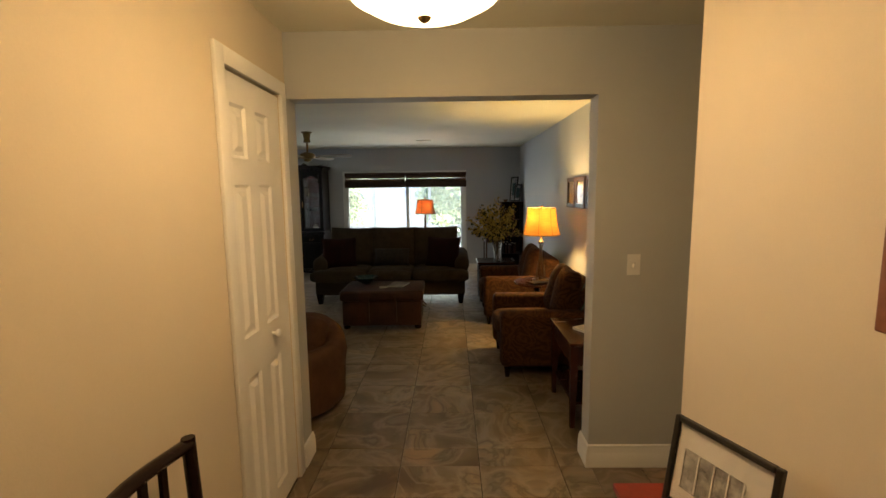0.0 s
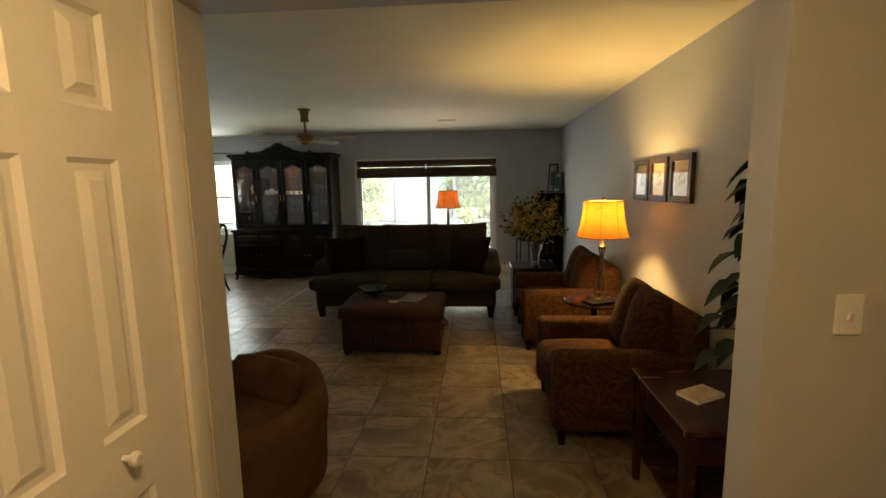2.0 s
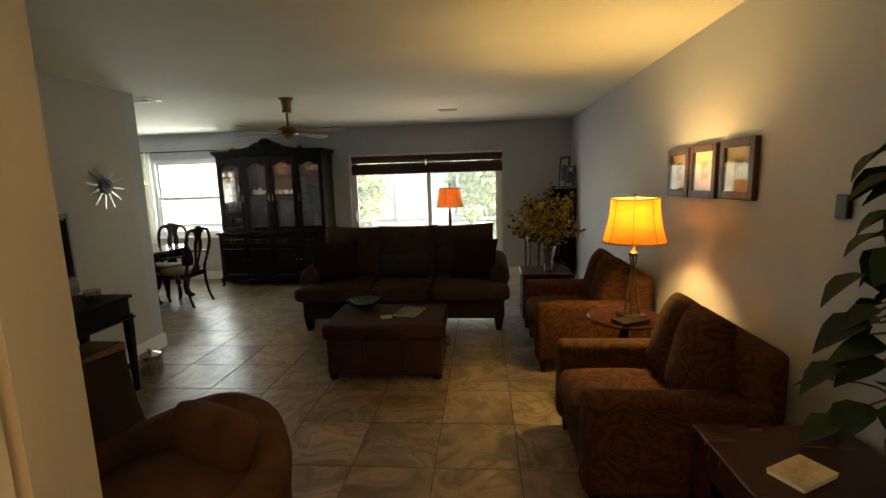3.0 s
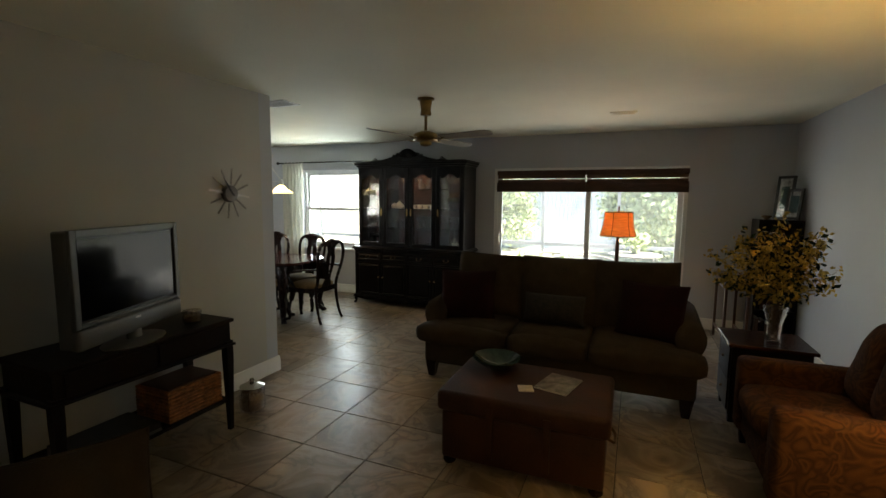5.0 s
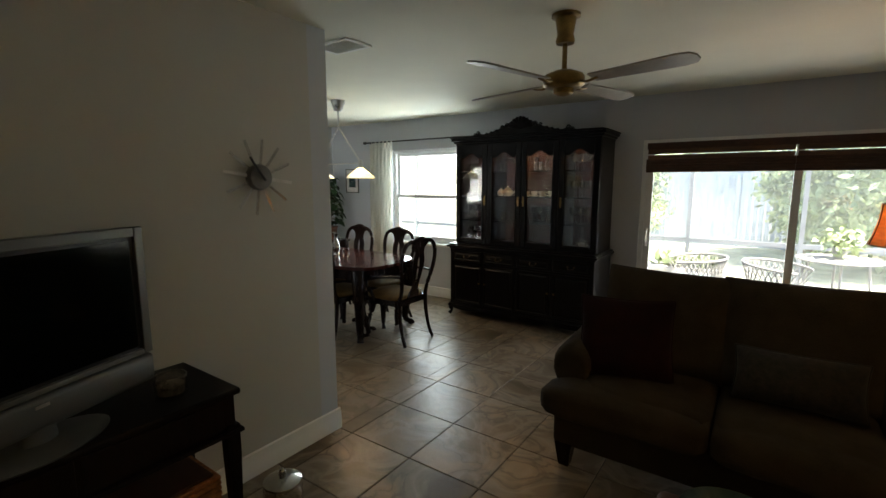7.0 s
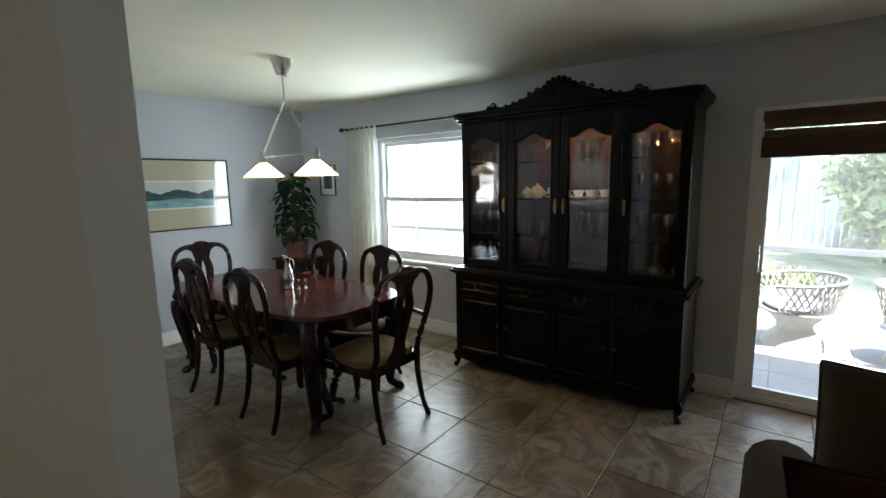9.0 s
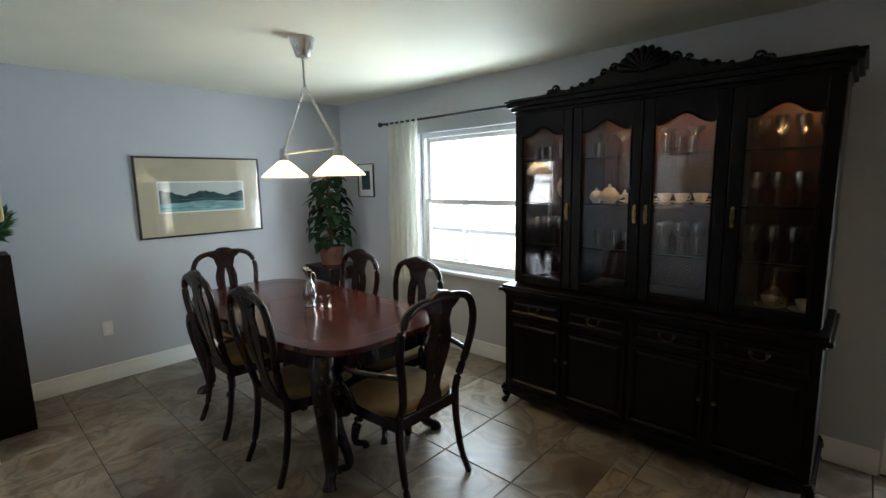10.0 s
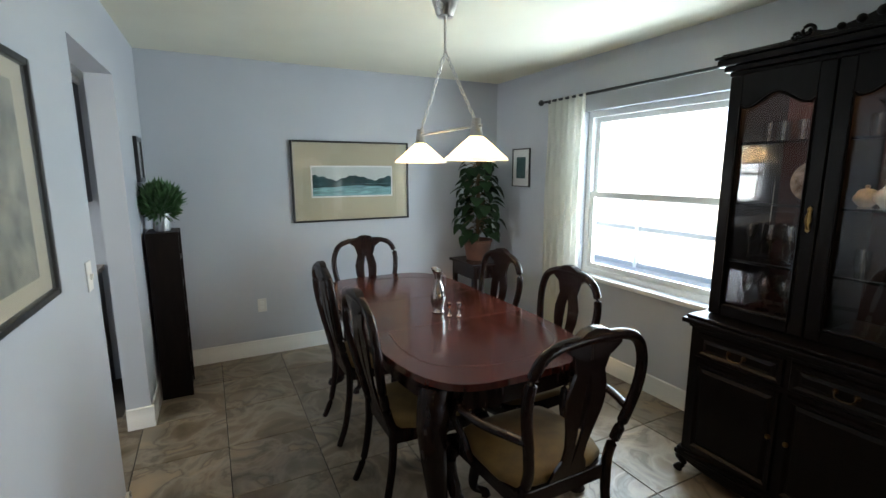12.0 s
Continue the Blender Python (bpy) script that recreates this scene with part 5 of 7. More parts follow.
# corner shelf with frames
shelf = thing("corner_shelf", "narrow dark wood shelf unit in the corner", "shelf", pose(1.545, 8.90, 0))
for sx in (-1, 1):
    part("side", boxed(sx * 0.19 - 0.011, sx * 0.19 + 0.011, -0.17, 0.17, 0, 1.38, 0.003), ESPRESSO, shelf)
for z in (0.06, 0.38, 0.70, 1.02, 1.36):
    part("shelf_board", boxed(-0.179, 0.179, -0.168, 0.168, z, z + 0.02), ESPRESSO, shelf)
part("back_panel", boxed(-0.179, 0.179, 0.15, 0.165, 0.08, 1.36), ESPRESSO, shelf)
g = random.Random(2)
for z in (0.08, 0.40, 0.72, 1.04):
    x = -0.16
    while x < 0.05:
        w, h = g.uniform(0.018, 0.04), g.uniform(0.15, 0.22)
        bk = thing("book", "dark-spined book standing on the corner shelf", "book", pose(1.545 + x, 8.86, z), group="books on the corner shelf")
        part("cover", boxed(0, w, -0.08, 0.07, 0, h, 0.002), g.choice((WALNUT, REDCLOTH, ESPRESSO, LEATHER)), bk)
        part("pages", boxed(0.003, w - 0.003, -0.076, 0.066, h - 0.004, h + 0.001), PAPER, bk)
        x += w + 0.002
framed("photo_frame", "tall dark photo frame leaning on the corner shelf", pose(1.61, 8.95, 1.38 + 0.235, -5, 0, -60), 0.22, 0.47, 0.03, BLACKFRAME, INKGREY, (0.05, 0.12, 0, 0), plain(INKGREEN))
framed("photo_frame", "dark photo frame leaning on the corner shelf", pose(1.665, 8.82, 1.38 + 0.165, -7, 0, -56), 0.18, 0.33, 0.03, BLACKFRAME, INKGREY, (0.05, 0.09, 0, 0), plain(INKGREEN))
candle = thing("candle_holder", "small dark candle bowl on the corner shelf", "candle holder", pose(1.42, 8.80, 1.38))
bm = bmesh.new()
lathe(bm, ((0.02, 0), (0.024, 0.008), (0.05, 0.03), (0.055, 0.045), (0.01, 0.035)), 18)
part("bowl", bm, BRONZE, candle, smooth=50)
stand_1 = thing("side_console", "small dark wood console table beside the corner shelf", "console table", pose(1.14, 8.70, 0))
part("tabletop", boxed(-0.14, 0.13, -0.34, 0.34, 0.745, 0.77, 0.005), WALNUT, stand_1)
part("apron", boxed(-0.12, 0.11, -0.32, 0.32, 0.655, 0.745, 0.003), WALNUT, stand_1)
d = part("drawer", boxed(-0.128, -0.118, -0.24, 0.24, 0.665, 0.738, 0.003), WALNUT, stand_1)
bm = bmesh.new()
lathe(bm, ((0.009, 0), (0.011, 0.008), (0.005, 0.018)), 12, pose(-0.126, 0, 0.70, 0, -90, 0))
part("knob", bm, BRONZE, d, smooth=50)
for sx in (-0.105, 0.095):
    for sy in (-0.305, 0.305):
        part("leg", boxed(sx - 0.013, sx + 0.013, sy - 0.013, sy + 0.013, 0, 0.655, 0.003), WALNUT, stand_1)
for sx in (-0.105, 0.095):
    part("stretcher", boxed(sx - 0.009, sx + 0.009, -0.292, 0.292, 0.13, 0.155), WALNUT, stand_1)

# floor lamp behind the sofa
lamp_2 = thing("floor_lamp", "dark wood floor lamp with a glowing rust shade", "floor lamp", pose(-0.03, 7.64, 0))
bm = bmesh.new()
lathe(bm, ((0.13, 0), (0.135, 0.012), (0.05, 0.03), (0.022, 0.05), (0.018, 0.4), (0.022, 0.8), (0.018, 1.15), (0.012, 1.20), (0.008, 1.49), (0.012, 1.50), (0.004, 1.52)), 18)
part("pole", bm, REDWOOD, lamp_2, smooth=50)
bm = bmesh.new()
shade_skin(bm, 0.168, 1.230, 0.128, 1.460, 36, 0.01)
part("shade", bm, SHADE2, lamp_2, "glowing rust-red shade", 60)
bm = bmesh.new()
for r, z in ((0.169, 1.231), (0.129, 1.459)):
    tube(bm, [(r * math.cos(a), r * math.sin(a), z) for a in [6.2832 * i / 40 for i in range(40)]], 0.0035, 6, closed=True)
for k in range(6):
    a = math.pi * 2 * k / 6 + 0.2
    tube(bm, [((0.170 - 0.040 * t - 0.01 * math.sin(math.pi * t)) * math.cos(a), (0.170 - 0.040 * t - 0.01 * math.sin(math.pi * t)) * math.sin(a), 1.231 + 0.228 * t) for t in [i / 8 for i in range(9)]], 0.0028, 5)
part("shade_ribs", bm, BRONZE, lamp_2, "dark trim of the shade", 60)

# television on its console
console = thing("tv_console", "dark wood console table with a low shelf and tapered legs", "console table", pose(-2.55, 4.60, 0))
part("tabletop", boxed(-0.235, 0.225, -0.53, 0.53, 0.745, 0.77, 0.008), ESPRESSO, console)
part("apron", boxed(-0.215, 0.205, -0.51, 0.51, 0.60, 0.745, 0.004), ESPRESSO, console)
part("drawer", boxed(0.205, 0.213, -0.46, -0.01, 0.615, 0.735, 0.003), ESPRESSO, console)
part("drawer", boxed(0.205, 0.213, 0.01, 0.46, 0.615, 0.735, 0.003), ESPRESSO, console)
part("moulding", boxed(-0.225, 0.228, -0.535, 0.535, 0.585, 0.603, 0.006), ESPRESSO, console)
for sx in (-0.195, 0.19):
    for sy in (-0.495, 0.495):
        bm = bmesh.new()
        lathe(bm, ((0.020, 0), (0.036, 0.5), (0.036, 0.62)), 4, pose(sx, sy, 0, 0, 0, 45))
        part("leg", bm, ESPRESSO, console)
part("shelf", boxed(-0.20, 0.195, -0.50, 0.50, 0.20, 0.22, 0.003), ESPRESSO, console)
basket = thing("storage_basket", "woven orange-brown basket on the console shelf", "basket", pose(-2.52, 4.86, 0.22))
bm = bmesh.new()
for k in range(9):
    box(bm, -0.15, 0.15, -0.19, 0.19, 0.004 + k * 0.022, 0.022 + k * 0.022, 0.006)
part("weave", bm, WICKER, basket)
part("lining", boxed(-0.13, 0.13, -0.17, 0.17, 0.195, 0.207, 0.004), WALNUT, basket)
player = thing("disc_player", "slim black and silver disc player on the console shelf", "disc player", pose(-2.50, 4.40, 0.22))
part("case", boxed(-0.15, 0.14, -0.21, 0.21, 0.006, 0.06, 0.004), BLACKPLASTIC, player)
part("front", boxed(0.14, 0.146, -0.21, 0.21, 0.008, 0.022), SILVERPLASTIC, player)
tv = thing("television", "silver-framed flat television, switched off", "television", pose(-2.435, 4.54, 0.77, 0, 0, 20))
part("case", boxed(-0.075, 0.0, -0.395, 0.395, 0.07, 0.64, 0.012), SILVERPLASTIC, tv)
bm = bmesh.new()
for y0, y1, z0, z1 in ((-0.395, -0.36, 0.17, 0.645), (0.36, 0.395, 0.17, 0.645), (-0.36, 0.36, 0.61, 0.645), (-0.36, 0.36, 0.17, 0.19)):
    box(bm, 0.0, 0.022, y0, y1, z0, z1, 0.004)
part("bezel", bm, SILVERPLASTIC, tv)
part("screen_surround", boxed(0.0, 0.008, -0.36, 0.36, 0.19, 0.61), BLACKPLASTIC, tv)
part("screen", boxed(0.008, 0.011, -0.345, 0.345, 0.203, 0.597), SCREEN, tv, "dark glossy screen")
bm = bmesh.new()
box(bm, -0.02, 0.03, -0.395, 0.395, 0.06, 0.168, 0.02, 3)
part("speaker_bar", bm, SILVERPLASTIC, tv, smooth=40)
part("badge", boxed(0.030, 0.032, -0.02, 0.02, 0.135, 0.145), STEEL, tv)
bm = bmesh.new()
lathe(bm, ((0.02, 0.0), (0.19, 0.0), (0.20, 0.008), (0.17, 0.018), (0.05, 0.025), (0.045, 0.08)), 32, Matrix.Diagonal((0.62, 1.0, 1.0, 1.0)))
part("stand", bm, SILVERPLASTIC, tv, smooth=50)
votive = thing("candle_glass", "amber glass candle holder on the console", "candle holder", pose(-2.48, 4.94, 0.77))
bm = bmesh.new()
lathe(bm, ((0.048, 0), (0.055, 0.006), (0.057, 0.08), (0.053, 0.08), (0.050, 0.012), (0.01, 0.010)), 22)
part("glass", bm, CRYSTAL, votive, smooth=50)
bm = bmesh.new()
lathe(bm, ((0.045, 0.012), (0.047, 0.045), (0.01, 0.047)), 20)
part("candle", bm, CANDY, votive, smooth=50)
jar = thing("cookie_jar", "lidded glass jar part filled, standing on the floor", "jar", pose(-2.44, 5.37, 0))
bm = bmesh.new()
lathe(bm, ((0.07, 0), (0.085, 0.012), (0.09, 0.04), (0.09, 0.15), (0.08, 0.175), (0.076, 0.172), (0.084, 0.145), (0.082, 0.03), (0.01, 0.015)), 26)
part("body", bm, CRYSTAL, jar, smooth=50)
bm = bmesh.new()
lathe(bm, ((0.078, 0.018), (0.080, 0.10), (0.06, 0.115), (0.01, 0.118)), 22)
part("contents", bm, CANDY, jar, smooth=50)
bm = bmesh.new()
lathe(bm, ((0.088, 0.176), (0.088, 0.186), (0.05, 0.205), (0.015, 0.212), (0.02, 0.228), (0.012, 0.242), (0.003, 0.245)), 24)
part("lid", bm, PEWTER, jar, "domed metal lid with a knob", 50)

# sunburst clock
clock = thing("wall_clock", "sunburst wall clock with a grey hub and clear rays", "clock", pose(TVX, 5.585, 1.60, 0, 0, 90))
bm = bmesh.new()
lathe(bm, ((0.066, 0.0), (0.068, 0.025), (0.060, 0.04), (0.01, 0.046)), 30, pose(0, 0, 0, 90))
part("hub", bm, material("clock_face_wood", (0.10, 0.095, 0.09), 0.3, vary=0.3), clock, smooth=40)
for k in range(12):
    bm = bmesh.new()
    box(bm, 0.07, 0.195, -0.022, -0.019, -0.008, 0.008, 0.001)
    part("ray", bm, CRYSTAL if k % 6 else STEEL, clock, m=pose(0, 0, 0, 0, 30 * k + 8, 0))
for ang, l in ((35, 0.12), (40, 0.05)):
    bm = bmesh.new()
    box(bm, -0.005, 0.005, -0.056, -0.052, -0.02, l)
    part("clock_hand", bm, BLACKPLASTIC, clock, m=pose(0, 0, 0, 0, -ang, 0))

# barrel chair by the opening
tub = thing("barrel_chair", "tan-brown suede barrel chair with a rounded back", "armchair", pose(-0.92, 3.45, 0, 0, 0, -112) @ Matrix.Diagonal((0.96, 0.96, 0.98, 1.0)))
bm = bmesh.new()
n, rows = 40, []
for i in range(n + 1):
    a = math.radians(-140 + 280 * i / n) + math.pi
    near = min(1.0, abs(i / n - 0.5) / 0.24)
    lift = 0.51 + 0.10 * (0.5 + 0.5 * math.cos(math.pi * near)) ** 0.7
    ring = []
    for d, h in ((0.50, 0.05), (0.51, 0.28), (0.525, lift - 0.12), (0.51, lift - 0.04), (0.46, lift), (0.40, lift - 0.01), (0.36, lift - 0.08), (0.35, 0.36), (0.35, 0.05)):
        ring.append(bm.verts.new((d * math.cos(a), d * math.sin(a), h)))
    rows.append(ring)
for a, b in zip(rows, rows[1:]):
    for k in range(len(a) - 1):
        bm.faces.new((a[k], a[k + 1], b[k + 1], b[k]))
bm.faces.new(rows[0]), bm.faces.new(list(reversed(rows[-1])))
part("barrel", bm, TANCLOTH, tub, smooth=70)
bm = bmesh.new()
soft(bm, -0.33, 0.44, -0.33, 0.33, 0.26, 0.44, 3.4, 0.12)
part("seat_cushion", bm, TANCLOTH, tub, smooth=80)
bm = bmesh.new()
lathe(bm, ((0.26, 0.0), (0.27, 0.03), (0.355, 0.05), (0.355, 0.28), (0.05, 0.28)), 32)
part("base", bm, TANCLOTH, tub, smooth=50)
bm = bmesh.new()
pillow(bm, 0.26, 0.52, 0.18, pose(-0.26, 0, 0.50, 0, 72, 0), 12, 4.5, 0.5)
part("back_cushion", bm, TANCLOTH, tub, smooth=80)

chair_pillow = thing("throw_pillow", "plump tan-grey square pillow leaning in the barrel chair", "pillow", pose(-1.38, 3.66, 0.61, 66, 0, 62))
bm = bmesh.new()
rim = knife(bm, 0.40, 0.42, 0.15)
# the darker sofa cloth carries the shade that falls on this pillow
part("cover", bm, SOFACLOTH, chair_pillow, smooth=80)
bm = bmesh.new()
tube(bm, rim, 0.006, 6, closed=True)
part("piping", bm, SOFACLOTH, chair_pillow, smooth=80)

# ceiling fan
fan = thing("ceiling_fan", "brass ceiling fan with four pale blades, at rest", "ceiling fan", pose(-1.615, 6.63, 0))
bm = bmesh.new()
lathe(bm, ((0.075, H), (0.075, H - 0.012), (0.055, H - 0.02), (0.042, H - 0.10), (0.05, H - 0.13), (0.045, H - 0.145), (0.01, H - 0.145)), 24)
part("canopy", bm, AGEDBRASS, fan, smooth=50)
bm = bmesh.new()
tube(bm, [(0, 0, H - 0.14), (0, 0, 2.16)], 0.013, 10)
part("down_rod", bm, AGEDBRASS, fan, smooth=60)
bm = bmesh.new()
lathe(bm, ((0.02, 2.165), (0.05, 2.16), (0.098, 2.14), (0.108, 2.125), (0.108, 2.09), (0.095, 2.075), (0.055, 2.068), (0.052, 2.045), (0.035, 2.035), (0.01, 2.03)), 30)
part("motor", bm, AGEDBRASS, fan, smooth=50)
for k in range(4):
    a = -15 + 90 * k
    bm = bmesh.new()
    tube(bm, curve([(0.09, 0, 2.10), (0.14, 0, 2.085), (0.20, 0, 2.095)], 4), 0.014, 8, flat=0.4)
    arm_ = part("blade_arm", bm, AGEDBRASS, fan, m=pose(0, 0, 0, 0, 0, a), smooth=60)
    bm = bmesh.new()
    slab(bm, [(0.17, -0.045), (0.60, -0.062), (0.655, -0.05), (0.675, -0.02), (0.675, 0.02), (0.655, 0.05), (0.60, 0.062), (0.17, 0.045)], -0.004, 0.004, pose(0, 0, 2.10, -11, 0, 0))
    part("blade", bm, BLADE, fan, m=pose(0, 0, 0, 0, 0, a))


def vent(name, label, x, y, w, d, mat=WHITE):
    ob = thing(name, label, "ceiling vent", pose(x, y, H))
    bm = bmesh.new()
    for x0, x1, y0, y1 in ((-w / 2, w / 2, -d / 2, -d / 2 + 0.025), (-w / 2, w / 2, d / 2 - 0.025, d / 2), (-w / 2, -w / 2 + 0.025, -d / 2 + 0.025, d / 2 - 0.025), (w / 2 - 0.025, w / 2, -d / 2 + 0.025, d / 2 - 0.025)):
        box(bm, x0, x1, y0, y1, -0.012, -0.001, 0.002)
    part("frame", bm, mat, ob)
    n = int((d - 0.05) / 0.022)
    for k in range(n):
        y0 = -d / 2 + 0.03 + k * 0.022
        part("slat", boxed(-w / 2 + 0.025, w / 2 - 0.025, -0.008, 0.008, -0.0015, 0.0015, m=pose(0, y0 + 0.008, -0.010, 35)), mat, ob)
    return ob


vent("ceiling_vent", "white slatted air vent at the dining room corner", -2.98, 6.33, 0.32, 0.22)
vent("ceiling_vent", "slatted air vent painted like the living room ceiling", -0.04, 7.9, 0.25, 0.13, CEILING)
wall_box = thing("wall_chime", "cream plastic chime box beside the wall corner", "door chime", pose(-3.22, din(-3.22), 1.60, 0, 0, -SKEW))
part("cover", boxed(-0.11, 0.11, 0.0, 0.095, -0.085, 0.085, 0.006), CREAMPLASTIC, wall_box)
part("backing", boxed(-0.115, 0.115, 0.0005, 0.008, -0.09, 0.09), WHITEPLASTIC, wall_box)

# ---- dining room ----
TX, TY = -4.70, 7.665


def rounded(a, b, power=3.6, n=72):
    return [(a * math.copysign(abs(math.cos(t)) ** (2 / power), math.cos(t)), b * math.copysign(abs(math.sin(t)) ** (2 / power), math.sin(t))) for t in [2 * math.pi * i / n for i in range(n)]]


def cabriole(x, y, top, knee, foot, r):
    """The line of a curved leg from the frame down to its foot; it swells outwards along (x, y)."""
    ux, uy = math.copysign(1, x), math.copysign(1, y)
    def at(out, z):
        return (x + ux * out, y + uy * out, z)
    pts = curve([at(0, top), at(knee, top * 0.82), at(knee * 0.7, top * 0.6), at(-0.01, top * 0.28), at(-0.012, top * 0.1), at(foot, 0.028), at(foot * 1.2, 0.008)], 4)
    n = len(pts)
    rad = []
    for i in range(n):
        t = i / (n - 1)
        rad.append(r * (1.0 - 0.62 * min(1, t * 1.35)) if t < 0.8 else r * (0.40 + 0.5 * (t - 0.8)))
    return pts, rad


table = thing("dining_table", "oval-ended red mahogany dining table with dark cabriole legs", "dining table", pose(TX, TY, 0))
bm = bmesh.new()
slab(bm, rounded(0.985, 0.485, 4.2), 0.732, 0.762, None, 0.006)
part("tabletop", bm, TABLETOP, table, "polished red mahogany top", 35)
for x in (-0.26, 0.26):
    part("leaf_seam", boxed(x - 0.002, x + 0.002, -0.458, 0.458, 0.755, 0.7628), SEAM, table)
for s in (-1, 1):
    bm = bmesh.new()
    tube(bm, [(s * p.x, p.y, 0.7622) for p in curve([(0.30, -0.37, 0), (0.55, -0.385, 0), (0.74, -0.32, 0), (0.83, -0.16, 0), (0.85, 0, 0), (0.83, 0.16, 0), (0.74, 0.32, 0), (0.55, 0.385, 0), (0.30, 0.37, 0)], 5)], 0.0022, 6, flat=0.5)
    part("inlay_line", bm, SEAM, table, "dark inlaid border line")
bm = bmesh.new()
slab(bm, rounded(0.925, 0.43, 4.6), 0.625, 0.732)
part("apron", bm, DARKWOOD, table, smooth=35)
for sx in (-1, 1):
    for sy in (-1, 1):
        pts, rad = cabriole(sx * 0.82, sy * 0.365, 0.70, 0.035, 0.03, 0.076)
        bm = bmesh.new()
        tube(bm, pts, rad, 10)
        part("leg", bm, DARKWOOD, table, smooth=70)


def splat(bm, rows, y_of, thick=0.012):
    """A pierced back splat from rows of (height, hole half width, half width)."""
    for s in (-1, 1):
        prev = None
        for z, wi, wo in rows:
            y = y_of(z)
            cur = [bm.verts.new((s * wi, y - thick / 2, z)), bm.verts.new((s * wo, y - thick / 2, z)), bm.verts.new((s * wo, y + thick / 2, z)), bm.verts.new((s * wi, y + thick / 2, z))]
            if prev:
                for k in range(4):
                    bm.faces.new((prev[k], prev[(k + 1) % 4], cur[(k + 1) % 4], cur[k]))
            else:
                bm.faces.new(cur)
            prev = cur
        bm.faces.new(list(reversed(prev)))


def dining_chair(m, arms, label):
    """Queen Anne chair: local front is +y, the back at -y."""
    ob = thing("dining_chair", label, "chair", m, "chairs round the dining table")
    def back_y(z):
        t = (z - 0.44) / 0.6
        return -0.215 - 0.10 * t - 0.02 * math.sin(math.pi * t)
    w = 0.25 if arms else 0.215
    for s in (-1, 1):
        pts, rad = cabriole(s * (w - 0.015), 0.205, 0.42, 0.028, 0.026, 0.048)
        bm = bmesh.new()
        tube(bm, pts, rad, 9)
        part("front_leg", bm, DARKWOOD, ob, smooth=70)
        bm = bmesh.new()
        tube(bm, curve([(s * (w - 0.045), -0.215, 0.46), (s * (w - 0.045), -0.22, 0.30), (s * (w - 0.04), -0.25, 0.12), (s * (w - 0.03), -0.295, 0.0)], 5), [0.021 - 0.0003 * i for i in range(16)], 8)
        part("rear_leg", bm, DARKWOOD, ob, smooth=60)
    bm = bmesh.new()
    line = []
    for s, order in ((-1, 1), (1, -1)):
        side = [(s * (w - 0.045), 0.44), (s * (w - 0.055), 0.52), (s * (w - 0.03), 0.64), (s * (w + 0.002), 0.78), (s * (w + 0.004), 0.89), (s * (w - 0.03), 0.975), (s * (w - 0.095), 1.012)]
        line += side[::order]
        if s == -1:
            line += [(-0.06, 1.022), (0.06, 1.022)]
    tube(bm, curve([(x, back_y(z), z) for x, z in line], 5), 0.0205, 9)
    part("back_hoop", bm, DARKWOOD, ob, smooth=70)
    bm = bmesh.new()
    outline = [(-0.12, 0.995), (-0.075, 0.965), (-0.05, 0.955), (0.05, 0.955), (0.075, 0.965), (0.12, 0.995), (0.105, 1.03), (0.07, 1.035), (0.045, 1.055), (0.0, 1.063), (-0.045, 1.055), (-0.07, 1.035), (-0.105, 1.03)]
    y = back_y(1.0)
    slab(bm, outline, -0.017, 0.017, Matrix.Translation((0, y, 0)) @ Matrix.Rotation(radians(90), 4, "X"))
    part("crest", bm, DARKWOOD, ob, "carved shell crest", 30)
    bm = bmesh.new()
    splat(bm, [(0.45, 0.0, 0.088), (0.50, 0.0, 0.074), (0.54, 0.003, 0.050), (0.60, 0.008, 0.050), (0.68, 0.014, 0.066), (0.75, 0.018, 0.084), (0.82, 0.016, 0.088), (0.87, 0.006, 0.074), (0.90, 0.0, 0.064), (0.97, 0.0, 0.085)], back_y)
    part("splat", bm, DARKWOOD, ob, "pierced vase-shaped splat")
    bm = bmesh.new()
    slab(bm, [(-w, 0.235), (-w + 0.03, -0.22), (w - 0.03, -0.22), (w, 0.235)], 0.385, 0.445, None, 0.004)
    part("seat_frame", bm, DARKWOOD, ob)
    bm = bmesh.new()
    pillow(bm, 2 * w - 0.02, 0.44, 0.085, pose(0, 0.01, 0.462), 12, 4.5, 0.3)
    part("seat", bm, GOLDCLOTH, ob, "gold fabric seat pad", 80)
    for s in (-1, 1):
        bm = bmesh.new()
        tube(bm, curve([(s * w, 0.17, 0.40), (s * w * 0.6, 0.225, 0.385), (0, 0.235, 0.365)], 4), 0.014, 6)
        part("scroll", bm, DARKWOOD, ob, smooth=60)
    if arms:
        for s in (-1, 1):
            bm = bmesh.new()
            tube(bm, curve([(s * (w - 0.01), back_y(0.69), 0.69), (s * (w + 0.05), -0.12, 0.685), (s * (w + 0.06), 0.02, 0.675), (s * (w + 0.035), 0.10, 0.67)], 5), 0.019, 8, flat=0.75)
            tube(bm, curve([(s * (w + 0.04), 0.09, 0.67), (s * (w + 0.045), 0.13, 0.60), (s * (w + 0.01), 0.10, 0.50), (s * w, 0.06, 0.42)], 5), 0.016, 8)
            part("armrest", bm, DARKWOOD, ob, smooth=60)
    return ob


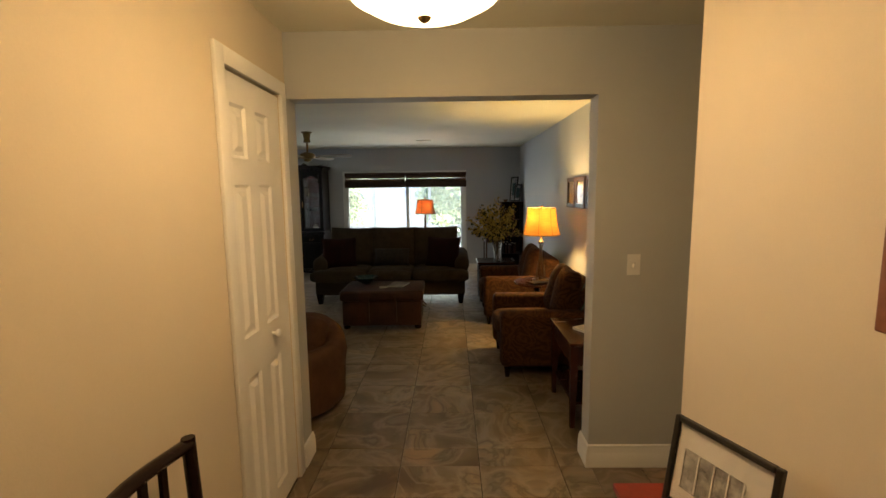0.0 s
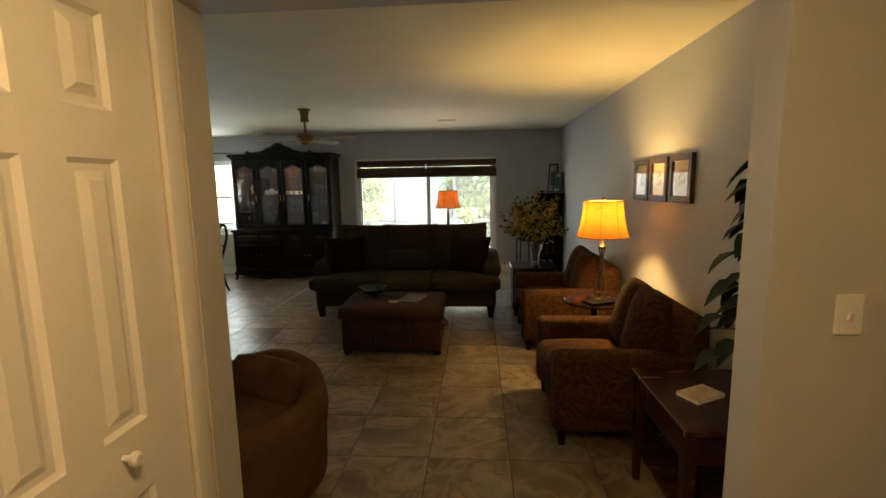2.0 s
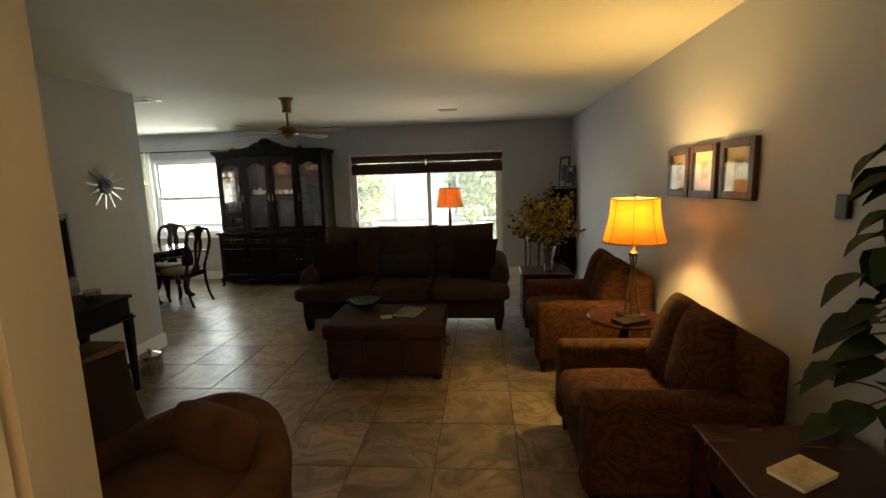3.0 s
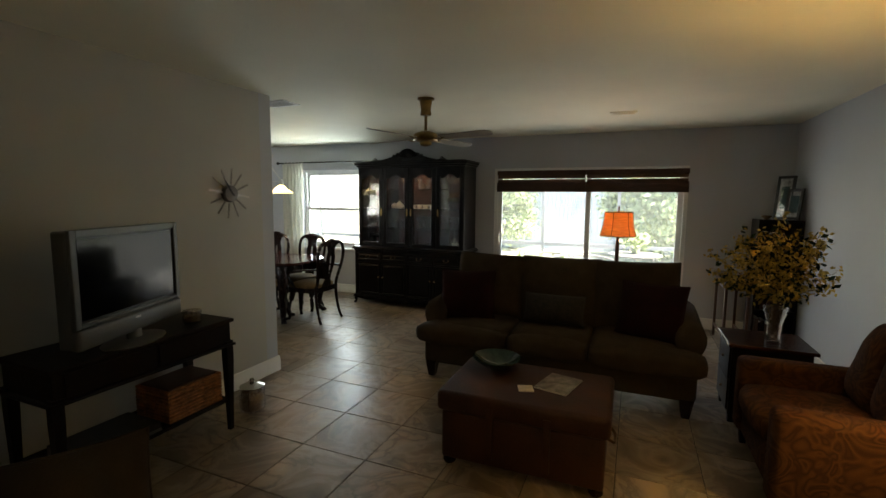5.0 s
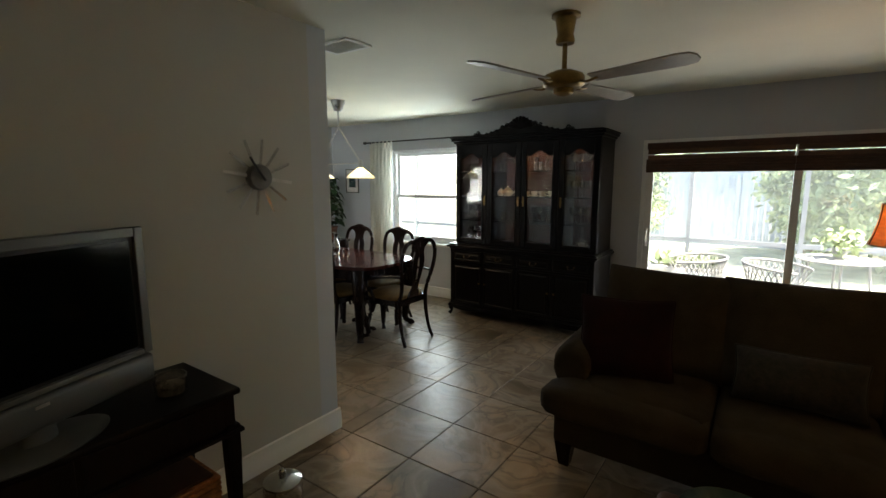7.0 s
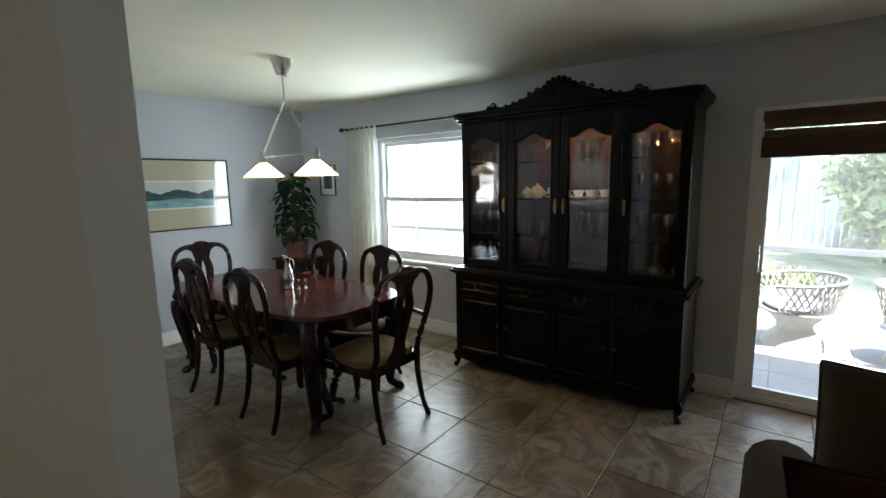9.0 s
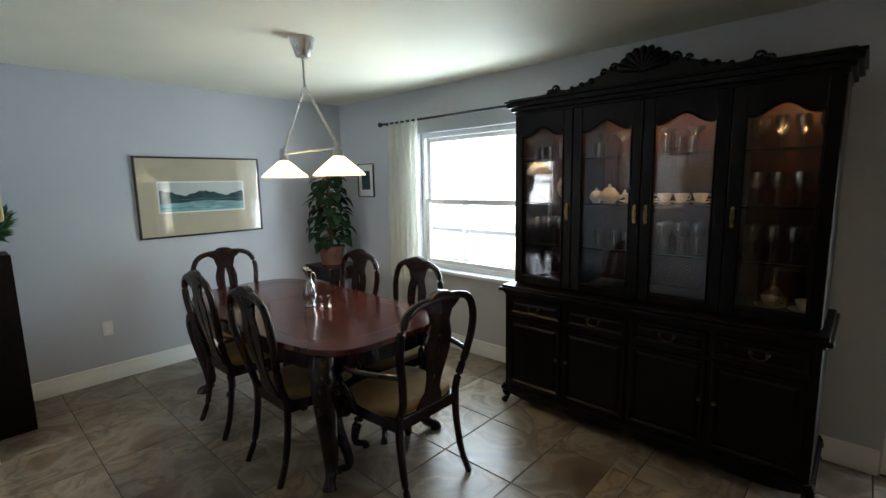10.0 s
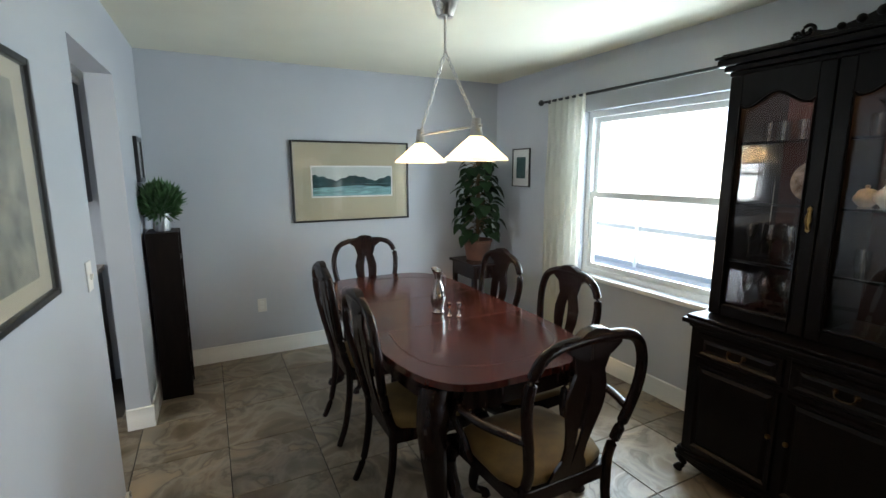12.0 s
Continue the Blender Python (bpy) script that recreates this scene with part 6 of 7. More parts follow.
dining_chair(pose(-3.70, 7.645, 0, 0, 0, 90), True, "dark mahogany armchair with a gold seat at the table end")
dining_chair(pose(-5.56, 7.64, 0, 0, 0, -90), True, "dark mahogany armchair with a gold seat at the table end")
side = dining_chair(pose(-4.245, 7.40, 0), False, "dark mahogany side chair with a gold seat")
copy_thing(side, pose(-4.94, 7.40, 0))
copy_thing(side, pose(-4.19, 7.965, 0, 0, 0, 180))
copy_thing(side, pose(-4.83, 7.95, 0, 0, 0, 180))

pitcher = thing("pewter_pitcher", "slender polished pewter pitcher on the table", "pitcher", pose(-4.62, 7.68, 0.762, 0, 0, 200))
bm = bmesh.new()
lathe(bm, ((0.034, 0), (0.038, 0.006), (0.030, 0.018), (0.042, 0.06), (0.045, 0.09), (0.034, 0.14), (0.020, 0.18), (0.019, 0.21), (0.026, 0.245), (0.024, 0.245), (0.016, 0.21), (0.01, 0.19)), 24)
for v in bm.verts:
    if v.co.z > 0.235 and v.co.x > 0:
        v.co.x += 0.022
        v.co.z += 0.016
part("body", bm, PEWTER, pitcher, smooth=60)
bm = bmesh.new()
tube(bm, curve([(-0.022, 0, 0.236), (-0.050, 0, 0.225), (-0.056, 0, 0.18), (-0.040, 0, 0.12)], 5), 0.004, 7)
part("handle", bm, PEWTER, pitcher, smooth=60)
for x, y in ((-4.52, 7.70), (-4.50, 7.75)):
    s = thing("salt_shaker", "small pewter shaker beside the pitcher", "shaker", pose(x, y, 0.762), group="shakers on the table")
    bm = bmesh.new()
    lathe(bm, ((0.014, 0), (0.016, 0.004), (0.007, 0.014), (0.006, 0.05), (0.014, 0.062), (0.013, 0.078), (0.003, 0.082)), 14)
    part("body", bm, PEWTER, s, smooth=60)

# double pendant
pend = thing("pendant_lamp", "brushed nickel twin pendant with two lit white glass shades", "pendant light", pose(-4.50, 7.665, 0))
bm = bmesh.new()
lathe(bm, ((0.075, H), (0.075, H - 0.01), (0.045, H - 0.10), (0.04, H - 0.11), (0.01, H - 0.11)), 24)
part("canopy", bm, STEEL, pend, smooth=50)
bm = bmesh.new()
tube(bm, [(0, 0, H - 0.11), (0, 0, 2.16)], 0.007, 8)
part("stem", bm, STEEL, pend, smooth=60)
bm = bmesh.new()
tube(bm, [(-0.36, 0, 1.775), (0.36, 0, 1.775)], 0.006, 8)
part("crossbar", bm, STEEL, pend, smooth=60)
for s in (-1, 1):
    bm = bmesh.new()
    n = 16
    a, b = Vector((0, 0, 2.165)), Vector((s * 0.312, 0, 1.79))
    for k in range(n):
        c = a.lerp(b, (k + 0.5) / n)
        d = (b - a).normalized() * 0.019
        side_ = Vector((0, 1, 0)) if k % 2 else d.cross(Vector((0, 1, 0))).normalized()
        tube(bm, [c + d * math.cos(t) + side_ * 0.008 * math.sin(t) for t in [6.2832 * i / 10 for i in range(10)]], 0.0031, 5, closed=True)
    part("chain", bm, STEEL, pend)
    bm = bmesh.new()
    lathe(bm, ((0.02, 1.79), (0.022, 1.77), (0.026, 1.74), (0.030, 1.715), (0.034, 1.705), (0.01, 1.705)), 18, pose(s * 0.312, 0, 0.02))
    part("socket", bm, STEEL, pend, smooth=50)
    bm = bmesh.new()
    prof = ((0.032, 1.71), (0.055, 1.69), (0.145, 1.612), (0.152, 1.600))
    lathe(bm, prof + tuple((r - 0.004, z - 0.001) for r, z in reversed(prof)), 36, pose(s * 0.312, 0, 0.02), False)
    part("shade", bm, SHADEGLASS, pend, "lit white glass cone shade", 60)

# pictures
def landscape(ob, aw, ah, ax, az):
    strip(ob, ax - aw - 0.012, ax + aw + 0.012, az - ah - 0.014, az + ah + 0.014, PAPER, -0.0125)
    strip(ob, ax - aw, ax + aw, az, az + ah, INKSKY, -0.014)
    strip(ob, ax - aw, ax + aw, az - ah, az - 0.002, INKTEAL, -0.014)
    hill(ob, ax - aw, ax, az - 0.02, 0.075, INKGREEN, 1, -0.0150)
    hill(ob, ax, ax + aw, az - 0.02, 0.070, INKGREEN, 1, -0.0152)
    hill(ob, ax - aw, ax + aw, az - 0.022, 0.030, INKGREEN, -1, -0.0156)


framed("framed_landscape", "wide lake landscape print, sage mat, thin black frame", pose(WEST, 7.712, 1.48, 0, 0, 90), 1.065, 0.70, 0.016, BLACKFRAME, OLIVEMAT, (0.36, 0.125, 0, 0.0), landscape, 0.026)
framed("framed_print", "small green print, white mat, thin black frame", pose(-5.955, FAR, 1.60), 0.27, 0.36, 0.010, BLACKFRAME, PAPER, (0.07, 0.10, 0, 0), plain(INKGREEN), 0.02)
framed("framed_botanical", "large faded botanical print, cream mat, black frame", on_din(-3.70, 1.545), 0.74, 0.68, 0.022, BLACKFRAME, MATBOARD, (0.255, 0.265, 0, 0.0), plain(INKFOLIAGE), 0.028)
framed("photo_frame", "small black photo frame above the narrow shelf", on_din(-6.06, 1.65), 0.22, 0.30, 0.03, BLACKFRAME, PAPER, (0.05, 0.08, 0, 0), plain(INKGREY), 0.024)

# narrow tower shelf with a grass plant
tower = thing("tower_shelf", "narrow espresso-brown tower shelf with open cubbies", "shelf", pose(-5.99, din(-5.99) + 0.02, 0))
for x in (-0.14, 0.13):
    part("side", boxed(x, x + 0.016, 0.0, 0.19, 0, 1.17, 0.002), ESPRESSO, tower)
for k in range(7):
    part("shelf_board", boxed(-0.124, 0.13, 0.0, 0.186, 0.03 + k * 0.187, 0.048 + k * 0.187 if k < 6 else 1.17), ESPRESSO, tower)
part("back_panel", boxed(-0.124, 0.13, 0.0, 0.008, 0.05, 1.15), ESPRESSO, tower)
for k, (x, h) in enumerate(((-0.06, 0.10), (0.05, 0.12), (-0.02, 0.09), (0.06, 0.11))):
    v = thing("trinket_box", "small pale keepsake box in the tower shelf", "box", pose(-5.99 + x, din(-5.99) + 0.13, 0.05 + (k % 4) * 0.187 + 0.0), group="keepsakes in the tower shelf")
    part("body", boxed(-0.03, 0.03, -0.03, 0.03, 0, h * 0.7, 0.004), CHINA, v)
    part("lid", boxed(-0.032, 0.032, -0.032, 0.032, h * 0.7, h * 0.85, 0.004), CHINA, v)
grass = thing("potted_grass", "bright green bushy plant in a ribbed tin pot", "plant", pose(-5.98, din(-5.99) + 0.115, 1.17))
bm = bmesh.new()
prof = [(0.046, 0.0)] + [(0.048 + 0.010 * i / 12 + (0.0012 if i % 2 else 0), 0.01 + 0.009 * i) for i in range(13)] + [(0.060, 0.122), (0.052, 0.12), (0.01, 0.10)]
lathe(bm, prof, 24)
part("pot", bm, TIN, grass, smooth=40)
q = np.random.default_rng(8)
n = 1500
pts = q.normal(size=(n, 3))
pts /= np.linalg.norm(pts, axis=1)[:, None]
pts *= (q.uniform(0.25, 1, size=(n, 1)) ** 0.5) * (0.135, 0.105, 0.10)
pts += (0, 0, 0.195)
leaf_cloud("foliage", pts, 0.015, GRASSLEAF, grass, 8, -1.2, 4.5)
bm = bmesh.new()
for i in range(26):
    a, r = i * 2.4, 0.02 + 0.004 * (i % 20)
    tube(bm, curve([(0, 0, 0.10), (r * 0.6 * math.cos(a), r * 0.6 * math.sin(a), 0.17), (r * 1.2 * math.cos(a), r * 1.2 * math.sin(a), 0.25)], 3), 0.0016, 4)
part("stem", bm, GRASSLEAF, grass)
cup = thing("white_cup", "small white cup on the tower shelf", "cup", pose(-6.07, din(-5.99) + 0.08, 1.17))
bm = bmesh.new()
lathe(bm, ((0.025, 0), (0.028, 0.004), (0.030, 0.085), (0.026, 0.085), (0.024, 0.01), (0.005, 0.008)), 16)
part("body", bm, CHINA, cup, smooth=50)

# corner plant on its stand
stand_2 = thing("corner_stand", "dark wood plant stand in the corner", "plant stand", pose(-6.05, 8.83, 0))
part("tabletop", boxed(-0.23, 0.23, -0.2, 0.2, 0.70, 0.725, 0.005), DARKWOOD, stand_2)
part("apron", boxed(-0.205, 0.205, -0.175, 0.175, 0.58, 0.70, 0.003), DARKWOOD, stand_2)
for sx in (-1, 1):
    for sy in (-1, 1):
        bm = bmesh.new()
        lathe(bm, ((0.018, 0), (0.028, 0.55), (0.028, 0.60)), 4, pose(sx * 0.185, sy * 0.155, 0, 0, 0, 45))
        part("leg", bm, DARKWOOD, stand_2)
pole_plant("corner_houseplant", "dense dark green climbing plant in a clay pot", pose(-6.07, 8.83, 0.725), 0.74, 0.23, 105, 0.125, 0.135, 0.17, 33)

# china cabinet
HX, HW, HB, HF, UF = -2.864, 0.874, FAR - 0.02, 8.64, 8.75
hutch = thing("china_cabinet", "large dark carved china cabinet with four lit glass doors", "china cabinet", pose(HX, 0, 0))
part("base_cabinet", boxed(-HW + 0.02, HW - 0.02, HF + 0.02, HB, 0.11, 0.80, 0.004), HUTCHWOOD, hutch)
bm = bmesh.new()
for z0, z1, d in ((0.80, 0.82, 0.0), (0.82, 0.845, 0.025), (0.845, 0.862, 0.01)):
    box(bm, -HW + 0.01 - d, HW - 0.01 + d, HF + 0.01 - d, HB, z0, z1, 0.005)
part("waist_moulding", bm, HUTCHWOOD, hutch)
bm = bmesh.new()
for z0, z1, d in ((0.10, 0.125, 0.012), (0.125, 0.14, 0.004)):
    box(bm, -HW + 0.01 - d, HW - 0.01 + d, HF + 0.01 - d, HB, z0, z1, 0.004)
n = 40
outline = [(-HW + 0.03 + (2 * HW - 0.06) * i / n, 0.10 - 0.03 * abs(math.sin(math.pi * 4 * i / n)) ** 0.7) for i in range(n + 1)] + [(HW - 0.03, 0.115), (-HW + 0.03, 0.115)]
slab(bm, outline, -0.01, 0.01, Matrix.Translation((0, HF + 0.01, 0)) @ Matrix.Rotation(radians(90), 4, "X"))
part("skirt", bm, HUTCHWOOD, hutch, "scalloped base moulding")
for x in (-HW + 0.035, HW - 0.035):
    for y, out in ((HF + 0.035, -1), (HB - 0.04, 1)):
        bm = bmesh.new()
        sx = math.copysign(1, x)
        tube(bm, curve([(x, y, 0.13), (x + sx * 0.015, y + out * 0.012, 0.09), (x, y, 0.045), (x + sx * 0.015, y + out * 0.015, 0.022), (x + sx * 0.02, y + out * 0.02, 0.006)], 4), [0.034, 0.034, 0.033, 0.031, 0.028, 0.025, 0.022, 0.019, 0.017, 0.016, 0.016, 0.018, 0.02, 0.022, 0.024, 0.024, 0.022], 9)
        part("foot", bm, HUTCHWOOD, hutch, smooth=70)


def front_panel(bm, x0, x1, z0, z1, y, out=0.010):
    """A raised field on a front that faces -y."""
    rings = []
    for inset, d in ((0, 0.0), (0.006, out), (0.022, out), (0.034, out * 0.25), (0.05, out * 0.9)):
        if x1 - x0 - 2 * inset > 0.01 and z1 - z0 - 2 * inset > 0.01:
            rings.append([bm.verts.new((x, y - d, z)) for x, z in ((x0 + inset, z0 + inset), (x1 - inset, z0 + inset), (x1 - inset, z1 - inset), (x0 + inset, z1 - inset))])
    for a, b in zip(rings, rings[1:]):
        for i in range(4):
            bm.faces.new((a[i], a[(i + 1) % 4], b[(i + 1) % 4], b[i]))
    bm.faces.new(rings[-1])


def bail(parent, x, z, y, w=0.034):
    bm = bmesh.new()
    for s in (-1, 1):
        lathe(bm, ((0.012, 0), (0.010, 0.006), (0.004, 0.014)), 12, pose(x + s * w, y, z, 90))
    tube(bm, curve([(x - w, y - 0.012, z), (x - w * 0.85, y - 0.02, z - 0.018), (x, y - 0.022, z - 0.024), (x + w * 0.85, y - 0.02, z - 0.018), (x + w, y - 0.012, z)], 4), 0.0035, 6)
    part("handle", bm, BRONZE, parent, "dark bronze bail handle", 60)


for k in range(4):
    x0 = -HW + 0.045 + k * (2 * HW - 0.09) / 4
    x1 = x0 + (2 * HW - 0.09) / 4
    bm = bmesh.new()
    front_panel(bm, x0 + 0.01, x1 - 0.01, 0.655, 0.785, HF + 0.02)
    d = part("drawer", bm, HUTCHWOOD, hutch)
    bail(d, (x0 + x1) / 2, 0.725, HF + 0.012)
    bm = bmesh.new()
    front_panel(bm, x0 + 0.01, x1 - 0.01, 0.16, 0.635, HF + 0.02, 0.014)
    d = part("cupboard_door", bm, HUTCHWOOD, hutch)
    bm = bmesh.new()
    lathe(bm, ((0.010, 0), (0.012, 0.008), (0.006, 0.018)), 12, pose(x1 - 0.035 if k % 2 == 0 else x0 + 0.035, HF + 0.008, 0.42, 90))
    part("knob", bm, BRASS, d, smooth=50)

# upper case, open at the front behind glass doors
Z0, Z1 = 0.862, 2.00
for s in (-1, 1):
    x0, x1 = sorted((s * (HW - 0.035), s * (HW - 0.06)))
    part("side_panel", boxed(x0, x1, UF + 0.03, HB, Z0, Z1), HUTCHWOOD, hutch)
part("back_panel", boxed(-HW + 0.06, HW - 0.06, HB - 0.012, HB, Z0, Z1), HUTCHBACK, hutch, "dark red lining")
part("top_panel", boxed(-HW + 0.06, HW - 0.06, UF + 0.03, HB - 0.012, Z1 - 0.02, Z1), HUTCHWOOD, hutch)
part("bottom_panel", boxed(-HW + 0.06, HW - 0.06, UF + 0.03, HB - 0.012, Z0, Z0 + 0.012), HUTCHWOOD, hutch)
for x in (-0.4225, 0.4225):
    part("divider", boxed(x - 0.009, x + 0.009, UF + 0.045, HB - 0.012, Z0 + 0.012, Z1 - 0.02), HUTCHWOOD, hutch)
SHELVES = (1.14, 1.42, 1.70)
for z in SHELVES:
    for x0, x1 in ((-HW + 0.06, -0.4315), (-0.4135, 0.4135), (0.4315, HW - 0.06)):
        s = part("shelf_board", boxed(x0, x1, UF + 0.075, HB - 0.012, z - 0.008, z), CRYSTAL, hutch, "glass shelf")
        s.visible_shadow = False
        part("shelf_edge", boxed(x0, x1, UF + 0.065, UF + 0.075, z - 0.010, z + 0.002), HUTCHWOOD, hutch)
DW = (2 * HW - 0.07) / 4
for k in range(4):
    x0 = -HW + 0.035 + k * DW
    x1 = x0 + DW
    st, ru = 0.062, 0.055
    bm = bmesh.new()
    for a, b in ((x0 + 0.002, x0 + st), (x1 - st, x1 - 0.002)):
        box(bm, a, b, UF, UF + 0.03, Z0 + 0.003, Z1, 0.005)
    box(bm, x0 + st, x1 - st, UF, UF + 0.03, Z0 + 0.003, Z0 + ru + 0.01, 0.005)
    # arched head rail
    n = 20
    arch = []
    for i in range(n + 1):
        t = i / n
        u = abs(2 * t - 1)
        rise = 0.055 * (0.5 + 0.5 * math.cos(math.pi * min(1, u / 0.8))) + (0.012 if u > 0.9 else 0)
        arch.append((x0 + st + (x1 - x0 - 2 * st) * t, 1.855 + rise))
    slab(bm, arch + [(x1 - st, Z1), (x0 + st, Z1)], -0.015, 0.015, Matrix.Translation((0, UF + 0.015, 0)) @ Matrix.Rotation(radians(90), 4, "X"))
    d = part("glass_door", bm, HUTCHWOOD, hutch)
    g = part("pane", boxed(x0 + st - 0.005, x1 - st + 0.005, UF + 0.014, UF + 0.018, Z0 + ru, 1.93), PANE, d)
    g.visible_shadow = False
    bm = bmesh.new()
    tube(bm, [(x, UF - 0.002, z - 0.004) for x, z in arch], 0.006, 6)
    tube(bm, [(x0 + st, UF - 0.002, 1.86), (x0 + st, UF - 0.002, Z0 + ru), (x1 - st, UF - 0.002, Z0 + ru), (x1 - st, UF - 0.002, 1.86)], 0.006, 6)
    part("bead", bm, HUTCHWOOD, d, "moulded bead round the glass", 60)
    bm = bmesh.new()
    hx = x1 - st / 2 if k in (0, 1) else x0 + st / 2
    slab(bm, [(-0.009, -0.045), (0.0, -0.055), (0.009, -0.045), (0.006, -0.02), (0.011, 0.0), (0.006, 0.02), (0.009, 0.045), (0.0, 0.055), (-0.009, 0.045), (-0.006, 0.02), (-0.011, 0.0), (-0.006, -0.02)], -0.003, 0.003, Matrix.Translation((hx, UF - 0.003, 1.37)) @ Matrix.Rotation(radians(90), 4, "X"))
    tube(bm, curve([(hx, UF - 0.006, 1.41), (hx, UF - 0.024, 1.385), (hx, UF - 0.024, 1.355), (hx, UF - 0.006, 1.33)], 4), 0.004, 6)
    part("handle", bm, AGEDBRASS, d, "pierced brass handle plate")
for z0, z1, dd in ((2.00, 2.02, 0.0), (2.02, 2.045, 0.018), (2.045, 2.075, 0.04), (2.075, 2.09, 0.05)):
    part("cornice", boxed(-HW + 0.03 - dd, HW - 0.03 + dd, UF - dd, HB, z0, z1, 0.005), HUTCHWOOD, hutch)
bm = bmesh.new()
n = 60
crest = []
for i in range(n + 1):
    t = -1 + 2 * i / n
    u = abs(t)
    h = 0.012 + 0.10 * (0.5 + 0.5 * math.cos(math.pi * min(1, u / 0.62))) + 0.022 * math.exp(-((u - 0.60) / 0.05) ** 2) + 0.045 * math.exp(-(u / 0.15) ** 2) + 0.006 * abs(math.sin(26 * t)) * (u < 0.24)
    crest.append((0.86 * t, 2.085 + h))
slab(bm, crest + [(0.86, 2.08), (-0.86, 2.08)], -0.016, 0.016, Matrix.Translation((0, UF - 0.025, 0)) @ Matrix.Rotation(radians(90), 4, "X"))
part("crest", bm, HUTCHWOOD, hutch, "carved arched crest")
for sx in (-1, 1):
    for x, z, r in ((0.52, 2.115, 0.026), (0.56, 2.10, 0.020), (0.10, 2.19, 0.03), (0.16, 2.18, 0.026), (0.22, 2.165, 0.02)):
        bm = bmesh.new()
        tube(bm, [(sx * x + (r - 0.0014 * i) * math.cos(i * 0.55), UF - 0.045, z + (r - 0.0014 * i) * math.sin(i * 0.55)) for i in range(14)], 0.0075, 6)
        part("scroll", bm, HUTCHWOOD, hutch, "carved scroll", 60)
for k in range(9):
    a = math.pi * (0.08 + 0.84 * k / 8)
    bm = bmesh.new()
    tube(bm, [(0, UF - 0.045, 2.14), (0.06 * math.cos(a), UF - 0.058, 2.14 + 0.06 * math.sin(a)), (0.125 * math.cos(a), UF - 0.050, 2.14 + 0.112 * math.sin(a)), (0.138 * math.cos(a), UF - 0.045, 2.14 + 0.123 * math.sin(a))], [0.008, 0.014, 0.021, 0.012], 7)
    part("shell_ray", bm, HUTCHWOOD, hutch, "carved shell rib", 60)
for sx in (-1, 1):
    for x, z, r in ((0.29, 2.13, 0.020), (0.35, 2.118, 0.017), (0.41, 2.106, 0.015)):
        bm = bmesh.new()
        lathe(bm, ((0.002, -r * 0.8), (r * 0.8, -r * 0.5), (r, 0), (r * 0.8, r * 0.5), (0.002, r * 0.8)), 9, pose(sx * x, UF - 0.045, z, 90, 0, 0))
        part("carved_leaf", bm, HUTCHWOOD, hutch, "carved leaf bud", 60)

# china and glass inside
def goblet(h=0.17, r=0.036):
    bm = bmesh.new()
    lathe(bm, ((r * 0.85, 0), (r * 0.85, 0.004), (0.006, 0.012), (0.005, h * 0.45), (r * 0.7, h * 0.55), (r, h * 0.75), (r * 0.88, h), (r * 0.84, h), (r * 0.93, h * 0.75), (r * 0.6, h * 0.57), (0.003, h * 0.5)), 14)
    return bm


GROUP = "glassware in the china cabinet"
first = thing("wine_glass", "clear stemmed wine glass on a cabinet shelf", "glass", pose(HX + 0.50, 8.98, SHELVES[2]), GROUP)
part("bowl", goblet(), CRYSTAL, first, smooth=60)
g = random.Random(6)
for x0, zs in ((0.50, (SHELVES[2], SHELVES[1], SHELVES[0])), (-0.80, (SHELVES[0], 0.876)), (0.05, (SHELVES[0],))):
    for z in zs:
        for i in range(4):
            for row in (0, 1):
                if (x0, z, i, row) == (0.50, SHELVES[2], 0, 0):
                    continue
                copy_thing(first, pose(HX + x0 + i * 0.092 + g.uniform(-0.008, 0.008), 8.98 + row * 0.12, z))
cocktail = thing("cocktail_glass", "wide cone-shaped cocktail glass on a cabinet shelf", "glass", pose(HX - 0.20, 8.98, SHELVES[2]), GROUP)
bm = bmesh.new()
lathe(bm, ((0.032, 0), (0.032, 0.004), (0.005, 0.010), (0.005, 0.085), (0.055, 0.155), (0.052, 0.155), (0.003, 0.092)), 18)
part("bowl", bm, CRYSTAL, cocktail, smooth=40)
for x in (-0.32, 0.06, 0.20, 0.33):
    copy_thing(cocktail, pose(HX + x, 9.0, SHELVES[2]))
tumbler = thing("tumbler", "clear straight tumbler on a cabinet shelf", "glass", pose(HX - 0.12, 9.02, SHELVES[2]), GROUP)
bm = bmesh.new()
lathe(bm, ((0.024, 0), (0.026, 0.004), (0.03, 0.10), (0.027, 0.10), (0.023, 0.012), (0.003, 0.010)), 16)
part("body", bm, CRYSTAL, tumbler, smooth=40)
for x, z in ((-0.36, 2), (0.38, 1), (-0.05, 0), (0.05, 0), (0.34, 0), (-0.34, 0), (0.05, 2), (0.12, 2), (0.19, 2), (-0.78, 2), (-0.70, 2), (-0.62, 2), (-0.54, 2), (-0.25, 0), (-0.15, 0), (0.15, 0), (0.25, 0)):
    copy_thing(tumbler, pose(HX + x, 9.0 + g.uniform(-0.03, 0.05), SHELVES[z]))
teapot = thing("teapot", "cream china teapot with a domed lid", "teapot", pose(HX - 0.27, 8.97, SHELVES[1]))
bm = bmesh.new()
lathe(bm, ((0.035, 0), (0.04, 0.006), (0.062, 0.03), (0.065, 0.05), (0.045, 0.075), (0.02, 0.08)), 22)
part("body", bm, CHINA, teapot, smooth=60)
bm = bmesh.new()
lathe(bm, ((0.04, 0.078), (0.03, 0.092), (0.008, 0.10), (0.011, 0.112), (0.002, 0.118)), 16)
part("lid", bm, CHINA, teapot, smooth=60)
bm = bmesh.new()
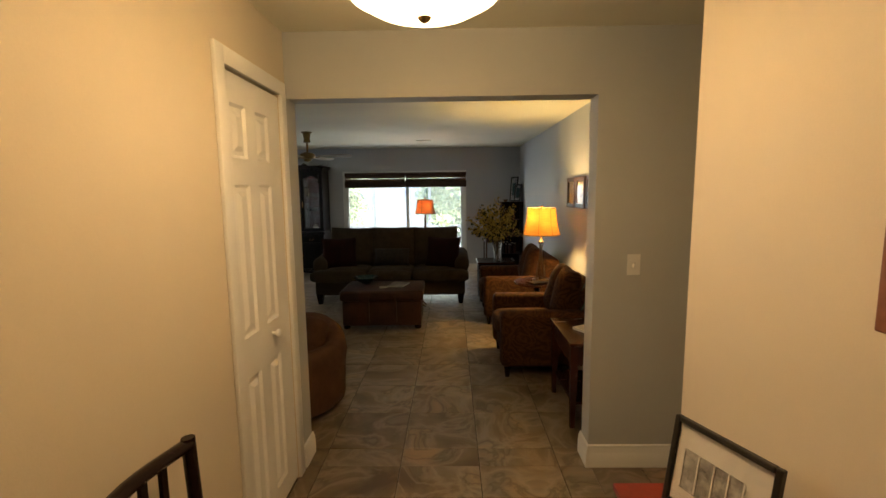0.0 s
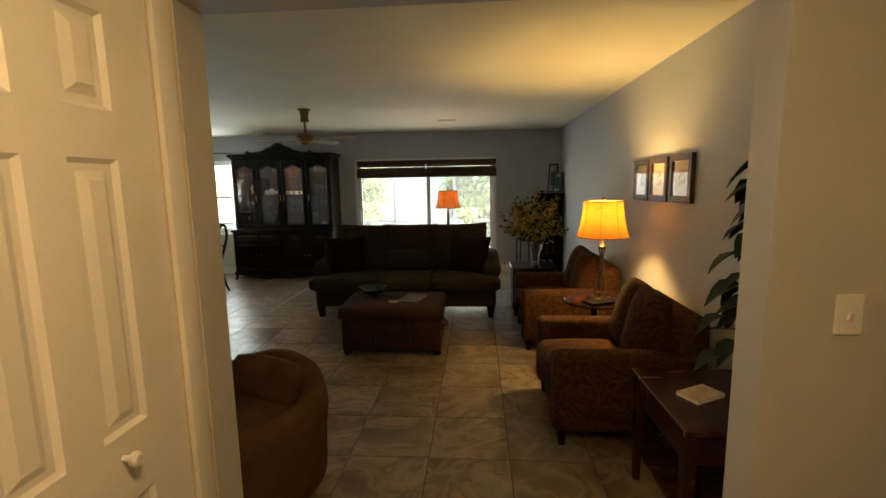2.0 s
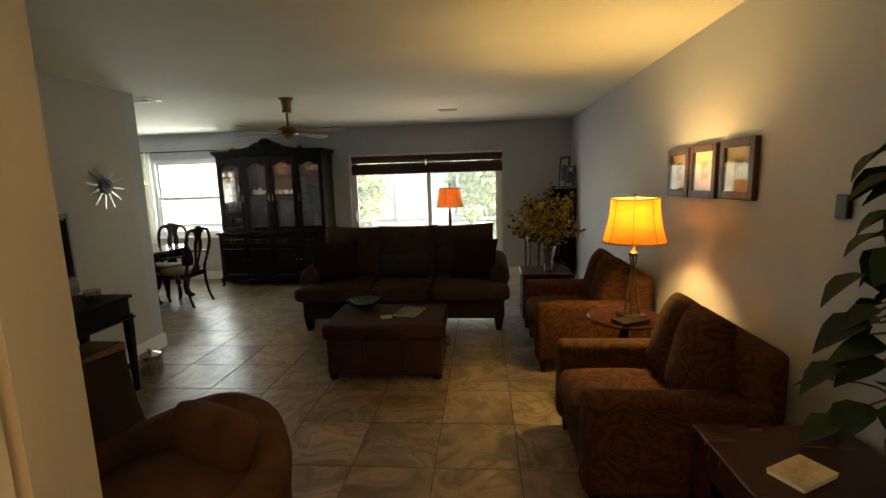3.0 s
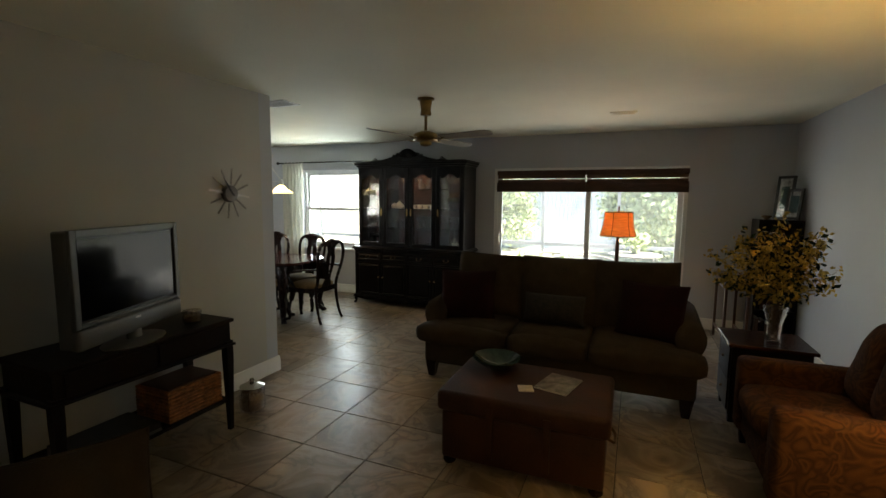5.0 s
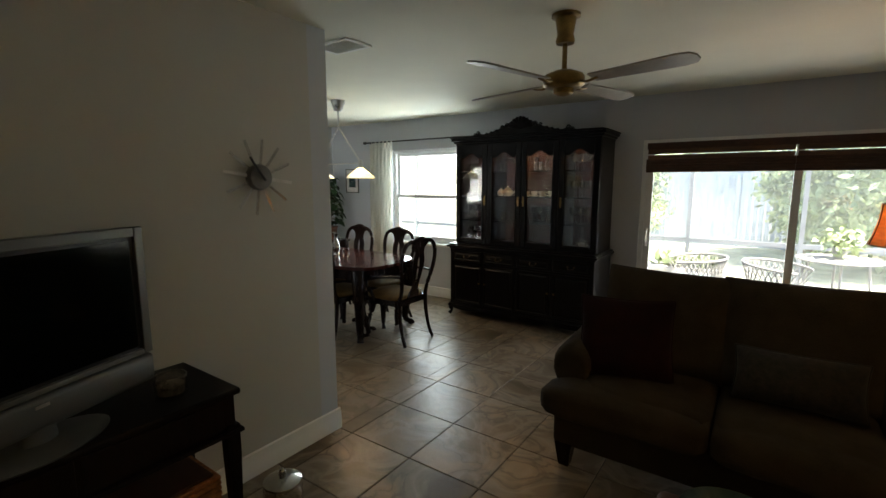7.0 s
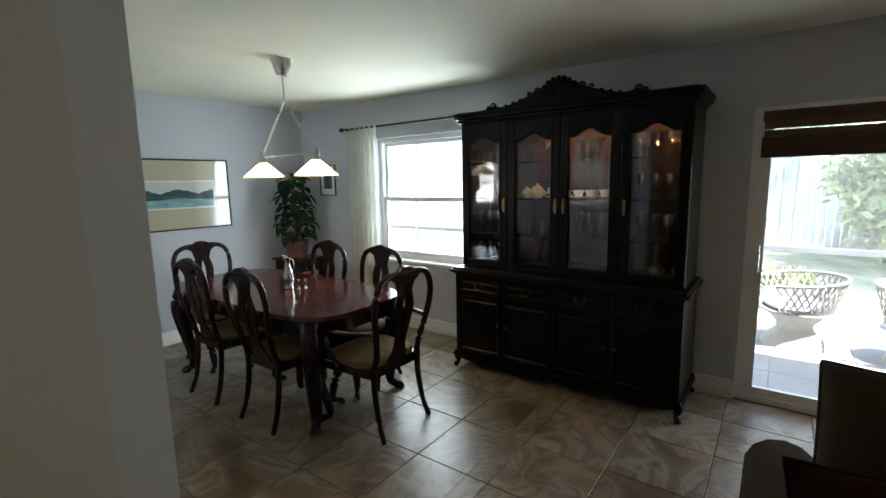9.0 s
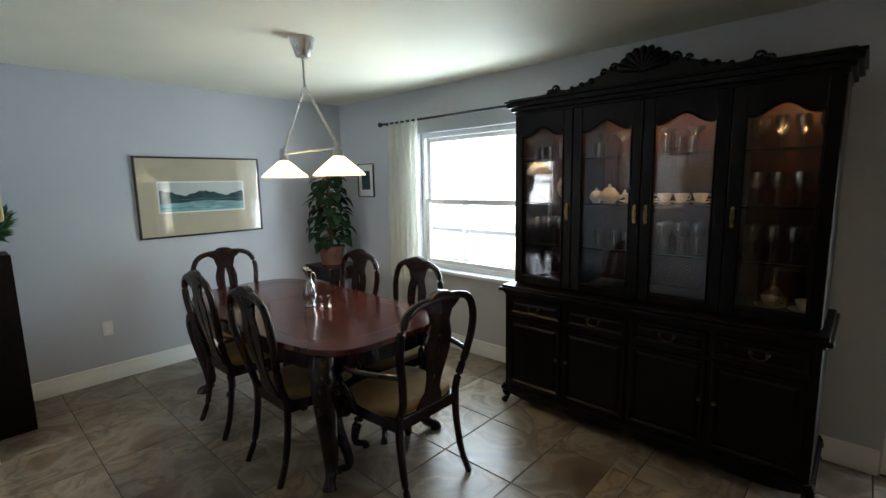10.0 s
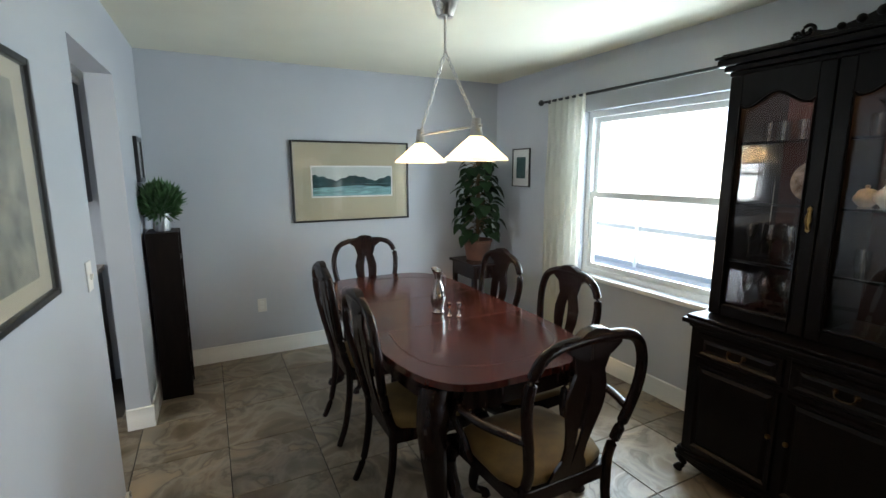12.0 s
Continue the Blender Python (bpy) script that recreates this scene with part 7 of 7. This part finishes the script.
tube(bm, curve([(0.055, 0, 0.03), (0.085, 0, 0.045), (0.10, 0, 0.08)], 4), [0.013 - 0.0008 * i for i in range(9)], 8)
part("spout", bm, CHINA, teapot, smooth=60)
bm = bmesh.new()
tube(bm, curve([(-0.055, 0, 0.065), (-0.09, 0, 0.065), (-0.09, 0, 0.03), (-0.058, 0, 0.025)], 4), 0.005, 7)
part("handle", bm, CHINA, teapot, smooth=60)
teacup = thing("teacup", "cream china teacup on its saucer", "teacup", pose(HX - 0.14, 8.97, SHELVES[1]), "teacups in the china cabinet")
bm = bmesh.new()
lathe(bm, ((0.02, 0.008), (0.024, 0.012), (0.04, 0.05), (0.043, 0.06), (0.040, 0.06), (0.02, 0.016), (0.003, 0.014)), 20)
part("bowl", bm, CHINA, teacup, smooth=60)
bm = bmesh.new()
lathe(bm, ((0.03, 0), (0.035, 0.003), (0.07, 0.013), (0.068, 0.015), (0.02, 0.006)), 22)
part("saucer", bm, CHINA, teacup, smooth=60)
bm = bmesh.new()
tube(bm, curve([(0.038, 0, 0.05), (0.06, 0, 0.045), (0.055, 0, 0.025), (0.032, 0, 0.025)], 4), 0.003, 6)
part("handle", bm, CHINA, teacup, smooth=60)
for x in (-0.04, 0.06, 0.15, 0.24, 0.35, 0.60, 0.75):
    copy_thing(teacup, pose(HX + x, 8.98 + 0.04 * (x > 0.2), SHELVES[1] if x < 0.5 else SHELVES[0] - 0.28 + 0.014, 0, 0, g.uniform(0, 90)))
bowl_1 = thing("sugar_bowl", "cream china sugar bowl with a lid", "sugar bowl", pose(HX - 0.36, 8.98, SHELVES[1]))
bm = bmesh.new()
lathe(bm, ((0.022, 0), (0.026, 0.005), (0.043, 0.025), (0.045, 0.04), (0.034, 0.058), (0.01, 0.06)), 20)
part("body", bm, CHINA, bowl_1, smooth=60)
bm = bmesh.new()
lathe(bm, ((0.036, 0.058), (0.026, 0.072), (0.007, 0.078), (0.010, 0.088), (0.002, 0.093)), 16)
part("lid", bm, CHINA, bowl_1, smooth=60)
plate_1 = thing("painted_plate", "cream painted plate standing on edge in the cabinet", "plate", pose(HX - 0.60, 9.10, SHELVES[1] + 0.10, 80, 0, 0), "plates in the china cabinet")
bm = bmesh.new()
lathe(bm, ((0.05, 0), (0.055, 0.004), (0.10, 0.016), (0.099, 0.019), (0.05, 0.007), (0.005, 0.006)), 28)
part("dish", bm, material("painted_china", (0.55, 0.42, 0.24), 0.2, vary=0.7, scale=22, fine=60, bump=0.0, second=(0.75, 0.7, 0.6)), plate_1, smooth=60)
decanter = thing("decanter", "round cut-glass decanter with a stopper", "decanter", pose(HX + 0.62, 8.97, 0.876))
bm = bmesh.new()
lathe(bm, ((0.05, 0), (0.06, 0.01), (0.065, 0.06), (0.03, 0.11), (0.014, 0.14), (0.016, 0.19), (0.003, 0.19)), 16)
part("body", bm, CRYSTAL, decanter, smooth=30)
bm = bmesh.new()
lathe(bm, ((0.012, 0.19), (0.02, 0.21), (0.012, 0.235), (0.003, 0.24)), 12)
part("stopper", bm, CRYSTAL, decanter, smooth=30)
for x in (-0.64, -0.22, 0.22, 0.64):
    puck = thing("cabinet_light", "small lit bulb fixture under the cabinet top", "cabinet light", pose(HX + x, 8.93, Z1 - 0.02), "cabinet lights")
    bm = bmesh.new()
    lathe(bm, ((0.03, 0), (0.03, -0.012), (0.02, -0.016)), 16)
    part("fixture", bm, BRASS, puck, smooth=40)
    bm = bmesh.new()
    lathe(bm, ((0.018, -0.014), (0.015, -0.022), (0.004, -0.026)), 14)
    ob = part("bulb", bm, FLAME, puck, "small glowing bulb", 60)
    ob.visible_shadow = False
cloth = thing("dust_cloth", "crumpled white cloth on the floor beside the cabinet", "cloth", pose(-3.80, 9.02, 0))
bm = bmesh.new()
bmesh.ops.create_grid(bm, x_segments=14, y_segments=10, size=0.5, matrix=Matrix.Diagonal((0.18, 0.14, 1, 1)))
for v in bm.verts:
    v.co.z = 0.012 + 0.035 * abs(noise.noise(v.co * 14))
bmesh.ops.solidify(bm, geom=bm.faces[:], thickness=0.004)
part("folds", bm, PAPER, cloth, smooth=60)

# ---- kitchen seen through the opening ----
upper = thing("kitchen_wall_cabinet", "dark wall cabinet in the kitchen", "cabinet", pose(-6.26, 5.2, 0))
part("body", boxed(-0.18, 0.15, -0.6, 0.6, 1.36, 2.16, 0.004), CABINETDARK, upper)
for y0, y1 in ((-0.595, -0.003), (0.003, 0.595)):
    d = part("cabinet_door", boxed(0.15, 0.17, y0, y1, 1.365, 2.155, 0.004), CABINETDARK, upper)
    part("handle", boxed(0.17, 0.18, y1 - 0.05 if y1 < 0.1 else y0 + 0.04, y1 - 0.04 if y1 < 0.1 else y0 + 0.05, 1.42, 1.52), STEEL, d)
part("crown", boxed(-0.185, 0.19, -0.61, 0.61, 2.16, 2.21, 0.005), WHITE, upper)
lower = thing("kitchen_base_cabinet", "dark base cabinet in the kitchen", "cabinet", pose(-6.13, 4.6, 0))
part("body", boxed(-0.30, 0.28, -1.7, 1.2, 0.08, 0.86, 0.004), CABINETDARK, lower)
part("plinth", boxed(-0.30, 0.22, -1.7, 1.2, 0.0, 0.08), CABINETDARK, lower)
for k in range(5):
    y0 = -1.60 + k * 0.56
    d = part("cabinet_door", boxed(0.28, 0.30, y0, y0 + 0.526, 0.09, 0.85, 0.004), CABINETDARK, lower)
    part("handle", boxed(0.30, 0.31, y0 + 0.05, y0 + 0.06, 0.66, 0.78), STEEL, d)
counter = thing("kitchen_counter", "speckled brown stone counter with a low upstand", "counter", pose(-6.13, 4.6, 0))
part("worktop", boxed(-0.31, 0.33, -1.7, 1.22, 0.86, 0.90, 0.006), GRANITE, counter)
part("upstand", boxed(-0.315, -0.295, -1.7, 1.22, 0.90, 1.0, 0.003), GRANITE, counter)

tap = thing("kitchen_tap", "curved chrome kitchen tap behind the sink", "tap", pose(-6.30, 3.75, 0.90))
bm = bmesh.new()
tube(bm, curve([(0, 0, 0), (0, 0, 0.20), (0.04, 0, 0.28), (0.12, 0, 0.27), (0.15, 0, 0.20)], 5), 0.012, 8)
part("spout", bm, STEEL, tap, smooth=60)
bm = bmesh.new()
tube(bm, [(0, 0.04, 0.02), (0.0, 0.10, 0.06)], 0.008, 8)
part("lever", bm, STEEL, tap, smooth=60)

# ---- floor tiles ----
P, X0, Y0, GAP = 0.466, 0.085, 3.738, 0.005


def tile_mesh(w, d):
    bm = bmesh.new()
    b = 0.0025
    low = [bm.verts.new(c) for c in ((0, 0, -0.006), (w, 0, -0.006), (w, d, -0.006), (0, d, -0.006))]
    mid = [bm.verts.new(c) for c in ((0, 0, -b), (w, 0, -b), (w, d, -b), (0, d, -b))]
    top = [bm.verts.new(c) for c in ((b, b, 0), (w - b, b, 0), (w - b, d - b, 0), (b, d - b, 0))]
    for a, c in ((low, mid), (mid, top)):
        for i in range(4):
            bm.faces.new((a[i], a[(i + 1) % 4], c[(i + 1) % 4], c[i]))
    bm.faces.new(top)
    data = bpy.data.meshes.new("tile")
    bm.to_mesh(data)
    bm.free()
    data.materials.append(TILE)
    return data


MESHES, pick = {}, random.Random(7)
zones = ((TVX, EAST, SOUTH - 0.14, FAR), (WEST, TVX, DIN - 0.13, FAR), (-0.48, 1.2, 0.9, SOUTH - 0.14), (1.2, 2.2, 1.65, SOUTH - 0.14), (-5.72, -4.6, 4.6, DIN - 0.13))
for zx0, zx1, zy0, zy1 in zones:
    for i in range(math.floor((zx0 - X0) / P), math.ceil((zx1 - X0) / P)):
        for j in range(math.floor((zy0 - Y0) / P), math.ceil((zy1 - Y0) / P)):
            x0, x1 = max(zx0, X0 + i * P + GAP / 2), min(zx1, X0 + (i + 1) * P - GAP / 2)
            y0, y1 = max(zy0, Y0 + j * P + GAP / 2), min(zy1, Y0 + (j + 1) * P - GAP / 2)
            if x1 - x0 < 0.02 or y1 - y0 < 0.02:
                continue
            key = (round(x1 - x0, 3), round(y1 - y0, 3))
            if key not in MESHES:
                MESHES[key] = tile_mesh(*key)
            ob = new("tile", MESHES[key])
            ob.parent = floor
            ob.location = (x0, y0, pick.uniform(-0.0006, 0.0006))

patio_floor = bpy.data.objects["patio"]
flag = tile_mesh(0.594, 0.594)
flag.materials.clear()
flag.materials.append(PATIO)
for i in range(-5, 4):
    for j in range(5):
        ob = new("tile", flag)
        ob.parent = patio_floor
        ob.matrix_basis = pose(i * 0.6 + 0.25, FAR + 0.2 + j * 0.6, -0.038)
